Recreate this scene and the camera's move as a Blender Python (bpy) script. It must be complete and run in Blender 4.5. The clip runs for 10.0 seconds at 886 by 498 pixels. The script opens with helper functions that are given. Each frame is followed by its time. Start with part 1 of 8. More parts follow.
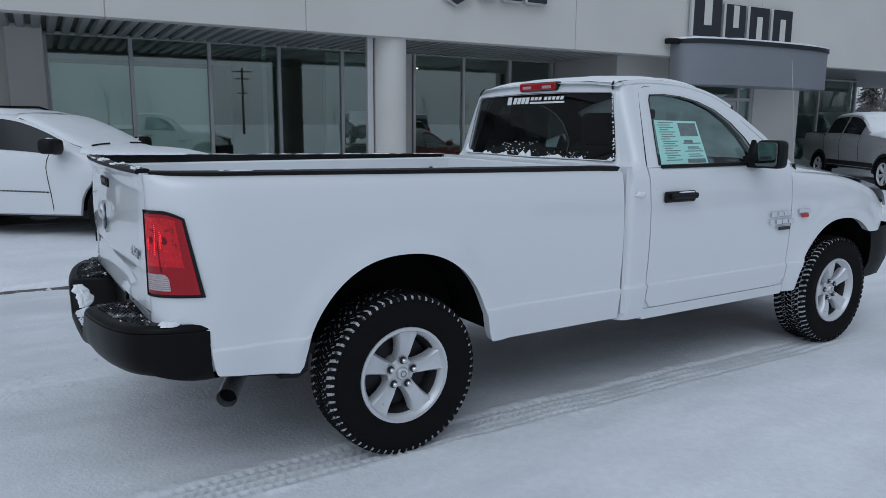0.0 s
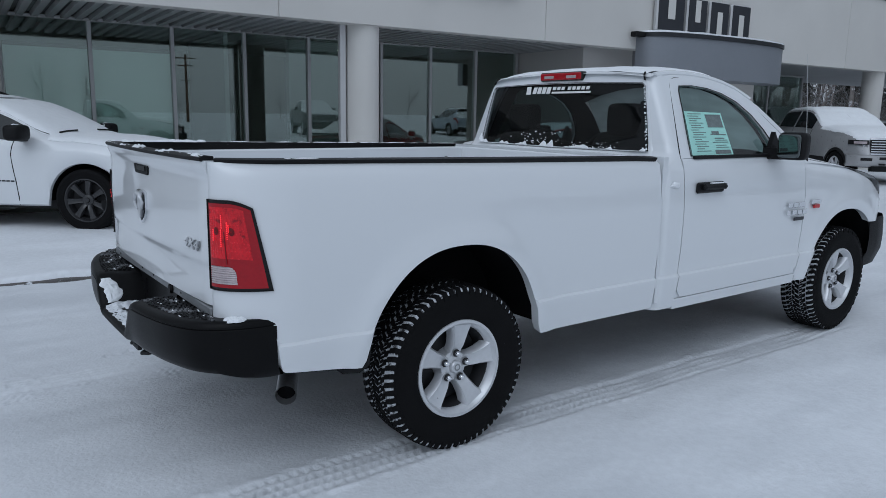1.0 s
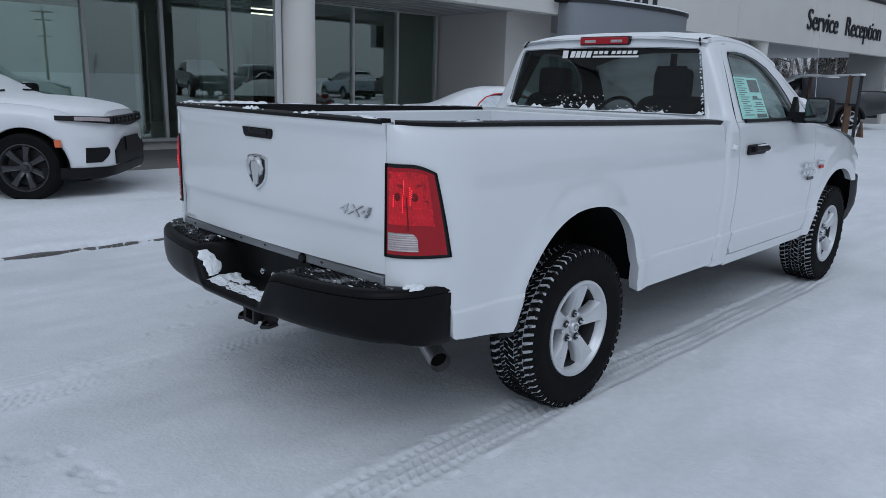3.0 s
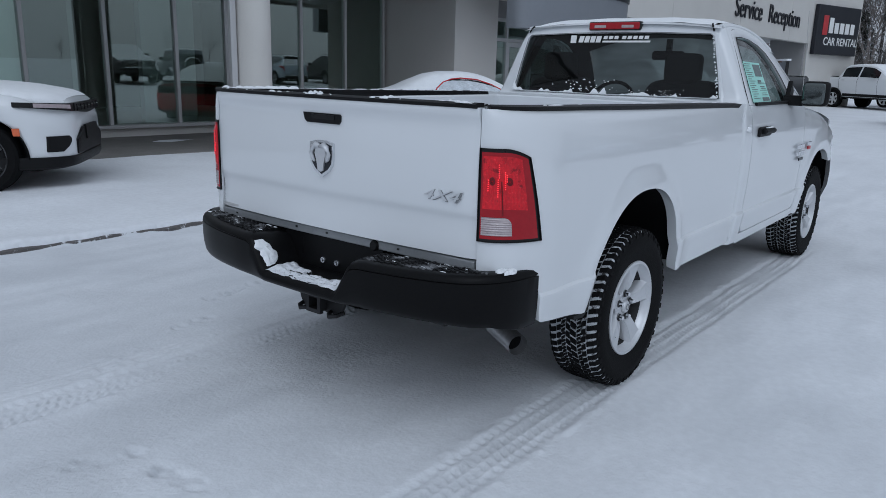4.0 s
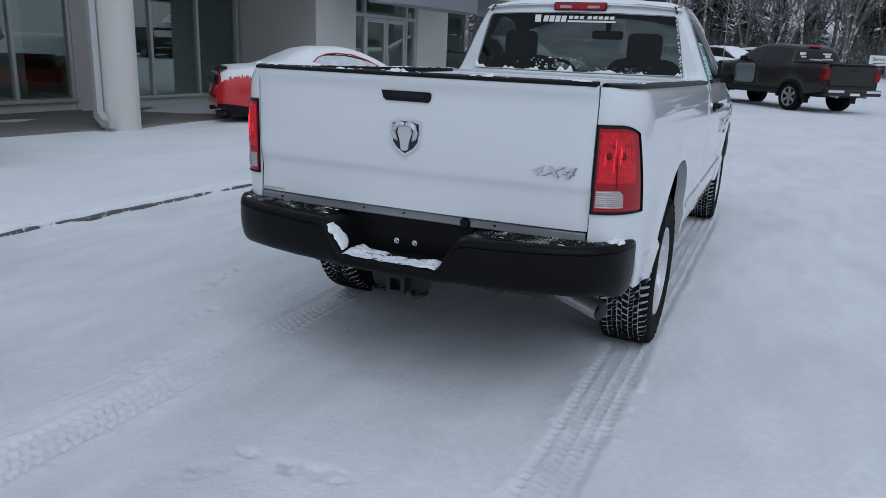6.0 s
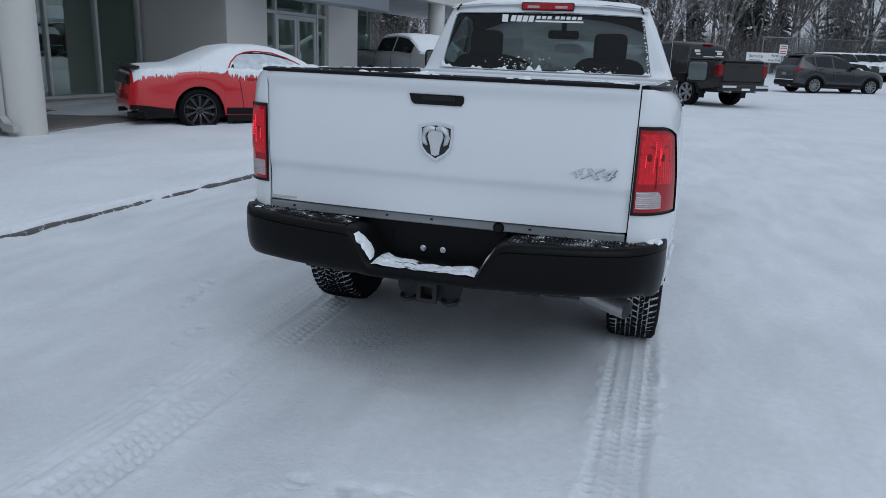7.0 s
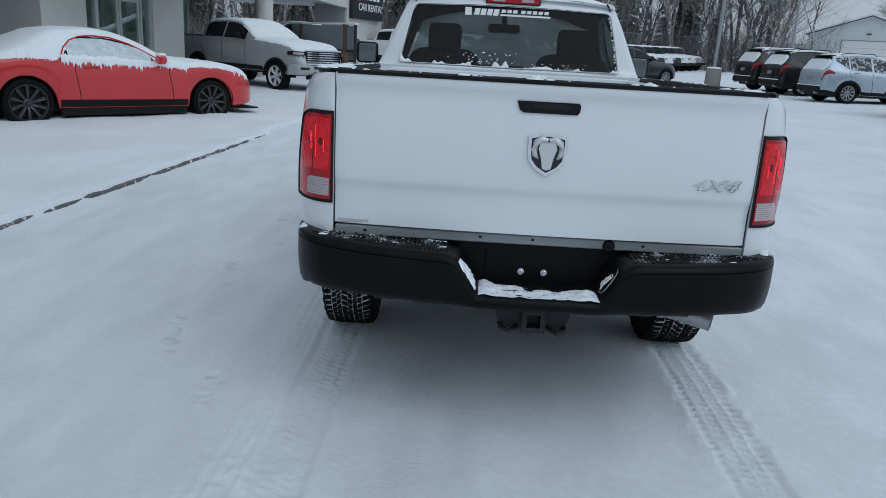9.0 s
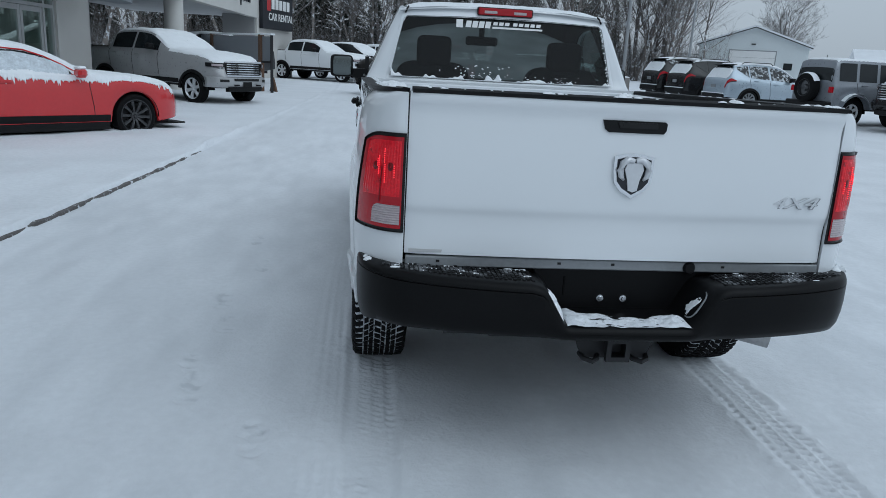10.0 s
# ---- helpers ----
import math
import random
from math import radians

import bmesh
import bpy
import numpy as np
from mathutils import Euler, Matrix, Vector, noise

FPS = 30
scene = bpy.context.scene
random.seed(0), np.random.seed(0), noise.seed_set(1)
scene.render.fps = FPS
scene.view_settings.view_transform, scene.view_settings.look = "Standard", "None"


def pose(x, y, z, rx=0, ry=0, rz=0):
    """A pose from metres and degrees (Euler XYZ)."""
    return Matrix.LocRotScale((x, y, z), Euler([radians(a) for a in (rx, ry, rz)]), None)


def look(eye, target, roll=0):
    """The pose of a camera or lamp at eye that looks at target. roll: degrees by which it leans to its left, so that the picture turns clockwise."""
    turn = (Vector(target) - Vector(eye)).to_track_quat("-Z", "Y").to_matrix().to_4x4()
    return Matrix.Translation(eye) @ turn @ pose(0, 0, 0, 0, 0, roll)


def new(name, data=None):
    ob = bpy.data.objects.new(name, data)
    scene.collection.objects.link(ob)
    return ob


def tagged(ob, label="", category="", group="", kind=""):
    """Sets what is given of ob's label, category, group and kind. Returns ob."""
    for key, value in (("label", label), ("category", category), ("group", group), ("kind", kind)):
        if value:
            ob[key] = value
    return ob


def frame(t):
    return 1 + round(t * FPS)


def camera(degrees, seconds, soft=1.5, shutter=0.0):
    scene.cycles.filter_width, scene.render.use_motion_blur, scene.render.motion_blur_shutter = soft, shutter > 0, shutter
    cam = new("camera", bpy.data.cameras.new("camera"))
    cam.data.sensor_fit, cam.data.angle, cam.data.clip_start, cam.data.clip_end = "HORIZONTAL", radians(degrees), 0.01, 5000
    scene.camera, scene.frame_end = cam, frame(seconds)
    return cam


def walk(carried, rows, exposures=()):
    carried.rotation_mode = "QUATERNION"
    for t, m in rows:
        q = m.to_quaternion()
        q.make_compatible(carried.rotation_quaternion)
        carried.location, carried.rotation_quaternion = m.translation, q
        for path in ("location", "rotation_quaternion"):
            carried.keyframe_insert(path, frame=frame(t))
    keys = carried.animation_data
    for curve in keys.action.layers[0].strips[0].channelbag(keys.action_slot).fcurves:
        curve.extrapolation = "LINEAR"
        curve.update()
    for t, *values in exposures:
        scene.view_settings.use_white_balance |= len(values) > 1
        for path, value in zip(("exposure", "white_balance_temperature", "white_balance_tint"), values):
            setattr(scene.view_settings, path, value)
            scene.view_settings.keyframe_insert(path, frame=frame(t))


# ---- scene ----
cam = camera(62.6, 10.0, soft=0.6)
PATH = [
    (0, (-1.541, -3.839, 1.55), (-0.512, -2.157, 1.214), 0.4),
    (0.5, (-1.734, -3.653, 1.538), (-0.642, -2.012, 1.2), 0.6),
    (1, (-1.927, -3.506, 1.533), (-0.776, -1.91, 1.174), 1.0),
    (1.5, (-2.198, -3.395, 1.54), (-0.993, -1.845, 1.156), 1.4),
    (2, (-2.389, -3.235, 1.508), (-1.129, -1.732, 1.114), 1.6),
    (2.5, (-2.576, -3.011, 1.504), (-1.252, -1.573, 1.082), 1.7),
    (4, (-3.179, -2.339, 1.484), (-1.665, -1.123, 1.005), 1.6),
    (4.5, (-3.398, -2.135, 1.467), (-1.825, -1.004, 0.97), 2.1),
    (5, (-3.606, -1.953, 1.478), (-1.978, -0.913, 0.962), 2.4),
    (5.5, (-3.707, -1.7, 1.462), (-2.015, -0.772, 0.937), 2.4),
    (7, (-3.935, -0.894, 1.46), (-2.084, -0.346, 0.937), 2.3),
    (7.5, (-3.929, -0.602, 1.476), (-2.047, -0.175, 0.95), 2.4),
    (8, (-3.965, -0.302, 1.478), (-2.059, -0.006, 0.95), 2.5),
    (8.5, (-3.915, -0.005, 1.45), (-1.993, 0.166, 0.923), 3.0),
    (9, (-3.766, 0.291, 1.461), (-1.838, 0.332, 0.928), 3.3),
    (9.5, (-3.675, 0.615, 1.465), (-1.746, 0.529, 0.945), 3.1),
    (10, (-3.549, 0.897, 1.452), (-1.622, 0.691, 0.957), 3.1),
]
walk(cam, [(t, look(eye, target, roll)) for t, eye, target, roll in PATH], [(0.0, -0.19, 5450, 7), (5.5, -0.12, 5490, 8), (8.0, -0.08, 5430, 4), (10.0, -0.03, 5410, 2)])

# ---- sky and sun: a bright overcast winter day ----
world = bpy.data.worlds.new("overcast_sky")
scene.world = world
world.use_nodes = True
wn, wl = world.node_tree.nodes, world.node_tree.links
wn.clear()
sky = wn.new("ShaderNodeTexSky")
sky.sky_type, sky.sun_disc = "NISHITA", False
sky.sun_elevation, sky.sun_rotation = radians(48), radians(232)
sky.air_density, sky.dust_density, sky.ozone_density = 1.0, 4.0, 1.0
grey = wn.new("ShaderNodeHueSaturation")
grey.inputs["Saturation"].default_value = 0.22
bg = wn.new("ShaderNodeBackground")
bg.inputs["Strength"].default_value = 0.105
wout = wn.new("ShaderNodeOutputWorld")
wl.new(sky.outputs[0], grey.inputs["Color"])
# an even cloud deck drawn over the clear sky
cloud = wn.new("ShaderNodeMix")
cloud.data_type = "RGBA"
cloud.inputs["Factor"].default_value = 0.72
cloud.inputs["B"].default_value = (5.4, 5.35, 5.38, 1)
wl.new(grey.outputs[0], cloud.inputs["A"])
wl.new(cloud.outputs["Result"], bg.inputs["Color"])
wl.new(bg.outputs[0], wout.inputs["Surface"])

sun_data = bpy.data.lights.new("sun", "SUN")
sun_data.energy, sun_data.angle, sun_data.color = 0.42, radians(50), (1.0, 0.97, 0.93)
sun = new("sun", sun_data)
sun.matrix_world = look((0, 0, 40), (20, 15, 40 - 30))


# ---- materials ----
def material(name, color, rough=0.6, metal=0.0, vary=0.12, scale=3.0, fine=40.0, bump=0.0, coat=0.0, spec=0.5, bump_scale=None, per_object=0.0, emit=None, spots=None):
    """A surface with variation at two scales; spots: (colour, scale, threshold, softness) lays a second colour in patches."""
    m = bpy.data.materials.new(name)
    m.use_nodes = True
    n, l = m.node_tree.nodes, m.node_tree.links
    p = n["Principled BSDF"]
    p.inputs["Roughness"].default_value, p.inputs["Metallic"].default_value = rough, metal
    p.inputs["Coat Weight"].default_value = coat
    p.inputs["Specular IOR Level"].default_value = spec
    p.inputs["Coat Roughness"].default_value = 0.035
    at = n.new("ShaderNodeTexCoord").outputs["Object"]
    big, small = n.new("ShaderNodeTexNoise"), n.new("ShaderNodeTexNoise")
    big.inputs["Scale"].default_value, small.inputs["Scale"].default_value = scale, fine
    big.inputs["Detail"].default_value = small.inputs["Detail"].default_value = 5
    l.new(at, big.inputs["Vector"])
    l.new(at, small.inputs["Vector"])
    both = n.new("ShaderNodeMath")
    both.operation = "MULTIPLY_ADD"
    both.inputs[1].default_value = 0.5
    l.new(small.outputs["Fac"], both.inputs[0])
    half = n.new("ShaderNodeMath")
    half.operation = "MULTIPLY"
    half.inputs[1].default_value = 0.5
    l.new(big.outputs["Fac"], half.inputs[0])
    l.new(half.outputs[0], both.inputs[2])
    ramp = n.new("ShaderNodeMapRange")
    ramp.inputs["From Min"].default_value, ramp.inputs["From Max"].default_value = 0.3, 0.7
    ramp.inputs["To Min"].default_value, ramp.inputs["To Max"].default_value = 1 - vary, 1 + vary
    l.new(both.outputs[0], ramp.inputs["Value"])
    value = ramp.outputs["Result"]
    if per_object:
        info = n.new("ShaderNodeObjectInfo")
        spread = n.new("ShaderNodeMapRange")
        spread.inputs["To Min"].default_value, spread.inputs["To Max"].default_value = 1 - per_object, 1 + per_object
        l.new(info.outputs["Random"], spread.inputs["Value"])
        mul = n.new("ShaderNodeMath")
        mul.operation = "MULTIPLY"
        l.new(value, mul.inputs[0])
        l.new(spread.outputs["Result"], mul.inputs[1])
        value = mul.outputs[0]
    tint = n.new("ShaderNodeVectorMath")
    tint.operation = "SCALE"
    tint.inputs[0].default_value = color
    l.new(value, tint.inputs["Scale"])
    col = tint.outputs["Vector"]
    if spots:
        sc, sscale, thr, soft = spots
        sn = n.new("ShaderNodeTexNoise")
        sn.inputs["Scale"].default_value, sn.inputs["Detail"].default_value = sscale, 8
        sn.inputs["Roughness"].default_value = 0.65
        l.new(at, sn.inputs["Vector"])
        sr = n.new("ShaderNodeMapRange")
        sr.inputs["From Min"].default_value, sr.inputs["From Max"].default_value = thr, thr + soft
        l.new(sn.outputs["Fac"], sr.inputs["Value"])
        mix = n.new("ShaderNodeMix")
        mix.data_type = "RGBA"
        l.new(sr.outputs["Result"], mix.inputs["Factor"])
        l.new(col, mix.inputs["A"])
        mix.inputs["B"].default_value = (*sc, 1)
        col = mix.outputs["Result"]
    l.new(col, p.inputs["Base Color"])
    rr = n.new("ShaderNodeMapRange")
    rr.inputs["To Min"].default_value, rr.inputs["To Max"].default_value = max(0.02, rough - 0.08), min(1, rough + 0.08)
    l.new(small.outputs["Fac"], rr.inputs["Value"])
    l.new(rr.outputs["Result"], p.inputs["Roughness"])
    if bump:
        b = n.new("ShaderNodeBump")
        b.inputs["Strength"].default_value = bump
        b.inputs["Distance"].default_value = 0.01
        bn = n.new("ShaderNodeTexNoise")
        bn.inputs["Scale"].default_value, bn.inputs["Detail"].default_value = bump_scale or fine, 6
        l.new(at, bn.inputs["Vector"])
        l.new(bn.outputs["Fac"], b.inputs["Height"])
        l.new(b.outputs["Normal"], p.inputs["Normal"])
    if emit:
        p.inputs["Emission Color"].default_value = (*emit[0], 1)
        p.inputs["Emission Strength"].default_value = emit[1]
    return m


def glass(name, tint, base=0.045, gloss_rough=0.01, sheen=(1, 1, 1)):
    """Thin window glass: tinted see-through with a Fresnel-driven reflection."""
    m = bpy.data.materials.new(name)
    m.use_nodes = True
    n, l = m.node_tree.nodes, m.node_tree.links
    n.clear()
    out, mix = n.new("ShaderNodeOutputMaterial"), n.new("ShaderNodeMixShader")
    clear, gloss, edge = n.new("ShaderNodeBsdfTransparent"), n.new("ShaderNodeBsdfGlossy"), n.new("ShaderNodeLayerWeight")
    clear.inputs["Color"].default_value = (*tint, 1)
    gloss.inputs["Roughness"].default_value = gloss_rough
    gloss.inputs["Color"].default_value = (*sheen, 1)
    edge.inputs["Blend"].default_value = 0.5
    power, boost = n.new("ShaderNodeMath"), n.new("ShaderNodeMath")
    power.operation, power.inputs[1].default_value = "POWER", 5.0
    boost.operation, boost.use_clamp = "MULTIPLY_ADD", True
    boost.inputs[1].default_value, boost.inputs[2].default_value = 0.95, base
    l.new(edge.outputs["Facing"], power.inputs[0])
    l.new(power.outputs[0], boost.inputs[0])
    l.new(boost.outputs[0], mix.inputs["Fac"])
    l.new(clear.outputs[0], mix.inputs[1])
    l.new(gloss.outputs[0], mix.inputs[2])
    l.new(mix.outputs[0], out.inputs["Surface"])
    return m


SNOW = material("snow", (0.80, 0.82, 0.85), 0.75, vary=0.08, scale=0.9, fine=22, bump=0.42, bump_scale=55)
# greyer snow: pressed by wheels, shoes and cars, and a broad tone over the drive
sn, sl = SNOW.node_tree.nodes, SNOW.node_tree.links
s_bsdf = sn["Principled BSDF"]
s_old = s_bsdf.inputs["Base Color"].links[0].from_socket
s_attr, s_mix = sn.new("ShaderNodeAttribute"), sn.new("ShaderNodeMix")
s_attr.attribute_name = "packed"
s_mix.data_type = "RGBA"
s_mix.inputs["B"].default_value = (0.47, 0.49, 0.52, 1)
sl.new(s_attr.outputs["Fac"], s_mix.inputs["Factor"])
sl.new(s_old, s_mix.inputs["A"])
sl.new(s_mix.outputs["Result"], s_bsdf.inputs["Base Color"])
# patches where the crust is broken into crumbs
c_at = sn.new("ShaderNodeTexCoord").outputs["Object"]
c_mask, c_fine, c_range, c_mul, c_bump = sn.new("ShaderNodeTexNoise"), sn.new("ShaderNodeTexNoise"), sn.new("ShaderNodeMapRange"), sn.new("ShaderNodeMath"), sn.new("ShaderNodeBump")
c_mask.inputs["Scale"].default_value, c_mask.inputs["Detail"].default_value = 1.1, 5
c_fine.inputs["Scale"].default_value, c_fine.inputs["Detail"].default_value, c_fine.inputs["Roughness"].default_value = 26, 7, 0.7
c_range.inputs["From Min"].default_value, c_range.inputs["From Max"].default_value = 0.50, 0.66
c_mul.operation = "MULTIPLY"
c_bump.inputs["Strength"].default_value, c_bump.inputs["Distance"].default_value = 0.75, 0.014
sl.new(c_at, c_mask.inputs["Vector"])
sl.new(c_at, c_fine.inputs["Vector"])
sl.new(c_mask.outputs["Fac"], c_range.inputs["Value"])
sl.new(c_range.outputs["Result"], c_mul.inputs[0])
sl.new(c_fine.outputs["Fac"], c_mul.inputs[1])
sl.new(c_mul.outputs[0], c_bump.inputs["Height"])
sl.new(s_bsdf.inputs["Normal"].links[0].from_socket, c_bump.inputs["Normal"])
sl.new(c_bump.outputs["Normal"], s_bsdf.inputs["Normal"])
CRUSTED_SNOW = material("crusted_grey_snow", (0.74, 0.76, 0.79), 0.7, vary=0.14, scale=12, fine=70, bump=0.9, bump_scale=60, spots=((0.16, 0.165, 0.17), 28, 0.60, 0.08))
SNOW_CLUMP = material("clumped_snow", (0.84, 0.86, 0.88), 0.7, vary=0.05, scale=8, fine=60, bump=0.6, bump_scale=60)
WHITE_PAINT = material("white_car_paint", (0.72, 0.74, 0.76), 0.34, vary=0.008, scale=0.7, fine=400, coat=1.0)
BLACK_PLASTIC = material("black_textured_plastic", (0.008, 0.008, 0.0088), 0.5, spec=0.18, vary=0.3, scale=6, fine=160, bump=0.15, bump_scale=300)
RIM_BLACK = material("gloss_black_alloy", (0.022, 0.022, 0.024), 0.22, spec=0.6, vary=0.1, scale=4, fine=60)
BLACK_GLOSS = material("black_satin_paint", (0.012, 0.012, 0.013), 0.3, spec=0.25, vary=0.2, scale=4, fine=60)
BUMPER_BLACK = material("black_bumper_coat", (0.0055, 0.0055, 0.006), 0.36, spec=0.11, vary=0.3, scale=3, fine=120, spots=((0.45, 0.46, 0.48), 60, 0.74, 0.05))
RUBBER = material("tyre_rubber", (0.0065, 0.0065, 0.007), 0.75, spec=0.10, vary=0.3, scale=8, fine=90, bump=0.2, bump_scale=150, spots=((0.3, 0.31, 0.32), 70, 0.745, 0.05))
TREAD_SNOW = material("snow_packed_tread", (0.03, 0.03, 0.032), 0.85, vary=0.3, scale=8, fine=90, bump=0.5, bump_scale=80, spots=((0.58, 0.60, 0.63), 34, 0.40, 0.10))
ALLOY = material("silver_alloy", (0.62, 0.63, 0.65), 0.34, 0.45, vary=0.06, scale=5, fine=60)
WELL_BLACK = material("dull_black_liner", (0.006, 0.006, 0.0065), 0.95, spec=0.08, vary=0.3, scale=8, fine=60)
CHROME = material("chrome", (0.75, 0.76, 0.78), 0.12, 1.0, vary=0.05)
STEEL = material("dull_exhaust_steel", (0.42, 0.42, 0.43), 0.38, 0.7, vary=0.2, scale=10, fine=70)
DARK_STEEL = material("dark_frame_steel", (0.02, 0.02, 0.022), 0.6, 0.3, vary=0.3)
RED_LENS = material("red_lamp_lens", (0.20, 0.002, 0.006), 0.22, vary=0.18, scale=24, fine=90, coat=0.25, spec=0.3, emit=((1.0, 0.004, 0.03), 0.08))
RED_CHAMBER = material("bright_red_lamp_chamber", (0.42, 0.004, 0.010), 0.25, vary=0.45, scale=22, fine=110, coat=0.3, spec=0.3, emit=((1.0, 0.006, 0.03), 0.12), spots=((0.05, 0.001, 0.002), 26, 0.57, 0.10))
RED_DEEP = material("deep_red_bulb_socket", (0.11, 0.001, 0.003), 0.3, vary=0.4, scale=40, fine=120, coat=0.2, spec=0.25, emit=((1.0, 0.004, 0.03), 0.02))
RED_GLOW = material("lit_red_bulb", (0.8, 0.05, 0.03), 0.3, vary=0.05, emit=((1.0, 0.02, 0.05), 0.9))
CLEAR_LENS = material("clear_lamp_lens", (0.40, 0.34, 0.35), 0.15, vary=0.15, scale=30, fine=120, coat=0.8)
REAR_GLASS = glass("tinted_rear_glass", (0.25, 0.28, 0.28), base=0.025)
SIDE_GLASS = glass("green_side_glass", (0.40, 0.52, 0.50))
FROSTED = bpy.data.materials.new("frosted_windscreen")
FROSTED.use_nodes = True
fn, fl = FROSTED.node_tree.nodes, FROSTED.node_tree.links
fn.clear()
f_out, f_mix, f_veil, f_clear = fn.new("ShaderNodeOutputMaterial"), fn.new("ShaderNodeMixShader"), fn.new("ShaderNodeBsdfTranslucent"), fn.new("ShaderNodeBsdfTransparent")
f_noise, f_range = fn.new("ShaderNodeTexNoise"), fn.new("ShaderNodeMapRange")
f_noise.inputs["Scale"].default_value = 3.0
f_range.inputs["From Min"].default_value, f_range.inputs["From Max"].default_value = 0.35, 0.65
f_range.inputs["To Min"].default_value, f_range.inputs["To Max"].default_value = 0.45, 0.75
f_veil.inputs["Color"].default_value, f_clear.inputs["Color"].default_value = (0.6, 0.64, 0.64, 1), (0.6, 0.68, 0.66, 1)
fl.new(f_noise.outputs["Fac"], f_range.inputs["Value"])
fl.new(f_range.outputs["Result"], f_mix.inputs["Fac"])
fl.new(f_clear.outputs[0], f_mix.inputs[1])
fl.new(f_veil.outputs[0], f_mix.inputs[2])
fl.new(f_mix.outputs[0], f_out.inputs["Surface"])
FLECKED_GLASS = material("snow_flecked_glass", (0.016, 0.018, 0.02), 0.25, spec=0.3, vary=0.2, scale=2, fine=20, spots=((0.50, 0.53, 0.56), 9, 0.50, 0.10))
DARK_GLASS = material("dark_car_glass", (0.014, 0.017, 0.019), 0.12, spec=0.3, vary=0.2, scale=2, fine=20)
SHOP_GLASS = glass("showroom_glass", (0.84, 0.92, 0.89), base=0.135, sheen=(0.92, 0.99, 0.95))
MIRROR = material("mirror_face", (0.13, 0.145, 0.145), 0.04, 1.0, vary=0.03)
SEAT_CLOTH = material("dark_seat_cloth", (0.012, 0.012, 0.013), 0.9, vary=0.2, scale=20, fine=120)
# paper colour includes the green light let through by the side glass
PAPER = material("window_sticker_paper", (0.42, 0.74, 0.66), 0.7, vary=0.04)
INK = material("grey_print", (0.08, 0.1, 0.1), 0.8, vary=0.1)
STUCCO = material("beige_stucco", (0.60, 0.585, 0.555), 0.9, vary=0.06, scale=0.8, fine=60, bump=0.25, bump_scale=140)
STUCCO_GREY = material("grey_stucco", (0.30, 0.30, 0.30), 0.9, vary=0.06, scale=0.8, fine=60, bump=0.25, bump_scale=140)
DRUM_GREY = material("grey_canopy_metal", (0.22, 0.235, 0.26), 0.5, 0.2, vary=0.05, scale=1.0, fine=12)
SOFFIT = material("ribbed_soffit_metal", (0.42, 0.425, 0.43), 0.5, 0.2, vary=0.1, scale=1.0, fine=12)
SOFFIT_GAP_SHADE = material("shadowed_soffit_tray", (0.10, 0.10, 0.105), 0.6, vary=0.1, scale=1.0, fine=12)
BLIND = material("pale_roller_blind", (0.84, 0.87, 0.85), 0.8, vary=0.04, scale=0.8, fine=30)
ALU = material("window_aluminium", (0.52, 0.52, 0.52), 0.45, 0.4, vary=0.05, scale=3)
ROOF_EDGE = material("dark_roof_flashing", (0.02, 0.022, 0.026), 0.4, 0.3, vary=0.1)
CONCRETE = material("worn_concrete", (0.22, 0.21, 0.20), 0.9, vary=0.2, scale=2.5, fine=30, bump=0.3)
KERB = material("wet_kerb_concrete", (0.12, 0.112, 0.108), 0.8, vary=0.3, scale=5, fine=40, bump=0.4, spots=((0.75, 0.77, 0.8), 11, 0.56, 0.08))
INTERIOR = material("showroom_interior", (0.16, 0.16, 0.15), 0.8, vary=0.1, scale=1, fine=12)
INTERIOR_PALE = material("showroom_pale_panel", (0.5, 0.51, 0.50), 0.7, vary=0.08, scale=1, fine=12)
LAMP_TUBE = material("showroom_tube_light", (0.9, 0.85, 0.7), 0.4, emit=((1.0, 0.85, 0.6), 3.0))
SIGN_BLACK = material("sign_black", (0.012, 0.014, 0.02), 0.35, vary=0.1)
SIGN_RED = material("sign_red", (0.45, 0.03, 0.035), 0.4, vary=0.1)
SIGN_WHITE = material("sign_white", (0.78, 0.78, 0.77), 0.5, vary=0.05)
RED_PAINT = material("red_car_paint", (0.50, 0.018, 0.022), 0.22, vary=0.06, scale=2, fine=20, coat=0.7)
SILVER_PAINT = material("silver_car_paint", (0.36, 0.36, 0.365), 0.3, 0.2, vary=0.05, scale=2, fine=20, coat=0.5)
MID_GREY_PAINT = material("mid_grey_car_paint", (0.22, 0.235, 0.26), 0.3, 0.2, vary=0.05, scale=2, fine=20, coat=0.5)
PAD_DUSTED = material("snow_dusted_step_pad", (0.010, 0.010, 0.011), 0.6, spec=0.2, vary=0.3, scale=6, fine=120, spots=((0.42, 0.43, 0.45), 10, 0.51, 0.22))
PRINT = material("faded_print", (0.16, 0.19, 0.19), 0.6, vary=0.3, scale=40, fine=200)
GALVANISED = material("dull_galvanised_steel", (0.26, 0.27, 0.28), 0.5, 0.3, vary=0.12, scale=6, fine=60)
PALE_BLUE_PAINT = material("pale_blue_car_paint", (0.36, 0.42, 0.48), 0.3, 0.4, vary=0.05, scale=2, fine=20, coat=0.5)
GREY_PAINT = material("grey_car_paint", (0.05, 0.052, 0.056), 0.3, 0.4, vary=0.1, scale=2, fine=20, coat=0.5)
BROWN_PAINT = material("dark_granite_car_paint", (0.022, 0.020, 0.018), 0.3, 0.2, vary=0.15, scale=2, fine=20, coat=0.25, spec=0.3)
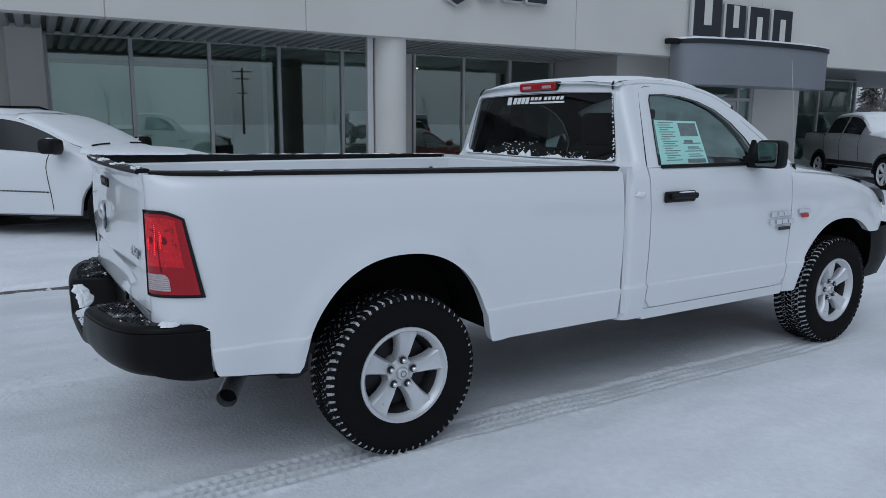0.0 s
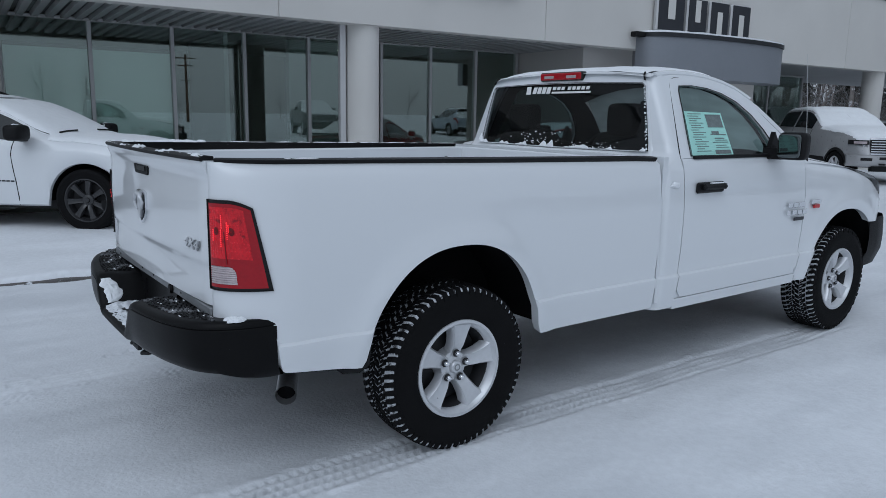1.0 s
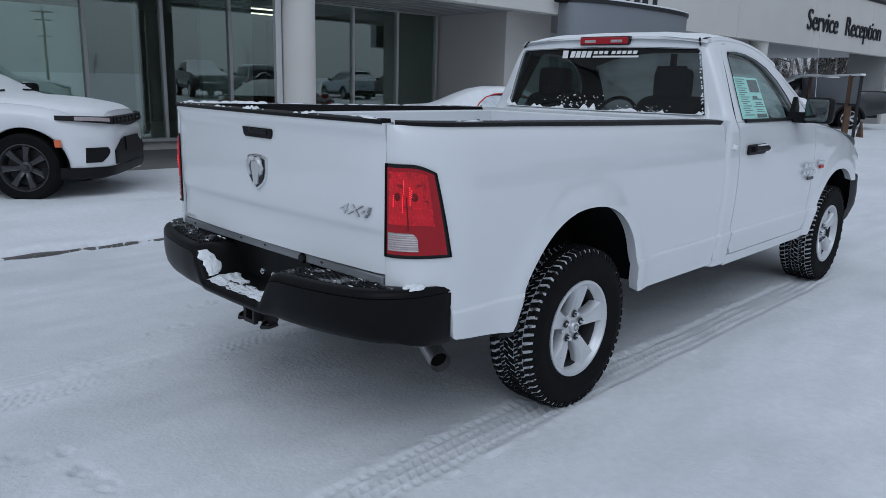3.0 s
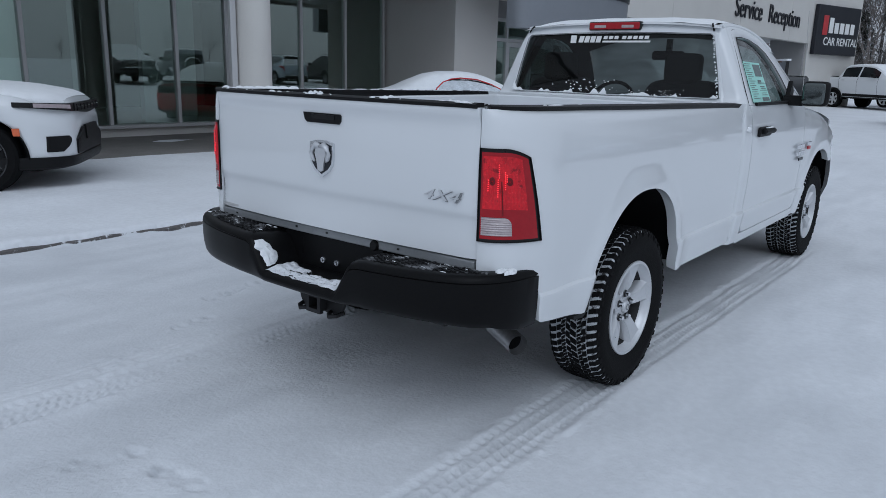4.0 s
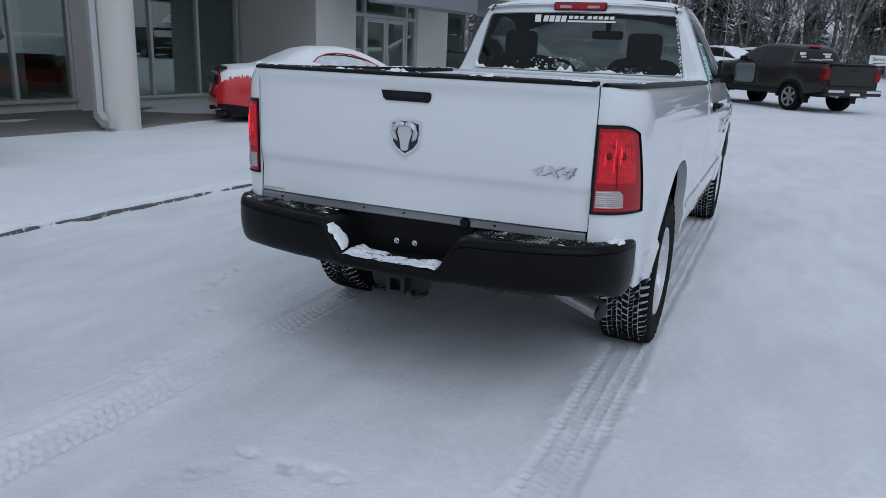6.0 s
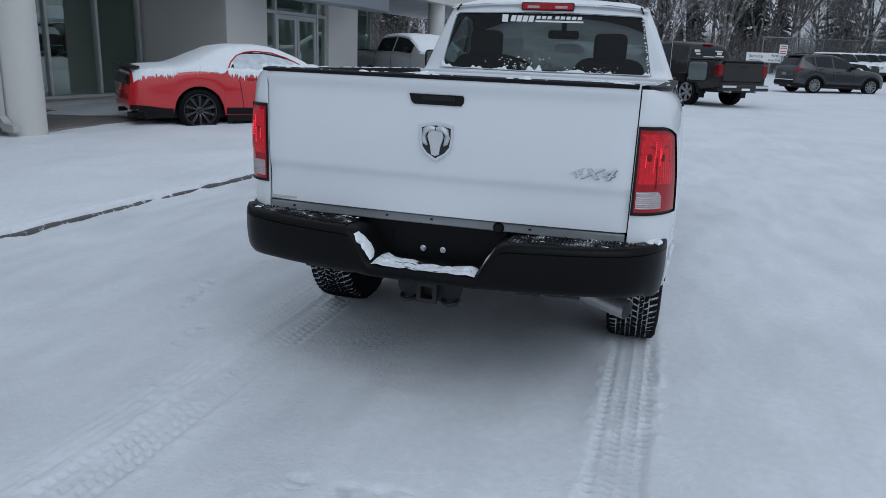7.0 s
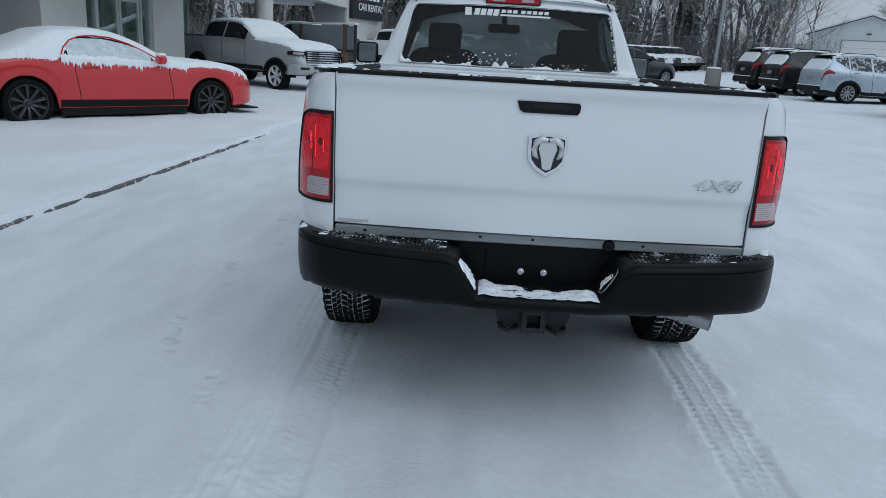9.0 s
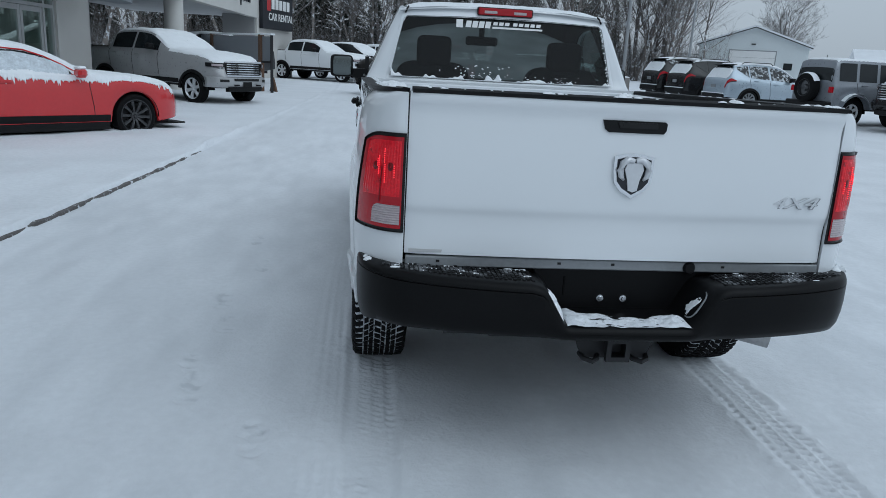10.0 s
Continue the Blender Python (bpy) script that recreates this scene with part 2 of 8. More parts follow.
BLACK_PAINT = material("black_car_paint", (0.009, 0.009, 0.010), 0.25, vary=0.1, scale=2, fine=20, coat=0.2, spec=0.3)
BARK = material("winter_bark", (0.15, 0.135, 0.125), 0.95, vary=0.35, scale=3, fine=30, per_object=0.35, spots=((0.6, 0.62, 0.65), 2.5, 0.53, 0.08))
NEEDLES = material("dark_conifer", (0.035, 0.045, 0.036), 0.9, vary=0.4, scale=1, fine=10, spots=((0.55, 0.57, 0.59), 2.2, 0.55, 0.1))
WOOD = material("brown_timber_post", (0.12, 0.07, 0.045), 0.85, vary=0.3, scale=3, fine=40)
SHED = material("pale_shed_cladding", (0.64, 0.68, 0.69), 0.6, vary=0.04, scale=0.5, fine=8)
FENCE = material("galvanised_fence", (0.30, 0.31, 0.32), 0.5, 0.5, vary=0.1)
AMBER = material("orange_marker", (0.65, 0.14, 0.05), 0.3, vary=0.1)


# ---- building blocks ----
class Geo:
    """Vertices and faces gathered for one mesh."""

    def __init__(self):
        self.v, self.f = [], []

    def add(self, verts, faces):
        k = len(self.v)
        self.v += [tuple(p) for p in verts]
        self.f += [tuple(i + k for i in q) for q in faces]
        return self

    def box(self, x0, x1, y0, y1, z0, z1, b=0.0):
        """A box with chamfered edges."""
        b = min(b, abs(x1 - x0) / 2.1, abs(y1 - y0) / 2.1, abs(z1 - z0) / 2.1)
        if b <= 0:
            return self.add([(x, y, z) for x in (x0, x1) for y in (y0, y1) for z in (z0, z1)],
                            [(0, 1, 3, 2), (4, 6, 7, 5), (0, 4, 5, 1), (2, 3, 7, 6), (0, 2, 6, 4), (1, 5, 7, 3)])
        rows = []
        for z, i in ((z0, b), (z0 + b, 0), (z1 - b, 0), (z1, b)):
            c = b if i == 0 else b
            rows.append([(x0 + i + (c - i), y0 + i, z), (x1 - c, y0 + i, z), (x1 - i, y0 + c, z), (x1 - i, y1 - c, z), (x1 - c, y1 - i, z), (x0 + c, y1 - i, z), (x0 + i, y1 - c, z), (x0 + i, y0 + c, z)])
        return self.skin(rows, closed=True, caps=True)

    def skin(self, rows, closed=False, caps=False):
        """Quads between rows of equally many points."""
        m = len(rows[0])
        faces = []
        for r in range(len(rows) - 1):
            for c in range(m if closed else m - 1):
                d = (c + 1) % m
                faces.append((r * m + c, r * m + d, (r + 1) * m + d, (r + 1) * m + c))
        if caps:
            faces.append(tuple(reversed(range(m))))
            faces.append(tuple(range((len(rows) - 1) * m, len(rows) * m)))
        return self.add([p for row in rows for p in row], faces)

    def grid(self, fn, nu, nv):
        return self.skin([[fn(u / nu, w / nv) for w in range(nv + 1)] for u in range(nu + 1)])

    def tube(self, pts, r, n=10, caps=True):
        """A round tube along points; r is a number or one per point."""
        pts = [Vector(p) for p in pts]
        rs = r if isinstance(r, (list, tuple)) else [r] * len(pts)
        rows = []
        ref = Vector((0, 0, 1))
        for i, p in enumerate(pts):
            d = (pts[min(i + 1, len(pts) - 1)] - pts[max(i - 1, 0)]).normalized()
            if abs(d.dot(ref)) > 0.95:
                ref = Vector((1, 0, 0))
            a = d.cross(ref).normalized()
            b = d.cross(a).normalized()
            rows.append([p + (a * math.cos(2 * math.pi * k / n) + b * math.sin(2 * math.pi * k / n)) * rs[i] for k in range(n)])
        return self.skin(rows, closed=True, caps=caps)

    def prism(self, poly, axis, a, b):
        """A flat outline pushed from a to b along an axis; the outline lists the two other coordinates."""
        def at(p, h):
            return (h, p[0], p[1]) if axis == "x" else (p[0], h, p[1]) if axis == "y" else (p[0], p[1], h)
        return self.skin([[at(p, a) for p in poly], [at(p, b) for p in poly]], closed=True, caps=True)

    def revolve(self, profile, n, centre=(0, 0, 0), full=True):
        """A profile of (radius, y) turned round the y axis."""
        cx, cy, cz = centre
        rows = [[(cx + r * math.cos(2 * math.pi * k / n), cy + y, cz + r * math.sin(2 * math.pi * k / n)) for r, y in profile] for k in range(n + 1)]
        return self.skin(rows)

    def pillow(self, x0, x1, y0, y1, z0, z1, e=0.4, nu=24, nv=14):
        """A rounded block: a superellipsoid filling the given box."""
        def p(c, k):
            return math.copysign(abs(c) ** k, c)
        rows = []
        for i in range(nv + 1):
            a = math.pi * (i / nv - 0.5)
            rows.append([((x0 + x1) / 2 + (x1 - x0) / 2 * p(math.cos(a), e) * p(math.cos(2 * math.pi * k / nu), e), (y0 + y1) / 2 + (y1 - y0) / 2 * p(math.cos(a), e) * p(math.sin(2 * math.pi * k / nu), e), (z0 + z1) / 2 + (z1 - z0) / 2 * p(math.sin(a), e)) for k in range(nu)])
        return self.skin(rows, closed=True)

    def turned(self, m):
        """The same geometry moved by a matrix."""
        g = Geo()
        g.v, g.f = [tuple(m @ Vector(p)) for p in self.v], list(self.f)
        return g

    def join(self, g):
        return self.add(g.v, g.f)


def mesh_of(name, geo, mat, angle=35, recalc=True):
    me = bpy.data.meshes.new(name)
    me.from_pydata(geo.v, [], geo.f)
    if recalc:
        bm = bmesh.new()
        bm.from_mesh(me)
        bmesh.ops.remove_doubles(bm, verts=bm.verts, dist=0.00005)
        bmesh.ops.recalc_face_normals(bm, faces=bm.faces)
        bm.to_mesh(me)
        bm.free()
    me.materials.append(mat)
    me.shade_smooth()
    me.set_sharp_from_angle(angle=radians(angle))
    return me


def part(name, geo, mat, parent, label="", angle=35, recalc=True):
    ob = new(name, mesh_of(name, geo, mat, angle, recalc))
    ob.parent = parent
    return tagged(ob, label)


def thing(name, label, category, group="", m=None, kind=""):
    ob = new(name)
    ob.empty_display_size = 0.2
    if m is not None:
        ob.matrix_world = m
    return tagged(ob, label, category, group, kind)


def solid(name, geo, mat, label, category="", kind="", group="", m=None, angle=35, recalc=True):
    ob = new(name, mesh_of(name, geo, mat, angle, recalc))
    if m is not None:
        ob.matrix_world = m
    return tagged(ob, label, category, group, kind)


def lerp_table(table, x):
    """Piecewise linear value from sorted (x, value) pairs."""
    if x <= table[0][0]:
        return table[0][1]
    for (a, va), (b, vb) in zip(table, table[1:]):
        if x <= b:
            return va + (vb - va) * (x - a) / (b - a)
    return table[-1][1]


def smooth_table(table, x):
    """Like lerp_table but eased with Catmull-Rom tangents."""
    if x <= table[0][0]:
        return table[0][1]
    if x >= table[-1][0]:
        return table[-1][1]
    for i in range(len(table) - 1):
        a, b = table[i], table[i + 1]
        if x <= b[0]:
            p, q = table[max(i - 1, 0)], table[min(i + 2, len(table) - 1)]
            h = b[0] - a[0]
            ma = (b[1] - p[1]) / max(1e-6, b[0] - p[0]) * h
            mb = (q[1] - a[1]) / max(1e-6, q[0] - a[0]) * h
            s = (x - a[0]) / h
            return (2 * s**3 - 3 * s * s + 1) * a[1] + (s**3 - 2 * s * s + s) * ma + (3 * s * s - 2 * s**3) * b[1] + (s**3 - s * s) * mb


def lettering(text, size, depth=0.01, shear=0.0, squeeze=1.0):
    """Words in the built-in font as a Geo in the x-z plane, its front towards -y, centred."""
    cu = bpy.data.curves.new("letters", "FONT")
    cu.body, cu.size, cu.extrude, cu.align_x, cu.shear = text, size, depth / 2, "CENTER", shear
    ob = bpy.data.objects.new("letters", cu)
    scene.collection.objects.link(ob)
    me = bpy.data.meshes.new_from_object(ob.evaluated_get(bpy.context.evaluated_depsgraph_get()))
    g = Geo()
    g.add([(v.co.x * squeeze, -v.co.z, v.co.y) for v in me.vertices], [tuple(p.vertices) for p in me.polygons])
    bpy.data.objects.remove(ob)
    bpy.data.curves.remove(cu)
    bpy.data.meshes.remove(me)
    return g


def snow_blob(geo, x, y, z, rx, ry, h, n=9, rings=3, rnd=random):
    """A low uneven heap of snow with a rounded top."""
    ph = rnd.random() * 7
    n = max(n, 8)
    wob = [0.85 + 0.55 * noise.noise((math.cos(2 * math.pi * k / n) * 1.7 + ph, math.sin(2 * math.pi * k / n) * 1.7, ph)) for k in range(n)]
    rows = []
    for r in range(rings + 2):
        a = 0.47 * math.pi * r / (rings + 1)
        q = math.cos(a)
        rows.append([(x + rx * q * wob[k] * math.cos(2 * math.pi * k / n), y + ry * q * wob[k] * math.sin(2 * math.pi * k / n), z + h * math.sin(a) * (0.9 + 0.25 * noise.noise((k * 0.9, ph, r * 0.7)))) for k in range(n)])
    geo.skin(rows, closed=True, caps=True)


# ---- ground: one sheet of packed snow with wheel ruts, footprints and the raised apron behind the kerb ----
BUILD = pose(0, 0, 0, 0, 0, -2.7)
BC, BS = math.cos(radians(-2.7)), math.sin(radians(-2.7))
KERB_V = 3.72


def axis_steps(stops):
    """Grid lines: (start, end, step) stretches laid end to end."""
    out = []
    for a, b, s in stops:
        out += list(np.arange(a, b - 1e-6, s))
    return np.array(out + [stops[-1][1]])


def noise2(x, y, s, seed):
    """Smooth value noise over arrays."""
    rng = np.random.RandomState(seed)
    tab = rng.rand(64, 64)
    xi, yi = x / s + 1000.0, y / s + 1000.0
    x0, y0 = np.floor(xi).astype(int), np.floor(yi).astype(int)
    fx, fy = xi - x0, yi - y0
    fx, fy = fx * fx * (3 - 2 * fx), fy * fy * (3 - 2 * fy)
    a, b = tab[x0 % 64, y0 % 64], tab[(x0 + 1) % 64, y0 % 64]
    c, d = tab[x0 % 64, (y0 + 1) % 64], tab[(x0 + 1) % 64, (y0 + 1) % 64]
    return (a * (1 - fx) + b * fx) * (1 - fy) + (c * (1 - fx) + d * fx) * fy - 0.5


def rise(x, y=0.0):
    """The lot climbs gently ahead of the pickup and towards its far right side."""
    x, y = np.asarray(x, dtype=float), np.asarray(y, dtype=float)
    return 0.008 * np.clip(x - 5.0, 0, 200) + 0.019 * np.clip(-y - 3.0, 0, 14) * np.clip((x - 4.0) / 8.0, 0, 1)


GREYED = None


def rut(x, y, z, yc, width, depth, lo, hi, seed, clear=1.0):
    """A tyre track along x with its tread print: shoulder lugs and zigzag rows."""
    w = y - yc
    inside = np.clip((width / 2 - np.abs(w)) / 0.03, 0, 1) * np.clip((x - lo) / 0.4, 0, 1) * np.clip((hi - x) / 0.4, 0, 1)
    lug = 0.5 + 0.5 * np.sign(np.sin(2 * np.pi * (x + 0.35 * np.abs(w)) / 0.052 + 1.3 * np.sign(w)))
    mid = 0.5 + 0.5 * np.sign(np.sin(2 * np.pi * (x - 0.6 * w) / 0.046))
    tread = np.where(np.abs(w) > width * 0.27, lug, mid)
    grooves = (np.abs(np.abs(w) - width * 0.25) < 0.011) | (np.abs(w) < 0.009)
    tread = np.where(grooves, 1.0, tread)
    wear = np.clip(0.65 + 1.6 * noise2(x, y, 0.35, seed) + 0.8 * noise2(x, y, 0.09, seed + 5), 0.1, 1) * clear
    edge = np.exp(-((np.abs(w) - width / 2 - 0.02) / 0.022) ** 2) * np.clip((x - lo) / 0.4, 0, 1) * np.clip((hi - x) / 0.4, 0, 1)
    crumbs = np.clip(noise2(x, y, 0.05, seed + 1) + 0.1, 0, 1)
    GREYED[...] = np.maximum(GREYED, inside * np.clip(0.30 - 0.30 * tread * wear + 0.35 * noise2(x, y, 0.22, seed + 2), 0, 1))
    return z - inside * (depth - 0.010 * tread * wear) + edge * 0.02 * crumbs * wear


def print_at(x, y, z, px, py, turn, depth=0.011):
    """A shoe print."""
    c, s = math.cos(turn), math.sin(turn)
    a, b = (x - px) * c + (y - py) * s, -(x - px) * s + (y - py) * c
    sole = np.clip(1.4 - ((a - 0.05) / 0.085) ** 2 - (b / 0.042) ** 2, 0, 0.4) / 0.4
    heel = np.clip(1.4 - ((a + 0.1) / 0.045) ** 2 - (b / 0.04) ** 2, 0, 0.4) / 0.4
    rim = np.exp(-((np.sqrt((a / 0.17) ** 2 + (b / 0.075) ** 2) - 1) / 0.16) ** 2)
    GREYED[...] = np.maximum(GREYED, np.maximum(sole, heel) * np.clip(0.2 + 1.5 * noise2(x, y, 0.035, 6), 0, 0.75))
    return z - depth * np.maximum(sole, heel) * np.clip(0.7 + 1.6 * noise2(x, y, 0.04, 8), 0, 1.5) + rim * 0.004 * (0.0 + np.clip(noise2(x, y, 0.03, 5) + 0.3, 0, 1))


def build_ground():
    xs = axis_steps([(-400, -60, 34), (-60, -12, 4), (-12, -5, 0.5), (-5, -3.2, 0.06), (-3.2, 1.2, 0.011), (1.2, 4.6, 0.018), (4.6, 10, 0.07), (10, 26, 0.5), (26, 70, 4), (70, 420, 35)])
    ys = axis_steps([(-400, -60, 34), (-60, -12, 4), (-12, -4, 0.4), (-4, -1.35, 0.045), (-1.35, -1.02, 0.02), (-1.02, -0.70, 0.0095), (-0.7, -0.5, 0.02), (-0.5, 0.5, 0.02), (0.5, 0.7, 0.02), (0.7, 1.02, 0.0095), (1.02, 1.2, 0.01), (1.2, 1.9, 0.018), (1.9, 3.3, 0.04), (3.3, 4.15, 0.018), (4.15, 4.2, 0.05), (4.2, 8, 0.11), (8, 12, 0.4), (12, 60, 4), (60, 400, 34)])
    global GREYED
    x, y = np.meshgrid(xs, ys, indexing="ij")
    GREYED = np.zeros_like(x)
    v = -x * BS + y * BC
    u = x * BC + y * BS
    near = np.clip(1 - np.hypot(x - 1, y) / 30, 0, 1)
    z = rise(x, y)
    z = z + near * (0.03 * noise2(x, y, 1.6, 2) * np.clip((np.abs(y) - 0.2) / 2, 0.25, 1) + 0.012 * noise2(x, y, 0.45, 3) + 0.006 * noise2(x, y, 0.13, 4))
    apron = np.clip((v - KERB_V + 0.005) / 0.03, 0, 1) * np.clip((14.0 - u) / 4, 0.1, 1)
    z = z + apron * (0.055 + 0.05 * noise2(x, y, 0.9, 6) * near + 0.04 * np.clip(noise2(x, y, 0.5, 16), 0, 1) * near + 0.035 * noise2(x * 0.7, y * 2.0, 0.55, 17) * near)
    z = z - np.exp(-((v - KERB_V + 0.03) / 0.03) ** 2) * 0.012 * np.clip((9.6 - u) / 2, 0, 1)
    z = z + np.exp(-((v - KERB_V - 0.01) / 0.05) ** 2) * 0.055 * np.clip(noise2(u, v, 0.55, 51) + 0.6 * noise2(u, v, 0.16, 52) - 0.10 + 0.06 * np.clip(u - 5, 0, 5), 0, 1)
    # long shallow ruts left by passing cars
    for k, (v0, amp) in enumerate(((2.65, 0.012), (2.3, 0.008), (-2.2, 0.01), (-2.9, 0.014), (-4.6, 0.012), (-6.1, 0.014))):
        bend = v0 + 0.25 * np.sin(x / 5.0 + k) + (0.03 * (x - 2) ** 2 / 10 * (-1 if v0 < 0 else 0))
        z = z - np.exp(-((y - bend) / 0.09) ** 2) * amp * near * (0.6 + noise2(x, y, 0.7, 20 + k)) + np.exp(-((y - bend - 0.12) / 0.04) ** 2) * amp * near * (0.4 + noise2(x, y, 0.3, 30 + k))
    # windblown streaks along the drive; patchy grey tone that rises towards +y
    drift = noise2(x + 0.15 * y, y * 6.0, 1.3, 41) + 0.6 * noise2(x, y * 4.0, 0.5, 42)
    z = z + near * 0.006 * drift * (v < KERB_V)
    GREYED += np.clip(0.09 + 0.30 * np.clip((y + 1.0) / 3.0, 0, 1) * np.clip((8 - x) / 8, 0.3, 1) + 0.32 * noise2(x, y * 2.2, 1.1, 43) + 0.3 * noise2(x, y * 3.0, 0.35, 44), 0, 0.6) * near * (v < KERB_V)
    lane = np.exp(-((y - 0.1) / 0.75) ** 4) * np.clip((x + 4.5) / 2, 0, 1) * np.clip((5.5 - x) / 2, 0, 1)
    GREYED += 0.07 * lane * np.clip(0.8 + noise2(x, y, 0.5, 45), 0, 1.3)
    z = rut(x, y, z, -0.86, 0.235, 0.014, -4.4, 3.9, 11)
    z = rut(x, y, z, 0.87, 0.235, 0.017, -4.4, 3.9, 12)
    # an older, fainter pass beside the left track
    for yc, amp in ((1.015, 0.006), (1.055, 0.004), (1.10, 0.006), (1.15, 0.003)):
        bend = yc + 0.015 * np.sin(x * 1.3) + 0.02 * np.clip(-x - 1.0, 0, 3)
        line = np.exp(-((y - bend) / 0.011) ** 2) * np.clip((x + 4.2) / 0.6, 0, 1) * np.clip((2.5 - x) / 2, 0, 1) * np.clip(0.7 + noise2(x, y, 0.3, 61), 0, 1)
        z = z - amp * line
        GREYED[...] = np.maximum(GREYED, 0.3 * line)
    rubble = np.exp(-((y - 1.0) / 0.2) ** 2) * np.clip((x + 4.4) / 0.6, 0, 1) * np.clip((1.0 - x) / 2, 0, 1)
    z = z + rubble * 0.012 * np.clip(noise2(x, y, 0.035, 62) + noise2(x, y, 0.5, 63), 0, 1)
    for px, py, a in ((-0.5, 1.66, 0.05), (-0.24, 1.72, 0.1), (0.34, 1.65, 0.0), (0.73, 1.75, 0.1), (-0.93, 1.32, 0.1), (1.5, 1.62, 0.0), (2.2, 1.76, 0.0), (-2.03, 0.23, 2.7), (-1.9, -0.1, -1.4)):
        z = print_at(x, y, z, px, py, a)
    nx, ny = len(xs), len(ys)
    me = bpy.data.meshes.new("ground")
    me.vertices.add(nx * ny)
    me.vertices.foreach_set("co", np.stack([x, y, z], -1).reshape(-1))
    i = np.arange(nx * ny).reshape(nx, ny)
    q = np.stack([i[:-1, :-1], i[1:, :-1], i[1:, 1:], i[:-1, 1:]], -1).reshape(-1)
    me.loops.add(len(q))
    me.loops.foreach_set("vertex_index", q.astype(np.int32))
    me.polygons.add(len(q) // 4)
    me.polygons.foreach_set("loop_start", np.arange(0, len(q), 4, dtype=np.int32))
    me.update(calc_edges=True)
    me.attributes.new("packed", "FLOAT", "POINT").data.foreach_set("value", np.clip(GREYED, 0, 0.95).reshape(-1).astype(np.float32))
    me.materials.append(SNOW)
    me.shade_smooth()
    return tagged(new("ground", me), "packed white snow with tyre tracks and shoe prints", kind="structure")


build_ground()

# kerb of the apron, its dark face showing under the snow
g = Geo()
rows = []
for k in range(641):
    a = -16.0 + 0.04 * k
    w0 = 0.016 + 0.014 * noise.noise((a * 3.0, 0.0, 0.0)) + 0.010 * noise.noise((a * 14.0, 5.0, 0.0))
    w1 = 0.014 + 0.012 * noise.noise((a * 2.4, 9.0, 0.0)) + 0.012 * noise.noise((a * 11.0, 3.0, 0.0))
    h = 0.015 + 0.010 * noise.noise((a * 4.0, 1.0, 7.0))
    rows.append([(a, KERB_V - w0 - 0.006, -0.04), (a, KERB_V - w0, h - 0.008), (a, KERB_V - w0 * 0.5, h), (a, KERB_V + w1 * 0.5, h + 0.004), (a, KERB_V + w1 + 0.01, h - 0.004), (a, KERB_V + w1 + 0.012, -0.04)])
g.skin(rows, closed=True, caps=True)
solid("kerb", g, KERB, "low wet concrete kerb half buried in snow", kind="structure", m=BUILD)

# dry paving under the roof overhang
g = Geo()
g.box(-14, 10.4, 8.35, 11.3, -0.02, 0.075, 0.01)
solid("pavement", g, CONCRETE, "dry swept concrete under the roof overhang", kind="structure", m=BUILD)

# ---- the dealership ----
GLASS_V, FASCIA_V, SOFFIT_Z, FASCIA_TOP = 11.35, 8.0, 3.08, 5.05
SILL_Z, HEAD_Z = 0.30, 3.10


def structure(name, geo, mat, label, angle=35):
    return solid(name, geo, mat, label, kind="structure", m=BUILD, angle=angle)


def glazing(name, edges, z0, z1, v, label):
    """A run of tall panes between aluminium mullions."""
    w = thing(name, label, "window", m=BUILD, kind="structure")
    part("sill", Geo().box(edges[0] - 0.05, edges[-1] + 0.05, v - 0.14, v + 0.12, z0 - 0.07, z0, 0.008), ALU, w)
    part("head", Geo().box(edges[0] - 0.05, edges[-1] + 0.05, v - 0.06, v + 0.06, z1, z1 + 0.06, 0.006), ALU, w)
    for i, e in enumerate(edges):
        part("mullion", Geo().box(e - 0.035, e + 0.035, v - 0.06, v + 0.06, z0, z1, 0.006), ALU, w)
    for a, b in zip(edges, edges[1:]):
        part("pane", Geo().box(a + 0.033, b - 0.033, v - 0.008, v + 0.008, z0, z1), SHOP_GLASS, w).visible_shadow = False
    return w


glazing("window_1", (-1.16, 0.26, 1.70, 3.10, 4.48, 5.6), SILL_Z, HEAD_Z, GLASS_V, "tall tinted showroom panes in pale aluminium frames")
glazing("window_2", (6.22, 7.52, 8.82, 10.08), SILL_Z, HEAD_Z, GLASS_V, "tall dark showroom panes in pale aluminium frames")
glazing("window_3", (16.9, 19.3, 21.7, 23.7), 0.2, HEAD_Z, 12.0, "dark panes beside the entrance")

g = Geo().box(-1.2, 5.65, GLASS_V - 0.02, GLASS_V + 0.22, -0.05, SILL_Z - 0.07).box(6.15, 10.19, GLASS_V - 0.02, GLASS_V + 0.22, -0.05, SILL_Z - 0.07)
structure("wall_base", g, STUCCO, "low beige wall under the showroom windows")
g = Geo().box(-14, -1.2, GLASS_V - 0.6, GLASS_V + 0.2, -0.05, 3.3).box(5.65, 6.15, GLASS_V - 0.05, GLASS_V + 0.2, -0.05, 3.3).box(-1.75, -1.19, GLASS_V - 0.75, GLASS_V - 0.3, -0.05, 3.3, 0.01)
structure("wall_south", g, STUCCO, "beige stucco showroom wall")
g = Geo().box(-14, 10.2, GLASS_V + 0.05, GLASS_V + 0.25, HEAD_Z + 0.06, 5.0)
structure("wall_upper", g, STUCCO, "beige stucco wall above the windows")

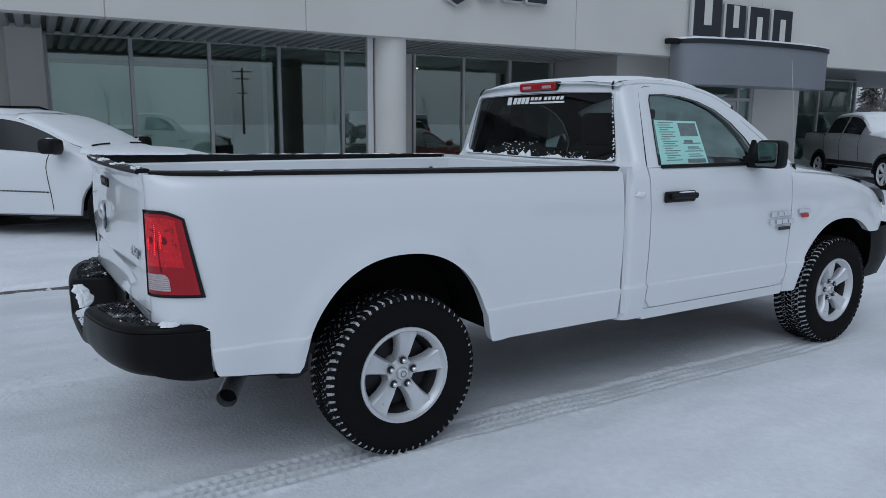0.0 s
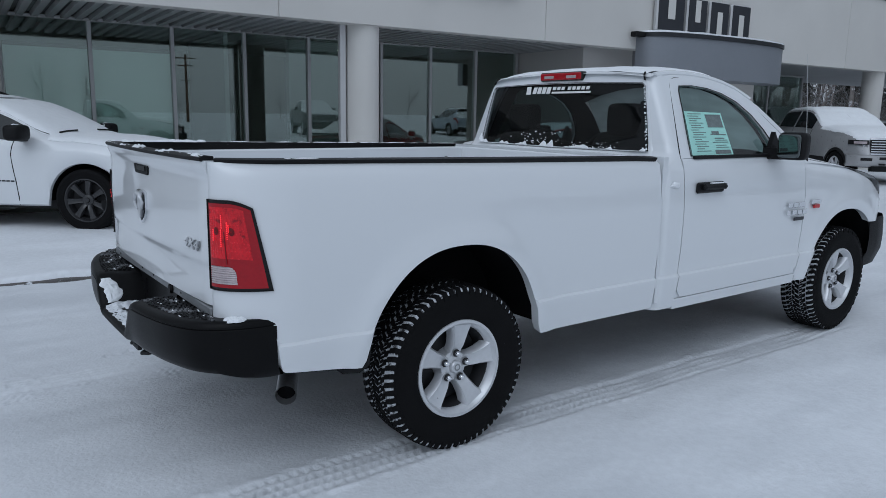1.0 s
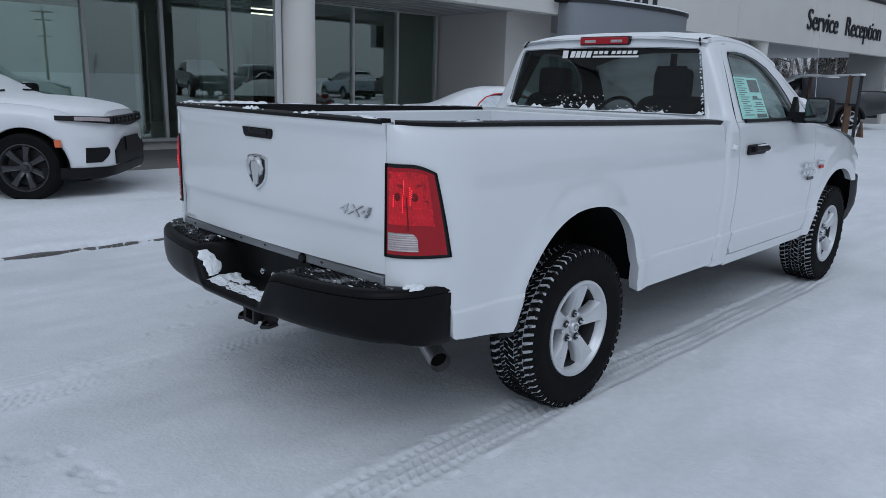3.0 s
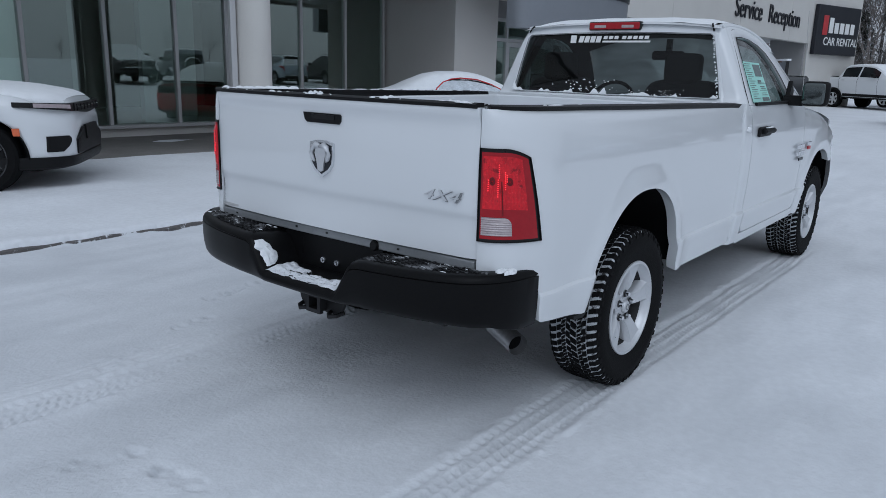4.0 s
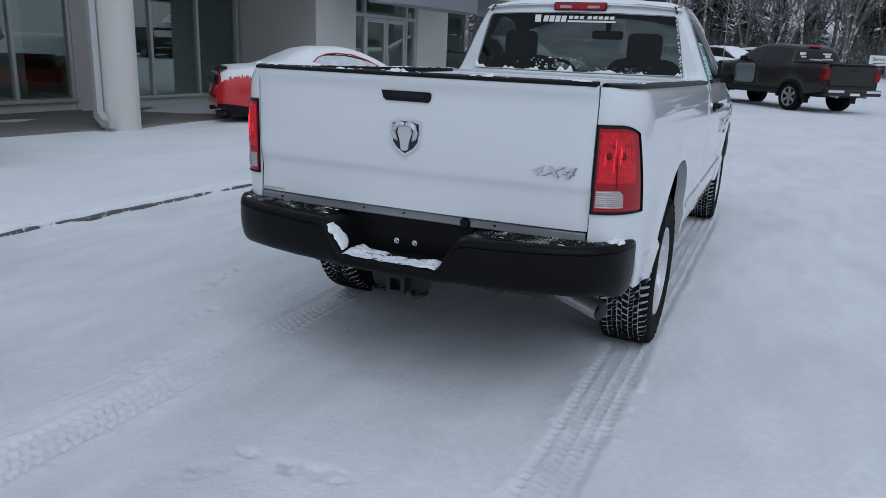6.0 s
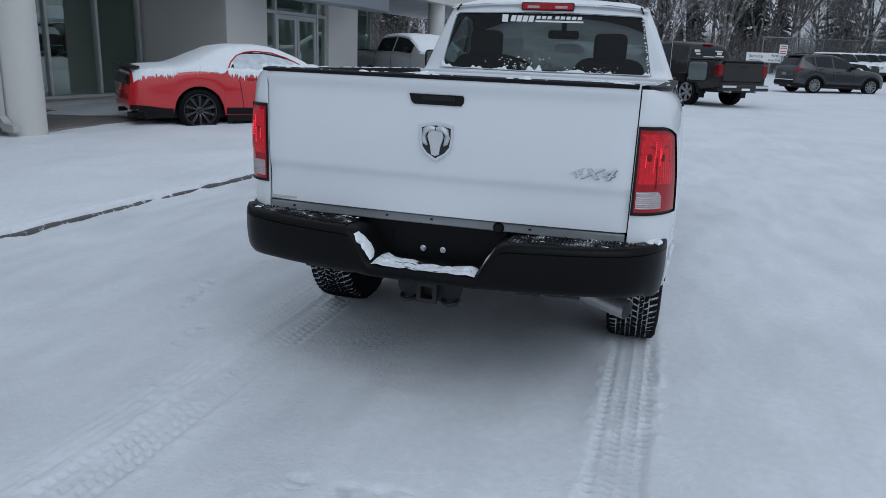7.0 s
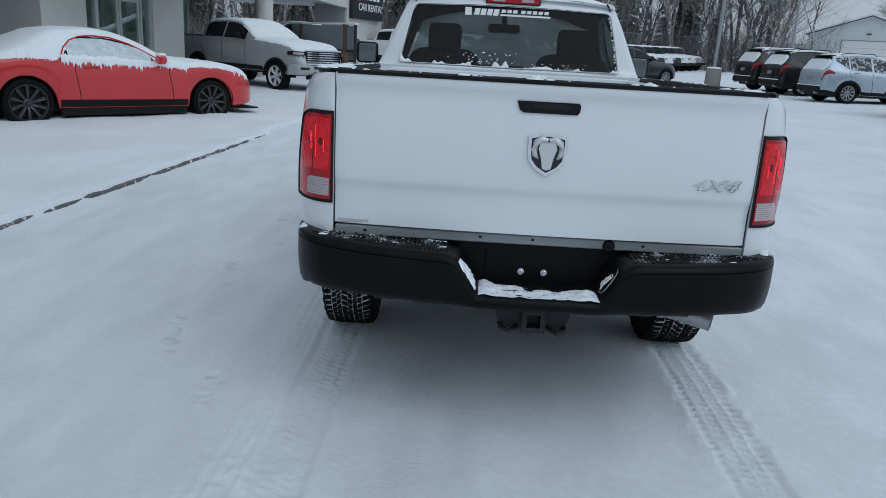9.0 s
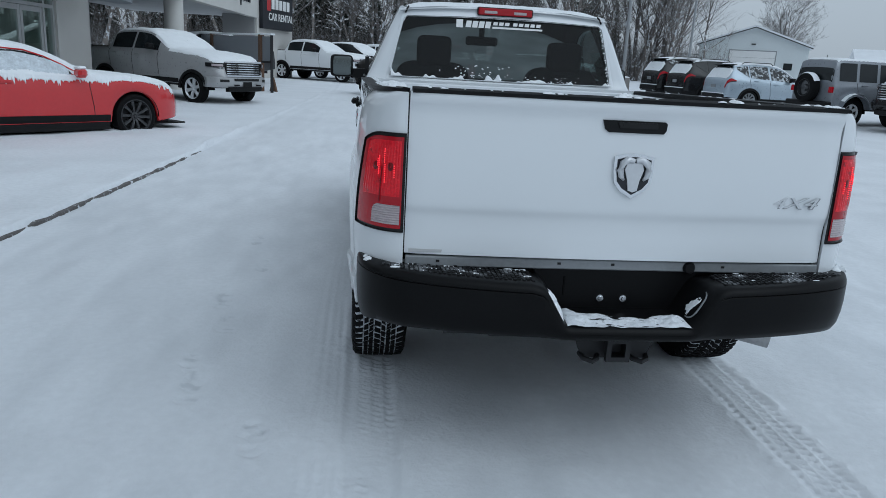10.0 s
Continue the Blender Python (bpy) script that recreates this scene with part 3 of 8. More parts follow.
# return wall and block beside the entrance
g = Geo().box(10.2, 11.8, 9.05, 11.6, -0.05, 3.25, 0.008)
structure("wall_block", g, STUCCO, "beige stucco block beside the entrance")
g = Geo().box(14.85, 16.65, 9.05, 11.6, -0.05, 3.25, 0.008)
structure("wall_pier", g, STUCCO, "beige stucco pier beside the entrance doors")
g = Geo().box(16.65, 23.5, 14.6, 14.8, -0.05, 3.6).box(23.5, 23.66, 12.08, 14.6, -0.05, 3.2).box(33.0, 33.3, 8.1, 9.6, -0.2, 3.3)
structure("wall_service", g, STUCCO_GREY, "grey walls round the covered service lane")

# fascia with its panel joints
g = Geo()
cuts = (-14.0, -6.6, -0.4, 2.6, 8.15, 13.6, 19.2, 24.8, 30.4, 36.0)
g.box(-14, 36, FASCIA_V + 0.02, FASCIA_V + 0.28, SOFFIT_Z - 0.02, FASCIA_TOP - 0.01)
fascia = structure("fascia", g, STUCCO, "deep beige stucco fascia with thin panel joints")
for a, b in zip(cuts, cuts[1:]):
    part("panel", Geo().box(a + 0.006, b - 0.006, FASCIA_V, FASCIA_V + 0.3, SOFFIT_Z - 0.03, FASCIA_TOP, 0.006), STUCCO, fascia)
g = Geo().box(-14, 36.05, FASCIA_V - 0.05, FASCIA_V + 0.35, FASCIA_TOP, FASCIA_TOP + 0.12, 0.01)
structure("roof_edge", g, ROOF_EDGE, "dark metal roof edge")
g = Geo().box(-14, 36, FASCIA_V + 0.3, 24, FASCIA_TOP - 0.25, FASCIA_TOP - 0.02)
structure("roof", g, ROOF_EDGE, "flat roof of the showroom")

# ribbed soffit
g = Geo()
# tray coloured darker than the ribs to deepen the shade in their gaps
structure("ceiling_tray", Geo().box(-14, 10.3, FASCIA_V + 0.28, GLASS_V + 0.1, SOFFIT_Z + 0.1, SOFFIT_Z + 0.14), SOFFIT_GAP_SHADE, "soffit tray coloured dark for the shade between the ribs")
k = -14.0
while k < 10.2:
    g.prism([(k, SOFFIT_Z + 0.1), (k + 0.02, SOFFIT_Z + 0.035), (k + 0.13, SOFFIT_Z + 0.035), (k + 0.15, SOFFIT_Z + 0.1)], "y", FASCIA_V + 0.29, GLASS_V - 0.05)
    k += 0.23
g.box(10.3, 36, FASCIA_V + 0.28, 14.6, SOFFIT_Z + 0.1, SOFFIT_Z + 0.14)
structure("ceiling", g, SOFFIT, "ribbed metal soffit under the overhang")

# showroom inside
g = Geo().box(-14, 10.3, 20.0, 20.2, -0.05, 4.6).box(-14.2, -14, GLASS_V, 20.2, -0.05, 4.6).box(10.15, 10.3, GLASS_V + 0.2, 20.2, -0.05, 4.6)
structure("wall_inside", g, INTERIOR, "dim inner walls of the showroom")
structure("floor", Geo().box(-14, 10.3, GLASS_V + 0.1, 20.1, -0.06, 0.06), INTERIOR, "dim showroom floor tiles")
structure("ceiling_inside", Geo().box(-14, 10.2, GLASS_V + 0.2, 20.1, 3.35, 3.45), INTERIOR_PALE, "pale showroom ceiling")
g = Geo().box(3.3, 3.4, 13.4, 16.5, 0.06, 3.3).box(5.0, 6.3, 13.8, 14.0, 0.06, 3.3)
structure("partition", g, INTERIOR_PALE, "pale office partitions inside the showroom")
for k, (u0, v0) in enumerate(((7.4, 15.6), (8.6, 17.0))):
    lamp = thing("ceiling_light", "slim warm tube light on the showroom ceiling", "light", "showroom lights", m=BUILD @ pose(u0, v0, 3.3))
    part("housing", Geo().box(-0.62, 0.62, -0.06, 0.06, 0.0, 0.045, 0.01), ALU, lamp)
    part("tube", Geo().tube([(-0.58, 0, -0.02), (0.58, 0, -0.02)], 0.018, 8), LAMP_TUBE, lamp)

# blinds drawn behind the two first panes
g = Geo().box(-1.1, 1.68, GLASS_V + 0.12, GLASS_V + 0.14, SILL_Z, 2.62)
structure("blind", g, BLIND, "pale roller blind behind the showroom glass")


def column(u, v, r, z1, name_label):
    g = Geo()
    g.skin([[(r * math.cos(2 * math.pi * k / 40), r * math.sin(2 * math.pi * k / 40), z) for k in range(40)] for z in (-0.1, 0.02, z1)], closed=True, caps=True)
    return solid("column", g, STUCCO, name_label, "column", "", "columns under the fascia", BUILD @ pose(u, v, 0))


column(4.25, 8.36, 0.3, SOFFIT_Z + 0.1, "round beige stucco column under the fascia")
column(21.5, 8.36, 0.3, SOFFIT_Z + 0.1, "round beige stucco column under the fascia")

pipe = thing("downpipe", "pale square rain pipe with an elbow beside the column", "pipe", m=BUILD @ pose(3.86, 8.36, 0))
part("shaft", Geo().box(-0.055, 0.055, -0.05, 0.05, 0.3, SOFFIT_Z + 0.05, 0.008), ALU, pipe)
part("elbow", Geo().prism([(-0.05, 0.34), (0.05, 0.34), (0.05, 0.26), (-0.12, 0.13), (-0.3, 0.12), (-0.3, 0.22), (-0.14, 0.24)], "x", -0.06, 0.06), ALU, pipe)

# entrance doors
door = thing("door_1", "glazed double entrance door in an aluminium frame", "door", m=BUILD, kind="structure")
E0, E1, EV = 11.8, 14.85, 9.17
part("door_frame", Geo().box(E0, E1, EV - 0.06, EV + 0.06, 2.68, 2.76, 0.006).box(E0, E1, EV - 0.06, EV + 0.06, 2.2, 2.28, 0.006), ALU, door)
for e in (E0 + 0.03, E0 + 0.5, E1 - 0.5, E1 - 0.03):
    part("jamb", Geo().box(e - 0.035, e + 0.035, EV - 0.06, EV + 0.06, 0.02, 2.7, 0.006), ALU, door)
for a, b in ((E0 + 0.53, (E0 + E1) / 2), ((E0 + E1) / 2, E1 - 0.53)):
    leaf = part("door_leaf", Geo().box(a + 0.01, a + 0.11, EV - 0.03, EV + 0.03, 0.04, 2.19).box(b - 0.11, b - 0.01, EV - 0.03, EV + 0.03, 0.04, 2.19).box(a + 0.11, b - 0.11, EV - 0.028, EV + 0.028, 2.08, 2.19).box(a + 0.11, b - 0.11, EV - 0.028, EV + 0.028, 0.04, 0.26), ALU, door)
    part("pane", Geo().box(a + 0.1, b - 0.1, EV - 0.006, EV + 0.006, 0.24, 2.1), SHOP_GLASS, leaf)
    part("door_handle", Geo().tube([(b - 0.06 if a < 12.9 else a + 0.06, EV - 0.09, 0.9), (b - 0.06 if a < 12.9 else a + 0.06, EV - 0.09, 1.3)], 0.014, 8), CHROME, leaf)
for a, b, z0, z1 in ((E0 + 0.06, E0 + 0.47, 0.05, 2.2), (E1 - 0.47, E1 - 0.06, 0.05, 2.2), (E0 + 0.06, E0 + 0.47, 2.28, 2.68), (E0 + 0.53, E1 - 0.53, 2.28, 2.68), (E1 - 0.47, E1 - 0.06, 2.28, 2.68)):
    part("pane", Geo().box(a, b, EV - 0.006, EV + 0.006, z0, z1), SHOP_GLASS, door)
g = Geo().box(E0, E1, EV - 0.04, EV + 0.04, 2.76, 3.2).box(E0, E1, EV + 2.3, EV + 2.4, 0, 3.2)
structure("wall_lobby", g, STUCCO_GREY, "grey wall above and behind the entrance doors")

# round-fronted canopy over the entrance
C0, C1, CZ0, CZ1 = 10.75, 15.65, 2.44, 3.30


def bow(s, out=0.8):
    """Plan of the canopy front: rounded ends and a shallow bow."""
    a = math.pi * s
    return (C0 + C1) / 2 - (C1 - C0) / 2 * math.cos(a) * (1 - 0.0 * s), FASCIA_V - out * math.sin(a) ** 0.55


canopy = thing("entrance_canopy", "grey metal canopy with a curved front over the entrance", "canopy", m=BUILD)
rows = [[(*bow(k / 40), z) for k in range(41)] for z in (CZ0, CZ0 + 0.02, CZ1)]
part("front", Geo().skin(rows), DRUM_GREY, canopy)
g = Geo()
g.add([(*bow(k / 40), CZ0) for k in range(41)], [tuple(range(41))])
part("underside", g, DRUM_GREY, canopy)
rows = [[((C0 + C1) / 2 + (bow(k / 40)[0] - (C0 + C1) / 2) * q, FASCIA_V + (bow(k / 40)[1] - FASCIA_V) * q - d, z) for k in range(41)] for q, d, z in ((1, 0, CZ1), (1, 0.04, CZ1), (1, 0.04, CZ1 + 0.09), (0.9, 0.0, CZ1 + 0.1), (0.02, 0, CZ1 + 0.1))]
part("rim", Geo().skin(rows), ROOF_EDGE, canopy, "dark metal rim")
g = Geo()
rows = [[((C0 + C1) / 2 + (bow(k / 40)[0] - (C0 + C1) / 2) * q, FASCIA_V + (bow(k / 40)[1] - FASCIA_V) * q, z + 0.02 * noise.noise((k * 0.4, q * 3, 1))) for k in range(41)] for q, z in ((1.01, CZ1 + 0.09), (1.005, CZ1 + 0.13), (0.8, CZ1 + 0.16), (0.02, CZ1 + 0.15))]
solid("canopy_snow", g.skin(rows), SNOW_CLUMP, "thin snow lying on the entrance canopy", "snow", m=BUILD)
flood = thing("floodlight", "small grey floodlight at the canopy's end", "lamp", m=BUILD @ pose(C0 - 0.1, FASCIA_V - 0.16, 3.34))
part("head", Geo().box(-0.16, 0.14, -0.1, 0.1, -0.05, 0.06, 0.02), BLACK_PLASTIC, flood)
part("bracket", Geo().box(0.0, 0.04, 0.05, 0.17, -0.03, 0.03), ALU, flood)


def sign_block(u, w, z0, h, slot, parent):
    """One plain raised sign shape: pale returns, dark face."""
    y = FASCIA_V
    b = part("block", Geo().box(u, u + w, y - 0.16, y - 0.02, z0, z0 + h, 0.04), ALU, parent)
    part("face", Geo().box(u + 0.03, u + w - 0.03, y - 0.175, y - 0.15, z0 + 0.03, z0 + h - 0.03, 0.008), SIGN_BLACK, b)
    if slot:
        part("slot", Geo().box(u + w * 0.36, u + w * 0.62, y - 0.185, y - 0.17, z0 + (0.0 if slot > 0 else 0.22) + 0.05, z0 + h - (0.24 if slot > 0 else 0.05), 0.004), STUCCO, b)


sign = thing("facade_sign", "raised dark sign shapes with silver edges on the fascia", "sign", m=BUILD)
for u, w, h, slot in ((11.2, 0.9, 1.15, -1), (12.2, 0.68, 0.8, -1), (12.98, 0.7, 0.8, 1), (13.78, 0.72, 0.8, 1)):
    sign_block(u, w, 3.47, h, slot, sign)
sign = thing("facade_sign", "raised dark sign shapes and a shield on the fascia", "sign", m=BUILD)
for u, w in ((5.8, 0.45), (6.32, 0.45), (6.84, 0.5)):
    sign_block(u, w, 3.80, 0.62, 0, sign)
part("shield", Geo().prism([(5.15, 3.80), (5.38, 3.68), (5.6, 3.80), (5.63, 4.3), (5.12, 4.3)], "y", FASCIA_V - 0.12, FASCIA_V - 0.02), SIGN_BLACK, sign)
part("shield_rim", Geo().prism([(5.09, 3.78), (5.38, 3.64), (5.66, 3.78), (5.69, 4.34), (5.06, 4.34)], "y", FASCIA_V - 0.09, FASCIA_V - 0.015), ALU, sign)

service = thing("service_sign", "dark letters reading Service Reception on the fascia", "sign", m=BUILD @ pose(27.8, FASCIA_V - 0.03, 3.62))
for word, at in (("Service", -2.3), ("Reception", 1.75)):
    part("word", lettering(word, 0.98, 0.04, squeeze=0.98).turned(pose(at, 0, 0)), SIGN_BLACK, service)

# end wing with the rental sign
g = Geo().box(0, 4.2, 0, 0.3, -0.2, 5.2, 0.01)
solid("wall_end", g, STUCCO, "beige stucco end wall of the service lane", kind="structure", m=BUILD @ pose(33.2, 8.0, 0, 0, 0, -14))
rental = thing("rental_sign", "black square car rental sign on the end wall", "sign", m=BUILD @ pose(33.2, 8.0, 0, 0, 0, -14))
part("board", Geo().box(0.15, 3.75, -0.22, -0.02, 2.6, 4.75, 0.02), SIGN_BLACK, rental)
part("red_mark", Geo().box(0.6, 1.0, -0.24, -0.215, 3.45, 4.3, 0.03), SIGN_RED, rental, "plain red mark")
for k in range(5):
    part("pale_mark", Geo().box(1.12 + 0.46 * k, 1.46 + 0.46 * k, -0.24, -0.215, 3.55, 4.02 + (0.2 if k == 0 else 0), 0.03), SIGN_WHITE, rental, "plain pale mark")
part("words", lettering("CAR RENTAL", 0.5, 0.02).turned(pose(2.25, -0.23, 3.02)), SIGN_WHITE, rental, "small pale letters reading CAR RENTAL")

# screened enclosure with brown posts at the service lane
shelter = thing("screen_shelter", "pale panel screen on brown timber posts under thin snow", "screen", m=pose(22.4, 4.3, 0.14, 0, 0, 36))
for a, b in ((0.75, 0), (4.6, 0)):
    part("post", Geo().box(a - 0.08, a + 0.08, b - 0.08, b + 0.08, -0.1, 1.92, 0.01), WOOD, shelter)
part("panel", Geo().box(0.05, 0.62, -0.02, 0.02, 1.05, 1.86).box(0.86, 4.5, -0.02, 0.02, 1.05, 1.86).box(4.7, 5.6, -0.02, 0.02, 1.05, 1.86), DRUM_GREY, shelter, "pale grey panel")
part("rail", Geo().box(-0.1, 5.7, -0.07, 0.07, 1.9, 1.96, 0.01), SNOW_CLUMP, shelter, "snow-topped rail")
part("lower_rail", Geo().box(0.0, 5.65, -0.04, 0.04, 0.98, 1.05, 0.01).box(-0.03, 0.03, -0.04, 0.04, -0.1, 1.9), DARK_STEEL, shelter)
part("foot_brace", Geo().prism([(0.45, -0.1), (1.05, -0.1), (0.75, 0.5)], "y", -0.5, -0.44).box(0.3, 1.2, -0.55, 0.1, -0.1, -0.02), WOOD, shelter)


# ---- the white pickup: rear axle over the origin, nose towards +x ----
HUB_Z, TYRE_R, WHEELBASE = 0.384, 0.392, 3.569
truck = thing("pickup_truck", "white regular-cab long-bed pickup with black bumper, dusted with snow", "pickup truck", m=pose(0, 0.001, 0, 0, 0, 0.6))


def side_y(z):
    """Half width of the body side at a height."""
    return smooth_table([(0.42, 0.948), (0.5, 0.965), (0.6, 0.980), (0.646, 0.986), (0.656, 0.974), (0.8, 0.982), (1.0, 0.986), (1.15, 0.978), (1.25, 0.965), (1.30, 0.952), (1.335, 0.925), (1.35, 0.89)], z)


def arch_z(x, cx, top, half, base):
    """Lower edge of a panel over a wheel arch."""
    d = (x - cx) / half
    if abs(d) >= 1:
        return base
    return max(base, 0.40 + (top - 0.40) * (1 - abs(d) ** 2.3) ** (1 / 2.0))


def bulge(x, z, cx):
    """Flare round the wheel opening."""
    r = math.hypot(x - cx, z - 0.45)
    return 0.020 * math.exp(-((r - 0.53) / 0.06) ** 2) * (1 if z < 1.05 else 0)


LEVELS = [0.42, 0.45, 0.48, 0.51, 0.545, 0.58, 0.61, 0.635, 0.645, 0.650, 0.656, 0.665, 0.70, 0.74, 0.78, 0.80, 0.84, 0.88, 0.92, 0.96, 1.0, 1.05, 1.10, 1.15, 1.20, 1.23, 1.25, 1.27, 1.29, 1.305, 1.32, 1.335, 1.348, 1.36]


def panel(s_list, plan, lo, hi, rows, sign, extra=None, rim=0.05):
    """A body side: columns along a plan curve, each from lo(x) to hi(x), with an inward return along every edge."""
    grid = []
    for s in s_list:
        px, py, nx, ny = plan(s)
        col = []
        a, b = lo(px), hi(px)
        for k in range(rows + 1):
            z = min(b, max(a, LEVELS[k] if LEVELS[k] < 1.25 else 1.25 + (b - 1.25) * (LEVELS[k] - 1.25) / 0.11)) if k < rows else b
            inset = 0.986 - side_y(z) - (extra(px, z) if extra else 0)
            col.append((px - nx * inset, sign * (py - ny * inset), z))
        grid.append(col)
    g = Geo().skin(grid)
    # returns: bottom, top, both ends
    def inward(p, dz=0.0):
        return (p[0], p[1] - sign * rim, p[2] + dz)
    g.skin([[c[0] for c in grid], [inward(c[0], 0.012) for c in grid]])
    g.skin([[c[-1] for c in grid], [inward(c[-1]) for c in grid]])
    first = plan(s_list[0])
    g.skin([grid[0], [(p[0] + rim, p[1], p[2]) if abs(first[2]) > abs(first[3]) else inward(p) for p in grid[0]]])
    g.skin([grid[-1], [inward(p) for p in grid[-1]]])
    return g


# plan of the bed side: a quarter ellipse wraps it round to the tailgate
def bed_surf(s, z, off=0.0):
    """A point of the bed side; s runs 0..8 round the corner, 8..9 along the side."""
    inset = 0.986 - side_y(z)
    if s <= 8:
        a, side = math.pi / 16 * s, 0.966 - inset
        x, y = -0.75 - 0.314 * math.cos(a), 0.784 + (side - 0.784) * math.sin(a)
        nx, ny = -math.cos(a) * (side - 0.784), math.sin(a) * 0.314
    else:
        x, y, nx, ny = -0.75 + 2.133 * (s - 8), 0.966 + 0.008 * (s - 8) - inset, 0.0, 1.0
    n = math.hypot(nx, ny)
    return x + nx / n * off, y + ny / n * off


def bed_panel(s_list, lo, hi, sign, rim=0.05):
    """The bed side, with an inward return along every edge."""
    grid = []
    for s in s_list:
        a, b = lo(bed_surf(s, 1.0)[0]), hi(bed_surf(s, 1.0)[0])
        col = []
        for k in range(34):
            z = b if k == 33 else min(b, max(a, LEVELS[k] if LEVELS[k] < 1.25 else 1.25 + (b - 1.25) * (LEVELS[k] - 1.25) / 0.11))
            x, y = bed_surf(s, z)
            col.append((x, sign * (y + bulge(x, z, 0.0)), z))
        grid.append(col)
    g = Geo().skin(grid)
    g.skin([[c[0] for c in grid], [(c[0][0] + (rim if c[0][0] < -1.0 else 0), c[0][1] - sign * rim, c[0][2] + 0.012) for c in grid]])
    g.skin([[c[-1] for c in grid], [(c[-1][0], c[-1][1] - sign * rim, c[-1][2]) for c in grid]])
    g.skin([grid[0], [(x + rim, y, z) for x, y, z in grid[0]]])
    g.skin([grid[-1], [(x, y - sign * rim, z) for x, y, z in grid[-1]]])
    return g


def bed_lo(x):
    if x < -0.885:
        return 0.748
    if x < -0.845:
        return 0.748 - 0.213 * math.sin(math.pi / 2 * (x + 0.885) / 0.04)
    return arch_z(x, 0.0, 0.972, 0.50, 0.535 - 0.04 * min(1, (x + 0.845) / 0.34) if x < 0 else 0.478)


def bed_hi(x):
    return 1.352 - 0.03 * (x + 1.1) / 2.5 - 0.032 * max(0, (x - 1.335) / 0.048) ** 2.2


BED_S = [k / 6 for k in range(49)] + [8 + (x + 0.75) / 2.133 for x in np.concatenate([np.arange(-0.74, -0.52, 0.05), np.arange(-0.51, 0.53, 0.02), np.arange(0.55, 1.33, 0.08), [1.335, 1.345, 1.355, 1.363, 1.370, 1.376, 1.380, 1.383]])]
for sign in (-1, 1):
    part("bed_side", bed_panel(BED_S, bed_lo, bed_hi, sign), WHITE_PAINT, truck, "white bed side with flared wheel arch")

# bed interior
bed = part("bed_floor", Geo().box(-1.03, 1.37, -0.54, 0.54, 0.80, 0.83).box(-1.03, -0.57, -0.86, -0.54, 0.80, 0.83).box(-1.03, -0.57, 0.54, 0.86, 0.80, 0.83).box(0.57, 1.37, -0.86, -0.54, 0.80, 0.83).box(0.57, 1.37, 0.54, 0.86, 0.80, 0.83), BLACK_GLOSS, truck)
for sign in (-1, 1):
    part("bed_wall", Geo().box(-0.98, 1.372, *sorted((sign * 0.80, sign * 0.855)), 0.995, 1.315, 0.01), WHITE_PAINT, truck, "white inner bed wall")
    part("wheel_house", Geo().box(-0.42, 0.42, *sorted((sign * 0.56, sign * 0.86)), 1.005, 1.06, 0.02), WHITE_PAINT, truck)
    for x in (-0.62, 0.45, 1.2):
        part("tie_down", Geo().tube([(x - 0.012, sign * 0.795, 1.24), (x, sign * 0.785, 1.225), (x + 0.012, sign * 0.795, 1.24)], 0.012, 8), BLACK_PLASTIC, truck)
    cap = []
    for s in [1.6 + 0.2 * k for k in range(33)] + [8 + (k + 1) / 14 * 0.985 for k in range(14)]:
        z = bed_hi(bed_surf(s, 1.0)[0])
        lip = min(1, max(0, (s - 2.5) / 4.0))
        cap.append([(*[c * q for c, q in zip(bed_surf(s, z, -d), (1, sign))], z + h) for d, h in ((-0.020 * lip, 0.002), (-0.024 * lip, 0.010), (0.014, 0.016), (0.042, 0.012), (0.048, -0.03), (-0.010 * lip, -0.012))])
    part("rail_cap", Geo().skin(cap, closed=True, caps=True), BLACK_PLASTIC, truck, "black bed rail cap")
part("bulkhead", Geo().box(1.355, 1.383, -0.93, 0.93, 0.80, 1.315, 0.008), WHITE_PAINT, truck)

# dark chassis below
part("chassis", Geo().box(-1.1, 4.2, -0.47, -0.36, 0.50, 0.66, 0.01).box(-1.1, 4.2, 0.36, 0.47, 0.50, 0.66, 0.01).box(-0.9, -0.75, -0.4, 0.4, 0.5, 0.6).box(1.0, 1.2, -0.4, 0.4, 0.46, 0.6).box(-0.4, 1.0, 0.05, 0.35, 0.42, 0.7, 0.05), DARK_STEEL, truck)
part("underbody", Geo().box(-1.04, 4.1, -0.54, 0.54, 0.66, 0.79).box(-0.98, -0.57, -0.90, -0.54, 0.66, 0.79).box(-0.98, -0.57, 0.54, 0.90, 0.66, 0.79).box(0.57, 3.0, -0.93, -0.54, 0.66, 0.79).box(0.57, 3.0, 0.54, 0.93, 0.66, 0.79), WELL_BLACK, truck)
part("sill_underside", Geo().box(0.62, 2.95, -0.92, 0.92, 0.50, 0.66), DARK_STEEL, truck)
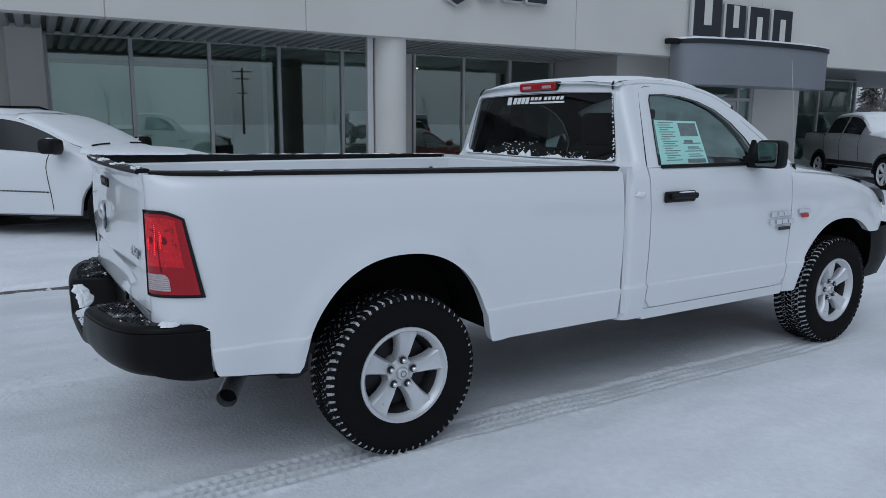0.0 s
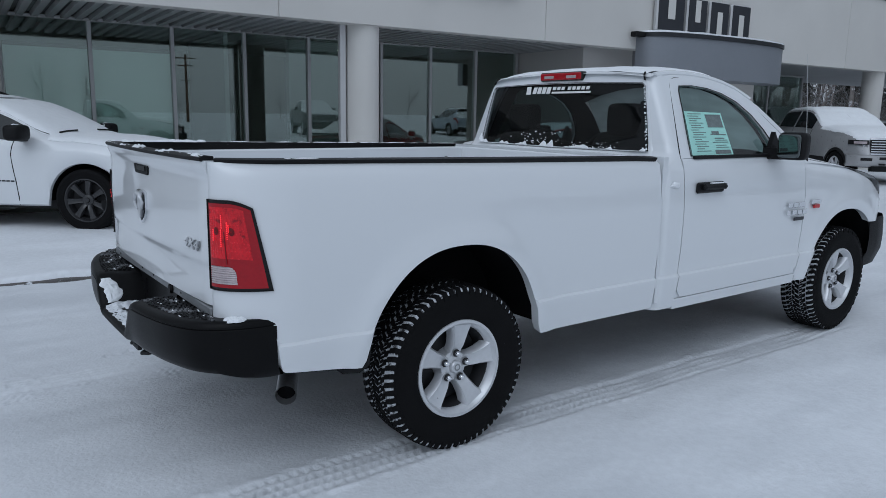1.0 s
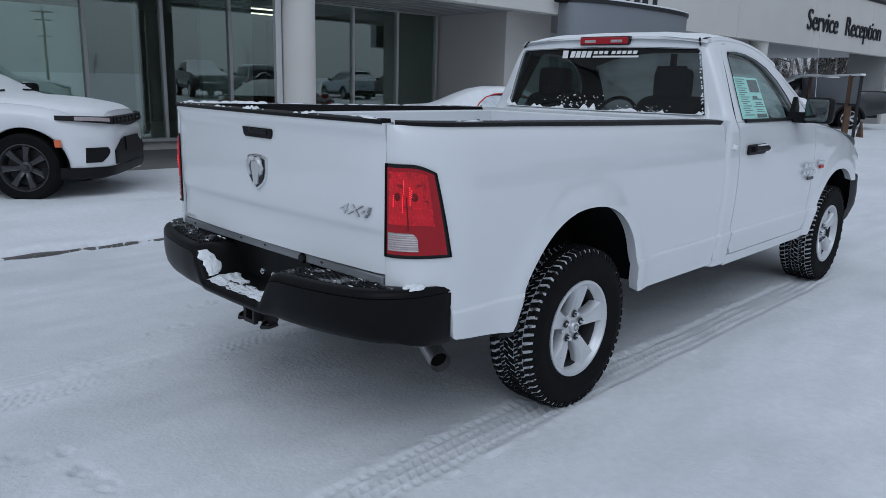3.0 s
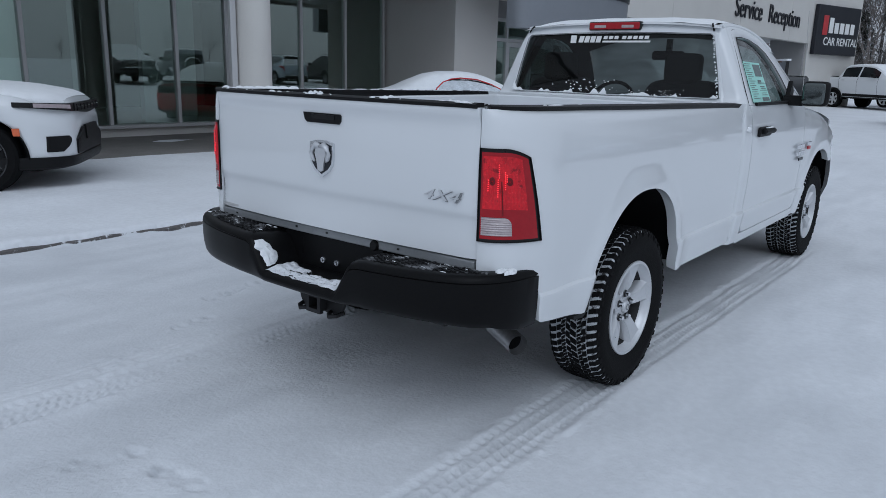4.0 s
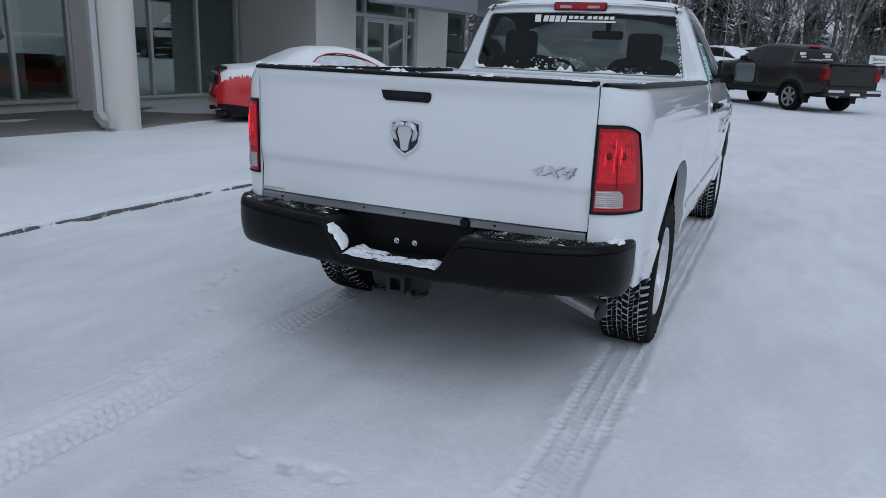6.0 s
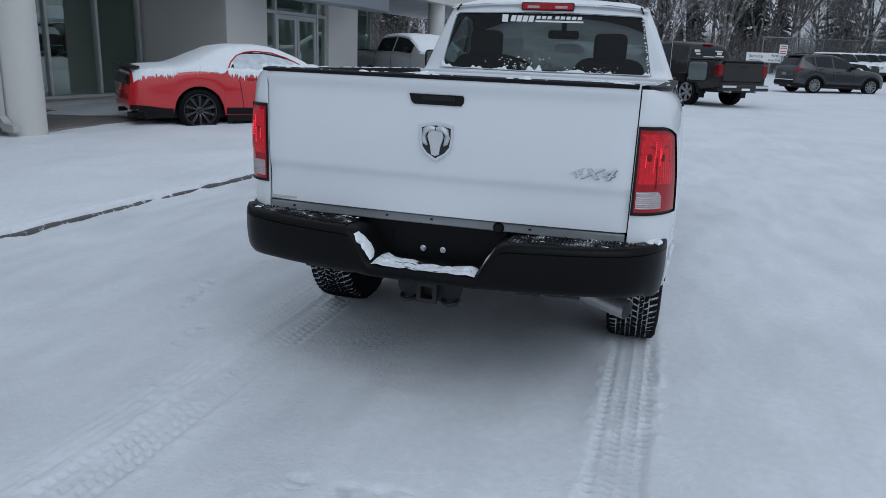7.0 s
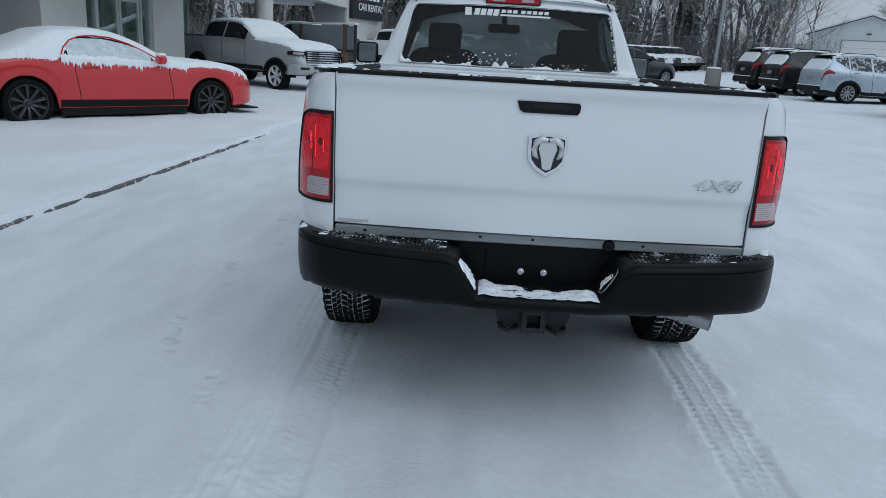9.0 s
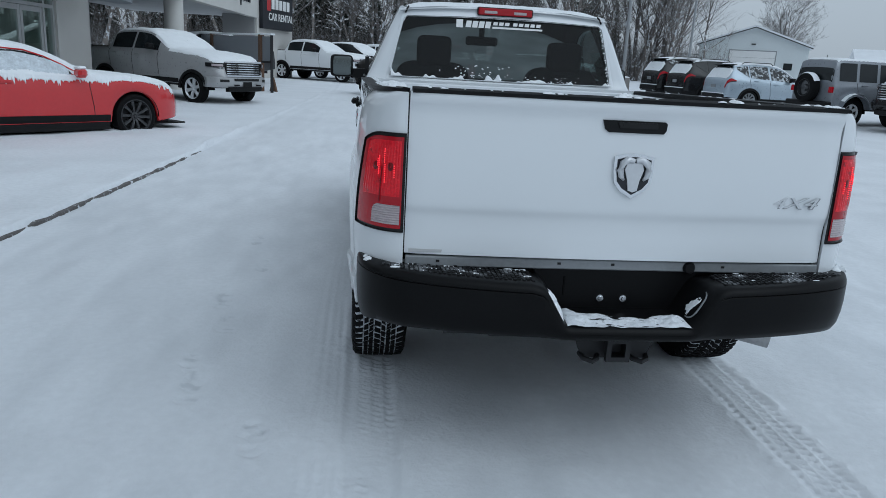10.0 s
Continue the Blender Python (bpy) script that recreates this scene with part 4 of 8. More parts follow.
for cx in (0.0, WHEELBASE):
    part("axle", Geo().tube([(cx, -0.75, HUB_Z), (cx, -0.2, HUB_Z), (cx, 0.2, HUB_Z), (cx, 0.75, HUB_Z)], [0.05, 0.055, 0.055, 0.05], 12).join(Geo().box(cx - 0.13, cx + 0.13, -0.16, 0.16, HUB_Z - 0.15, HUB_Z + 0.14, 0.06)), DARK_STEEL, truck)
    for sign in (-1, 1):
        rows = []
        for k in range(17):
            a = 0.13 + (math.pi - 0.26) * k / 16
            r = 0.54
            rows.append([(cx + r * math.cos(a), sign * y, 0.45 + r * math.sin(a)) for y in (0.55, 0.75, 0.935)])
        g = Geo().skin(rows)
        g.add([rows[k][0] for k in range(17)] + [(cx, sign * 0.55, 0.45)], [(k, k + 1, 17) for k in range(16)])
        part("wheel_well", g, WELL_BLACK, truck, "black plastic wheel well")
for sign in (-1, 1):
    part("lower_trim", Geo().tube([(-0.80, sign * 0.925, 0.528), (-0.70, sign * 0.928, 0.515), (-0.55, sign * 0.930, 0.496), (-0.50, sign * 0.930, 0.492)], 0.009, 6), BLACK_PLASTIC, truck)
# splash strips ahead of and behind the rear wheel
for sign in (-1, 1):
    part("mud_flap", Geo().prism([(-0.455, 0.76), (-0.430, 0.76), (-0.462, 0.60), (-0.475, 0.50), (-0.52, 0.476), (-0.60, 0.486), (-0.60, 0.500), (-0.515, 0.500), (-0.492, 0.53), (-0.482, 0.62)], "y", sign * 0.90, sign * 0.962), BLACK_PLASTIC, truck)


# tailgate
def gate_x(y, z):
    t = (z - 0.80) / 0.56
    crown = 0.030 * (1 - (y / 0.78) ** 2)
    lean = 0.012 * math.sin(math.pi * min(1, t))
    crease = -0.010 / (1 + math.exp((z - 0.955) / 0.008)) * min(1, max(0, (z - 0.80) / 0.1)) * (-1)
    lip = 0.022 * math.exp(-((z - 1.345) / 0.035) ** 2)
    return -1.062 - crown - lean - lip + crease


g = Geo()
ys = [-0.779 + 1.558 * k / 36 for k in range(37)]
zs = [0.797 + 0.125 * k / 6 for k in range(6)] + [0.922 + 0.07 * k / 14 for k in range(14)] + [0.992 + 0.363 * k / 20 for k in range(21)]
face = [[(gate_x(y, z) + 0.03 * max(0, abs(y) - 0.75) / 0.026 * 0.25, y, z) for z in zs] for y in ys]
g.skin(face)
g.skin([[r[-1] for r in face], [(r[-1][0] + 0.05, r[-1][1], 1.358) for r in face], [(-1.035, r[-1][1], 1.34) for r in face], [(-1.035, r[0][1], 0.825) for r in face], [(-1.03, r[0][1], 0.797) for r in face], [r[0] for r in face]])
g.skin([face[0], [(-1.035, -0.779, z) for z in zs]]).skin([face[-1], [(-1.035, 0.779, z) for z in zs]])
gate = part("tailgate", g, WHITE_PAINT, truck, "white tailgate with a low crease")
rows = []
for k in range(31):
    y = -0.772 + 1.544 * k / 30
    x = gate_x(y, 1.345)
    rows.append([(x - 0.002, y, 1.353), (x - 0.004, y, 1.365), (x + 0.010, y, 1.372), (x + 0.05, y, 1.371), (x + 0.056, y, 1.34)])
part("top_cap", Geo().skin(rows, closed=True, caps=True), BLACK_PLASTIC, gate, "black tailgate cap")
g = Geo()
hx = gate_x(0, 1.27)
g.prism([(0.122, 1.293), (-0.100, 1.293), (-0.106, 1.286), (-0.105, 1.264), (-0.096, 1.252), (0.098, 1.252), (0.112, 1.262)], "x", hx - 0.007, hx + 0.02)
handle = part("tailgate_handle", g, BLACK_PLASTIC, gate, "black recessed pull handle")
part("pull", Geo().prism([(0.07, 1.288), (-0.070, 1.288), (-0.074, 1.268), (0.062, 1.268)], "x", hx - 0.011, hx), BLACK_GLOSS, handle)


def shield(s, z0):
    return [(y * s, z0 + z * s) for y, z in ((-0.5, 0.42), (-0.25, 0.48), (0.0, 0.5), (0.25, 0.48), (0.5, 0.42), (0.5, 0.05), (0.46, -0.22), (0.3, -0.42), (0.0, -0.6), (-0.3, -0.42), (-0.46, -0.22), (-0.5, 0.05))]


bx = gate_x(0, 1.11)
emblem = part("emblem", Geo().prism(shield(0.142, 1.112), "x", bx - 0.010, bx + 0.008), CHROME, gate, "plain chrome shield emblem")
part("emblem_field", Geo().prism(shield(0.120, 1.112), "x", bx - 0.0125, bx - 0.002), SIGN_BLACK, emblem, "dark shield field")
g = Geo()
for sgn in (-1, 1):
    g.tube([(bx - 0.016, sgn * 0.004, 1.158), (bx - 0.019, sgn * 0.024, 1.163), (bx - 0.020, sgn * 0.044, 1.150), (bx - 0.020, sgn * 0.050, 1.126), (bx - 0.019, sgn * 0.045, 1.104), (bx - 0.017, sgn * 0.034, 1.092)], [0.009, 0.012, 0.0125, 0.0115, 0.009, 0.004], 18)
g.prism([(-0.026, 1.152), (0.026, 1.152), (0.034, 1.128), (0.022, 1.092), (0.016, 1.056), (0.0, 1.050), (-0.016, 1.056), (-0.022, 1.092), (-0.034, 1.128)], "x", bx - 0.019, bx - 0.008)
part("emblem_shape", g, ALLOY, emblem, "plain raised chrome shape", 80)
part("badge_edge", lettering("4X4", 0.061, 0.004, shear=0.35, squeeze=1.72).turned(Matrix(((0, 1, 0, 0), (-1, 0, 0, 0), (0, 0, 1, 0), (0, 0, 0, 1)))).turned(pose(gate_x(-0.62, 1.02) - 0.001, -0.622, 1.003)), GALVANISED, gate, "dull grey edge of the badge")
g = lettering("4X4", 0.057, 0.006, shear=0.35, squeeze=1.75).turned(Matrix(((0, 1, 0, 0), (-1, 0, 0, 0), (0, 0, 1, 0), (0, 0, 0, 1))))
part("four_by_four_badge", g.turned(pose(gate_x(-0.62, 1.02) - 0.004, -0.62, 1.006)), ALLOY, gate, "chrome letters reading 4X4")
part("sticker", Geo().box(gate_x(0.68, 0.81) - 0.002, gate_x(0.68, 0.81) + 0.004, 0.60, 0.765, 0.804, 0.815), ALU, gate, "small grey dealer sticker")
strip = part("gate_gap_strip", Geo().box(-1.070, -1.04, -0.775, 0.775, 0.752, 0.790, 0.004), GALVANISED, truck, "dull grey strip below the tailgate")
for y in (0.66, 0.22, 0.02, -0.40):
    part("clip_hole", Geo().box(-1.0725, -1.068, y - 0.006, y + 0.006, 0.770, 0.778), BLACK_GLOSS, strip)
for y in (-0.785, 0.785):
    part("gate_gap", Geo().box(-1.05, -1.02, y - 0.012, y + 0.012, 0.80, 1.345), BLACK_GLOSS, truck)

# tail lamps wrap round the bed corners
for sign in (-1, 1):
    s0, s1 = 0.05, 5.75

    def lens(u, w, off=0.008, a=s0, b=s1, z0=0.872, z1=1.215):
        top_end = b - 1.15 * (z1 * w + z0 * (1 - w) - 0.872) / 0.343
        s = a + (top_end - a) * u
        z = z0 + (z1 - z0) * w
        z -= 0.03 * max(0, u - 0.55) ** 2 / 0.2 * w
        x, y = bed_surf(s, z, off)
        return (x, sign * y, z)

    lamp = part("tail_lamp", Geo().grid(lambda u, w: lens(u, w, 0.001), 40, 14), BLACK_GLOSS, truck, "red tail lamp with a clear lower band")
    rim = [[lens(u, w, o) for o in (0.000, 0.009)] for u, w in [(k / 20, 0) for k in range(20)] + [(1, k / 12) for k in range(12)] + [(1 - k / 20, 1) for k in range(20)] + [(0, 1 - k / 12) for k in range(13)]]
    part("lamp_rim", Geo().skin(rim), BLACK_GLOSS, lamp)
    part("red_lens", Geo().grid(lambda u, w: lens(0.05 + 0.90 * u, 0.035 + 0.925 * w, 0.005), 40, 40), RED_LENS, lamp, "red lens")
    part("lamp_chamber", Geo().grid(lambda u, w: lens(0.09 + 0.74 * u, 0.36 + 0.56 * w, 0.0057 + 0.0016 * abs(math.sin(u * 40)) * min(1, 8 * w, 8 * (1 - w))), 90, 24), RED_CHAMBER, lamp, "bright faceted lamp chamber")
    for q in (0.28, 0.58):
        part("bulb_socket", Geo().grid(lambda u, w: lens(q + 0.055 * (0.15 + 0.85 * u) * math.cos(6.2832 * w), 0.66 + 0.045 * (0.15 + 0.85 * u) * math.sin(6.2832 * w), 0.0077 + 0.002 * (1 - u)), 5, 18), RED_DEEP, lamp, "dark red bulb socket")

    def reverse(u, w):
        """The clear band, its upper outer corner rounded off."""
        a, b = u, w
        if u > 0.75 and w > 0.6:
            c, d = (u - 0.75) / 0.25, (w - 0.6) / 0.4
            m, n = max(c, d), math.hypot(c, d)
            a, b = 0.75 + 0.25 * c * m / max(n, 1e-6), 0.6 + 0.4 * d * m / max(n, 1e-6)
        return lens(0.075 + 0.50 * a, 0.075 + 0.20 * b, 0.0067 + 0.0014 * math.sin(b * 52))

    part("clear_lens", Geo().grid(reverse, 24, 30), CLEAR_LENS, lamp, "clear ribbed reverse lens")
    part("chamber_post", Geo().grid(lambda u, w: lens(0.435 + 0.02 * u, 0.30 + 0.36 * w, 0.0081), 2, 6), RED_DEEP, lamp)
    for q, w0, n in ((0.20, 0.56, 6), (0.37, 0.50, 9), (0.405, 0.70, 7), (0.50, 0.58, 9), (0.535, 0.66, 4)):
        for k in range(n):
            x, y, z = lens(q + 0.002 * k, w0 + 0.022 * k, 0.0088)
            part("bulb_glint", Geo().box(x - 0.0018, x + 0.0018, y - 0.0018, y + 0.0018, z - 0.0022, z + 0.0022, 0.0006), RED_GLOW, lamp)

# rear step bumper
BUMP = [(-0.874, 0.957), (-0.95, 0.953), (-1.03, 0.934), (-1.10, 0.895), (-1.16, 0.835), (-1.20, 0.75), (-1.232, 0.63), (-1.258, 0.45), (-1.266, 0.32), (-1.270, 0.24), (-1.272, 0.12), (-1.273, 0.0)]
BUMP = [(x, y * 0.987) for x, y in BUMP]
plan_b = [(x, -y) for x, y in BUMP] + [(x, y) for x, y in reversed(BUMP[:-1])]
fine = []
for k in range((len(plan_b) - 1) * 6 + 1):
    s = k / 6
    fine.append((smooth_table([(i, p[0]) for i, p in enumerate(plan_b)], s), smooth_table([(i, p[1]) for i, p in enumerate(plan_b)], s)))


def bump_top(y):
    a = abs(y)
    return lerp_table([(0, 0.602), (0.222, 0.602), (0.234, 0.610), (0.300, 0.722), (0.316, 0.738), (0.35, 0.748), (0.98, 0.764)], a)


def bump_bot(y):
    return lerp_table([(0, 0.545), (0.3, 0.546), (0.7, 0.552), (0.88, 0.548), (0.95, 0.516)], abs(y))


rows = []
for i, (x, y) in enumerate(fine):
    t, b = bump_top(y), bump_bot(y)
    cx, cy = -0.70, y * 0.80
    dx, dy = cx - x, cy - y
    n = max(1e-6, math.hypot(dx, dy))
    dx, dy = dx / n, dy / n
    h = t - b
    inner = min(0.222, n)
    tower = min(1, max(0, (abs(y) - 0.29) / 0.04))
    rows.append([(x + dx * inner, y + dy * inner, t - 0.014 * tower), (x + dx * 0.07, y + dy * 0.07, t + 0.003), (x + dx * 0.024, y + dy * 0.024, t), (x + dx * 0.010, y + dy * 0.010, t - 0.007), (x + dx * 0.003, y + dy * 0.003, t - 0.020), (x + dx * 0.002, y + dy * 0.002, t - 0.026), (x + dx * (0.002 + 0.004 * tower), y + dy * (0.002 + 0.004 * tower), t - 0.029), (x + dx * 0.001, y + dy * 0.001, t - 0.033), (x, y, t - 0.45 * h), (x + dx * 0.003, y + dy * 0.003, b + 0.35 * h), (x + dx * 0.011, y + dy * 0.011, b + 0.16 * h), (x + dx * 0.024, y + dy * 0.024, b + 0.05 * h), (x + dx * 0.05, y + dy * 0.05, b), (x + dx * 0.14, y + dy * 0.14, b + 0.01)])
bumper = part("rear_bumper", Geo().skin(rows), BUMPER_BLACK, truck, "black step bumper with snow on its pads", angle=40)
part("plate_recess", Geo().prism([(-0.31, 0.758), (0.31, 0.758), (0.26, 0.59), (-0.26, 0.59)], "x", -1.060, -1.035), BUMPER_BLACK, bumper, "dark recessed plate panel")
part("recess_slot", Geo().box(-1.063, -1.058, 0.188, 0.196, 0.650, 0.725, 0.002), WELL_BLACK, bumper)
for y in (-0.034, 0.054):
    part("plate_bolt", Geo().revolve([(0.0, -0.014), (0.006, -0.014), (0.008, -0.008), (0.013, -0.008), (0.015, -0.002), (0.015, 0.0)], 14).turned(pose(-1.060, y, 0.645, 0, 0, -90)), CHROME, bumper)
part("socket_cover", Geo().revolve([(0.0, -0.012), (0.018, -0.012), (0.024, -0.002), (0.024, 0.0)], 14).turned(pose(-1.071, -0.27, 0.768, 0, 0, -90)), BLACK_PLASTIC, bumper)
# oval boss on the slope beside the recess
loop = []
for k in range(25):
    a = 2 * math.pi * k / 24
    u, w = math.copysign(abs(math.cos(a)) ** 0.6, math.cos(a)), math.copysign(abs(math.sin(a)) ** 0.6, math.sin(a))
    loop.append((-1.165 + 0.052 * u, -0.262 - 0.029 * w, 0.666 + 0.049 * w))
part("slope_boss", Geo().tube(loop, 0.0045, 6, caps=False), GALVANISED, bumper, "grey edge of an oval boss")
for sign in (-1, 1):
    g = Geo()
    for r in range(6):
        for k in range(34):
            y = sign * (0.345 + 0.0158 * k)
            x = lerp_table([(0.0, -1.228), (0.45, -1.215), (0.63, -1.188), (0.75, -1.152), (0.85, -1.095), (0.90, -1.06)], abs(y)) + 0.021 * r + (0.006 if k % 2 else 0)
            if x < -1.085:
                g.box(x, x + 0.013, y - 0.0055, y + 0.0055, bump_top(y) - 0.004, bump_top(y) + 0.006)
    part("step_pad", g, PAD_DUSTED, bumper, "ribbed black step pad dusted with snow")

# tow hitch
hitch = part("tow_hitch", Geo().tube([(-1.02, -0.62, 0.52), (-1.02, 0.62, 0.52)], 0.035, 12), DARK_STEEL, truck, "black receiver hitch")
g = Geo()
g.skin([[(x, y * s, 0.482 + z * s) for y, z in ((-0.036, -0.036), (0.036, -0.036), (0.036, 0.036), (-0.036, 0.036))] for x, s in ((-0.98, 1), (-1.155, 1), (-1.155, 1.22), (-1.175, 1.22), (-1.175, 0.72), (-0.99, 0.72))], closed=True)
part("receiver", g, DARK_STEEL, hitch)
part("hitch_plate", Geo().prism([(-0.155, 0.545), (0.155, 0.545), (0.135, 0.47), (0.115, 0.435), (-0.115, 0.435), (-0.135, 0.47)], "x", -1.125, -1.11), DARK_STEEL, hitch)
for sign in (-1, 1):
    part("chain_loop", Geo().tube([(-1.11, sign * 0.055, 0.445), (-1.145, sign * 0.068, 0.440), (-1.168, sign * 0.092, 0.438), (-1.148, sign * 0.118, 0.441), (-1.11, sign * 0.125, 0.448)], 0.010, 8), DARK_STEEL, hitch)

# exhaust tail pipe
g = Geo().tube([(-0.2, -0.40, 0.56), (-0.48, -0.42, 0.50), (-0.60, -0.50, 0.44), (-0.69, -0.63, 0.41), (-0.785, -0.812, 0.387)], 0.044, 16, caps=False)
g.tube([(-0.783, -0.808, 0.388), (-0.69, -0.63, 0.41), (-0.60, -0.50, 0.44)], 0.039, 16, caps=False)
pipe_end = part("exhaust_pipe", g, STEEL, truck, "dull steel tail pipe")
# black disc closes the pipe, drawn in for the shade of its hollow
part("pipe_bore", Geo().tube([(-0.765, -0.775, 0.391), (-0.76, -0.765, 0.392)], 0.0395, 16), WELL_BLACK, pipe_end, "black disc for the shade inside the pipe")

# ---- cab ----
X_CAB = 1.408


def green_y(z):
    """Half width of the cab above the belt line."""
    return 0.923 - 0.44 * (z - 1.31) - 0.10 * max(0, z - 1.66) ** 1.2


def cab_rear_x(z):
    return smooth_table([(0.45, 1.41), (1.27, 1.415), (1.315, 1.455), (1.345, 1.486), (1.37, 1.493), (1.55, 1.516), (1.74, 1.543), (1.80, 1.570)], z)


def straight(s):
    return s, 0.974 - 0.034 * max(0, 1 - (s - X_CAB) / 0.09) ** 2, 0, 1


def cab_panel(x0, x1, lo, hi, n, sign, extra=None):
    return panel([x0 + (x1 - x0) * k / n for k in range(n + 1)], straight, lo, hi, 33, sign, extra)


BELT = 1.315
for sign in (-1, 1):
    rows = []
    for z in [0.452 + 0.048 * k for k in range(4)] + LEVELS[7:25] + [1.235, 1.25, 1.262, 1.275, 1.288, 1.30, 1.313, 1.33, 1.36, 1.40, 1.45, 1.50, 1.55, 1.60, 1.65, 1.70, 1.735, 1.765, 1.79]:
        side = min(side_y(z) - 0.012, green_y(z) + 0.006) if z > 1.2 else side_y(z) - 0.012
        if z > 1.315:
            side = green_y(z) + 0.006
        inner = lerp_table([(1.25, 0.79), (1.352, 0.763), (1.55, 0.721), (1.725, 0.678), (1.745, 0.653), (1.80, 0.59)], z)
        front = lerp_table([(1.315, 1.590), (1.45, 1.600), (1.60, 1.615), (1.72, 1.635), (1.80, 1.66)], z)
        bow = 0.05 * min(1, max(0, (z - 1.27) / 0.06))
        r = 0.060
        yc = side - r
        back = cab_rear_x(z) + bow * (yc / 0.95) ** 4
        row = [(cab_rear_x(z) + bow * ((inner + (yc - inner) * j / 4) / 0.95) ** 4 - 0.002, inner + (yc - inner) * j / 4) for j in range(4)]
        row += [(back + r - r * math.cos(math.pi * j / 16), yc + r * math.sin(math.pi * j / 16)) for j in range(9)]
        row += [(back + r + (front - back - r) * j / 3, side) for j in (1, 2, 3)]
        rows.append([(x, sign * y, z) for x, y in row])
    part("cab_corner", Geo().skin(rows), WHITE_PAINT, truck, "white rounded cab corner and rear pillar", angle=60)
    part("door_sill", cab_panel(1.585, 2.94, lambda x: 0.495, lambda x: 0.575, 4, sign, lambda x, z: -0.014), WHITE_PAINT, truck)
    part("rocker", panel([1.588 + 1.34 * k / 12 for k in range(13)], straight, lambda x: 0.438, lambda x: 0.502, 33, sign), WHITE_PAINT, truck)
    door = part("cab_door", cab_panel(1.596, 2.925, lambda x: 0.508 + 0.05 * max(0, 1 - (x - 1.596) / 0.06) ** 2 + 0.05 * max(0, 1 - (2.925 - x) / 0.1) ** 2, lambda x: BELT, 30, sign), WHITE_PAINT, truck, "white cab door")
    y = sign * side_y(1.15)
    hb = part("door_handle", Geo().box(1.69, 1.955, *sorted((y - sign * 0.01, y + sign * 0.010)), 1.118, 1.182, 0.012), BLACK_PLASTIC, door, "black door handle")
    part("grip", Geo().box(1.72, 1.945, *sorted((y + sign * 0.014, y + sign * 0.042)), 1.138, 1.172, 0.012).box(1.725, 1.75, *sorted((y, y + sign * 0.03)), 1.14, 1.17).box(1.92, 1.945, *sorted((y, y + sign * 0.03)), 1.14, 1.17), BLACK_PLASTIC, hb)

    def fender_hi(x):
        return smooth_table([(2.93, 1.30), (3.1, 1.275), (3.5, 1.225), (3.9, 1.13), (4.2, 1.0), (4.42, 0.90)], x)

    def fender_plan(s):
        y = 0.974 - 0.30 * max(0, (s - 3.95) / 0.5) ** 2.2
        return s, y, 0, 1

    xs = np.concatenate([np.arange(2.933, 3.06, 0.03), np.arange(3.06, 4.08, 0.02), np.arange(4.1, 4.42, 0.03)])
    part("front_fender", panel(list(xs), fender_plan, lambda x: arch_z(x, WHEELBASE - 0.01, 0.918, 0.505, 0.45 if x < 3.5 else 0.80), fender_hi, 33, sign, lambda x, z: bulge(x, z, WHEELBASE) + 0.045 * max(0, z - fender_hi(x) + 0.07) / 0.07 * -1), WHITE_PAINT, truck, "white front fender")
    for k, (w, h, dz) in enumerate(((0.052, 0.034, 0.05), (0.055, 0.034, 0.05), (0.07, 0.034, 0.05), (0.036, 0.034, 0.0), (0.05, 0.034, 0.0), (0.05, 0.034, 0.0), (0.05, 0.034, 0.0))):
        x = 2.695 + (k if k < 3 else k - 3) * 0.066 + (0.0 if k < 3 else -0.01)
        yy = sign * (side_y(0.93) + 0.004)
        part("door_badge", Geo().box(x, x + w, *sorted((yy - sign * 0.004, yy + sign * 0.006)), 0.925 + dz, 0.925 + dz + h, 0.003), CHROME, door, "plain chrome badge shape")
    part("small_badge", Geo().box(2.78, 2.905, *sorted((sign * side_y(0.9), sign * (side_y(0.9) + 0.008))), 0.885, 0.908, 0.003), SIGN_BLACK, door)
    yy = sign * side_y(0.97)
    part("fender_badge", Geo().box(3.0, 3.12, *sorted((yy - sign * 0.004, yy + sign * 0.008)), 0.985, 1.015, 0.003), CHROME, truck, "plain chrome badge shape")
    part("fender_badge", Geo().box(3.03, 3.10, *sorted((yy - sign * 0.004, yy + sign * 0.009)), 0.955, 0.98, 0.003), SIGN_RED, truck, "small red badge shape")

    # greenhouse side: a ring between the roof line and the window opening
    win = [(1.70, 1.328), (1.72, 1.45), (1.75, 1.60), (1.768, 1.70), (1.79, 1.733), (1.92, 1.738), (2.06, 1.728), (2.20, 1.700), (2.33, 1.652), (2.45, 1.575), (2.54, 1.485), (2.595, 1.40), (2.605, 1.328), (2.3, 1.322), (2.0, 1.322)]
    out = [(1.590, 1.315), (1.600, 1.45), (1.615, 1.60), (1.635, 1.72), (1.66, 1.79), (1.80, 1.812), (2.06, 1.802), (2.24, 1.775), (2.40, 1.728), (2.58, 1.625), (2.75, 1.505), (2.89, 1.39), (2.97, 1.315), (2.4, 1.312), (2.0, 1.312)]
    rows = []
    for q, dy in ((-0.03, -0.035), (0.0, 0.0), (0.25, 0.006), (0.6, 0.008), (1.0, 0.0), (1.0, -0.06)):
        ring = []
        for (a, b), (c, d) in zip(win, out):
            x, z = a + (c - a) * q, b + (d - b) * q
            ring.append((x, sign * (green_y(z) + dy), z))
        rows.append(ring)
    part("window_surround", Geo().skin(rows, closed=True), WHITE_PAINT, truck, "white pillars round the side window")
    seal = []
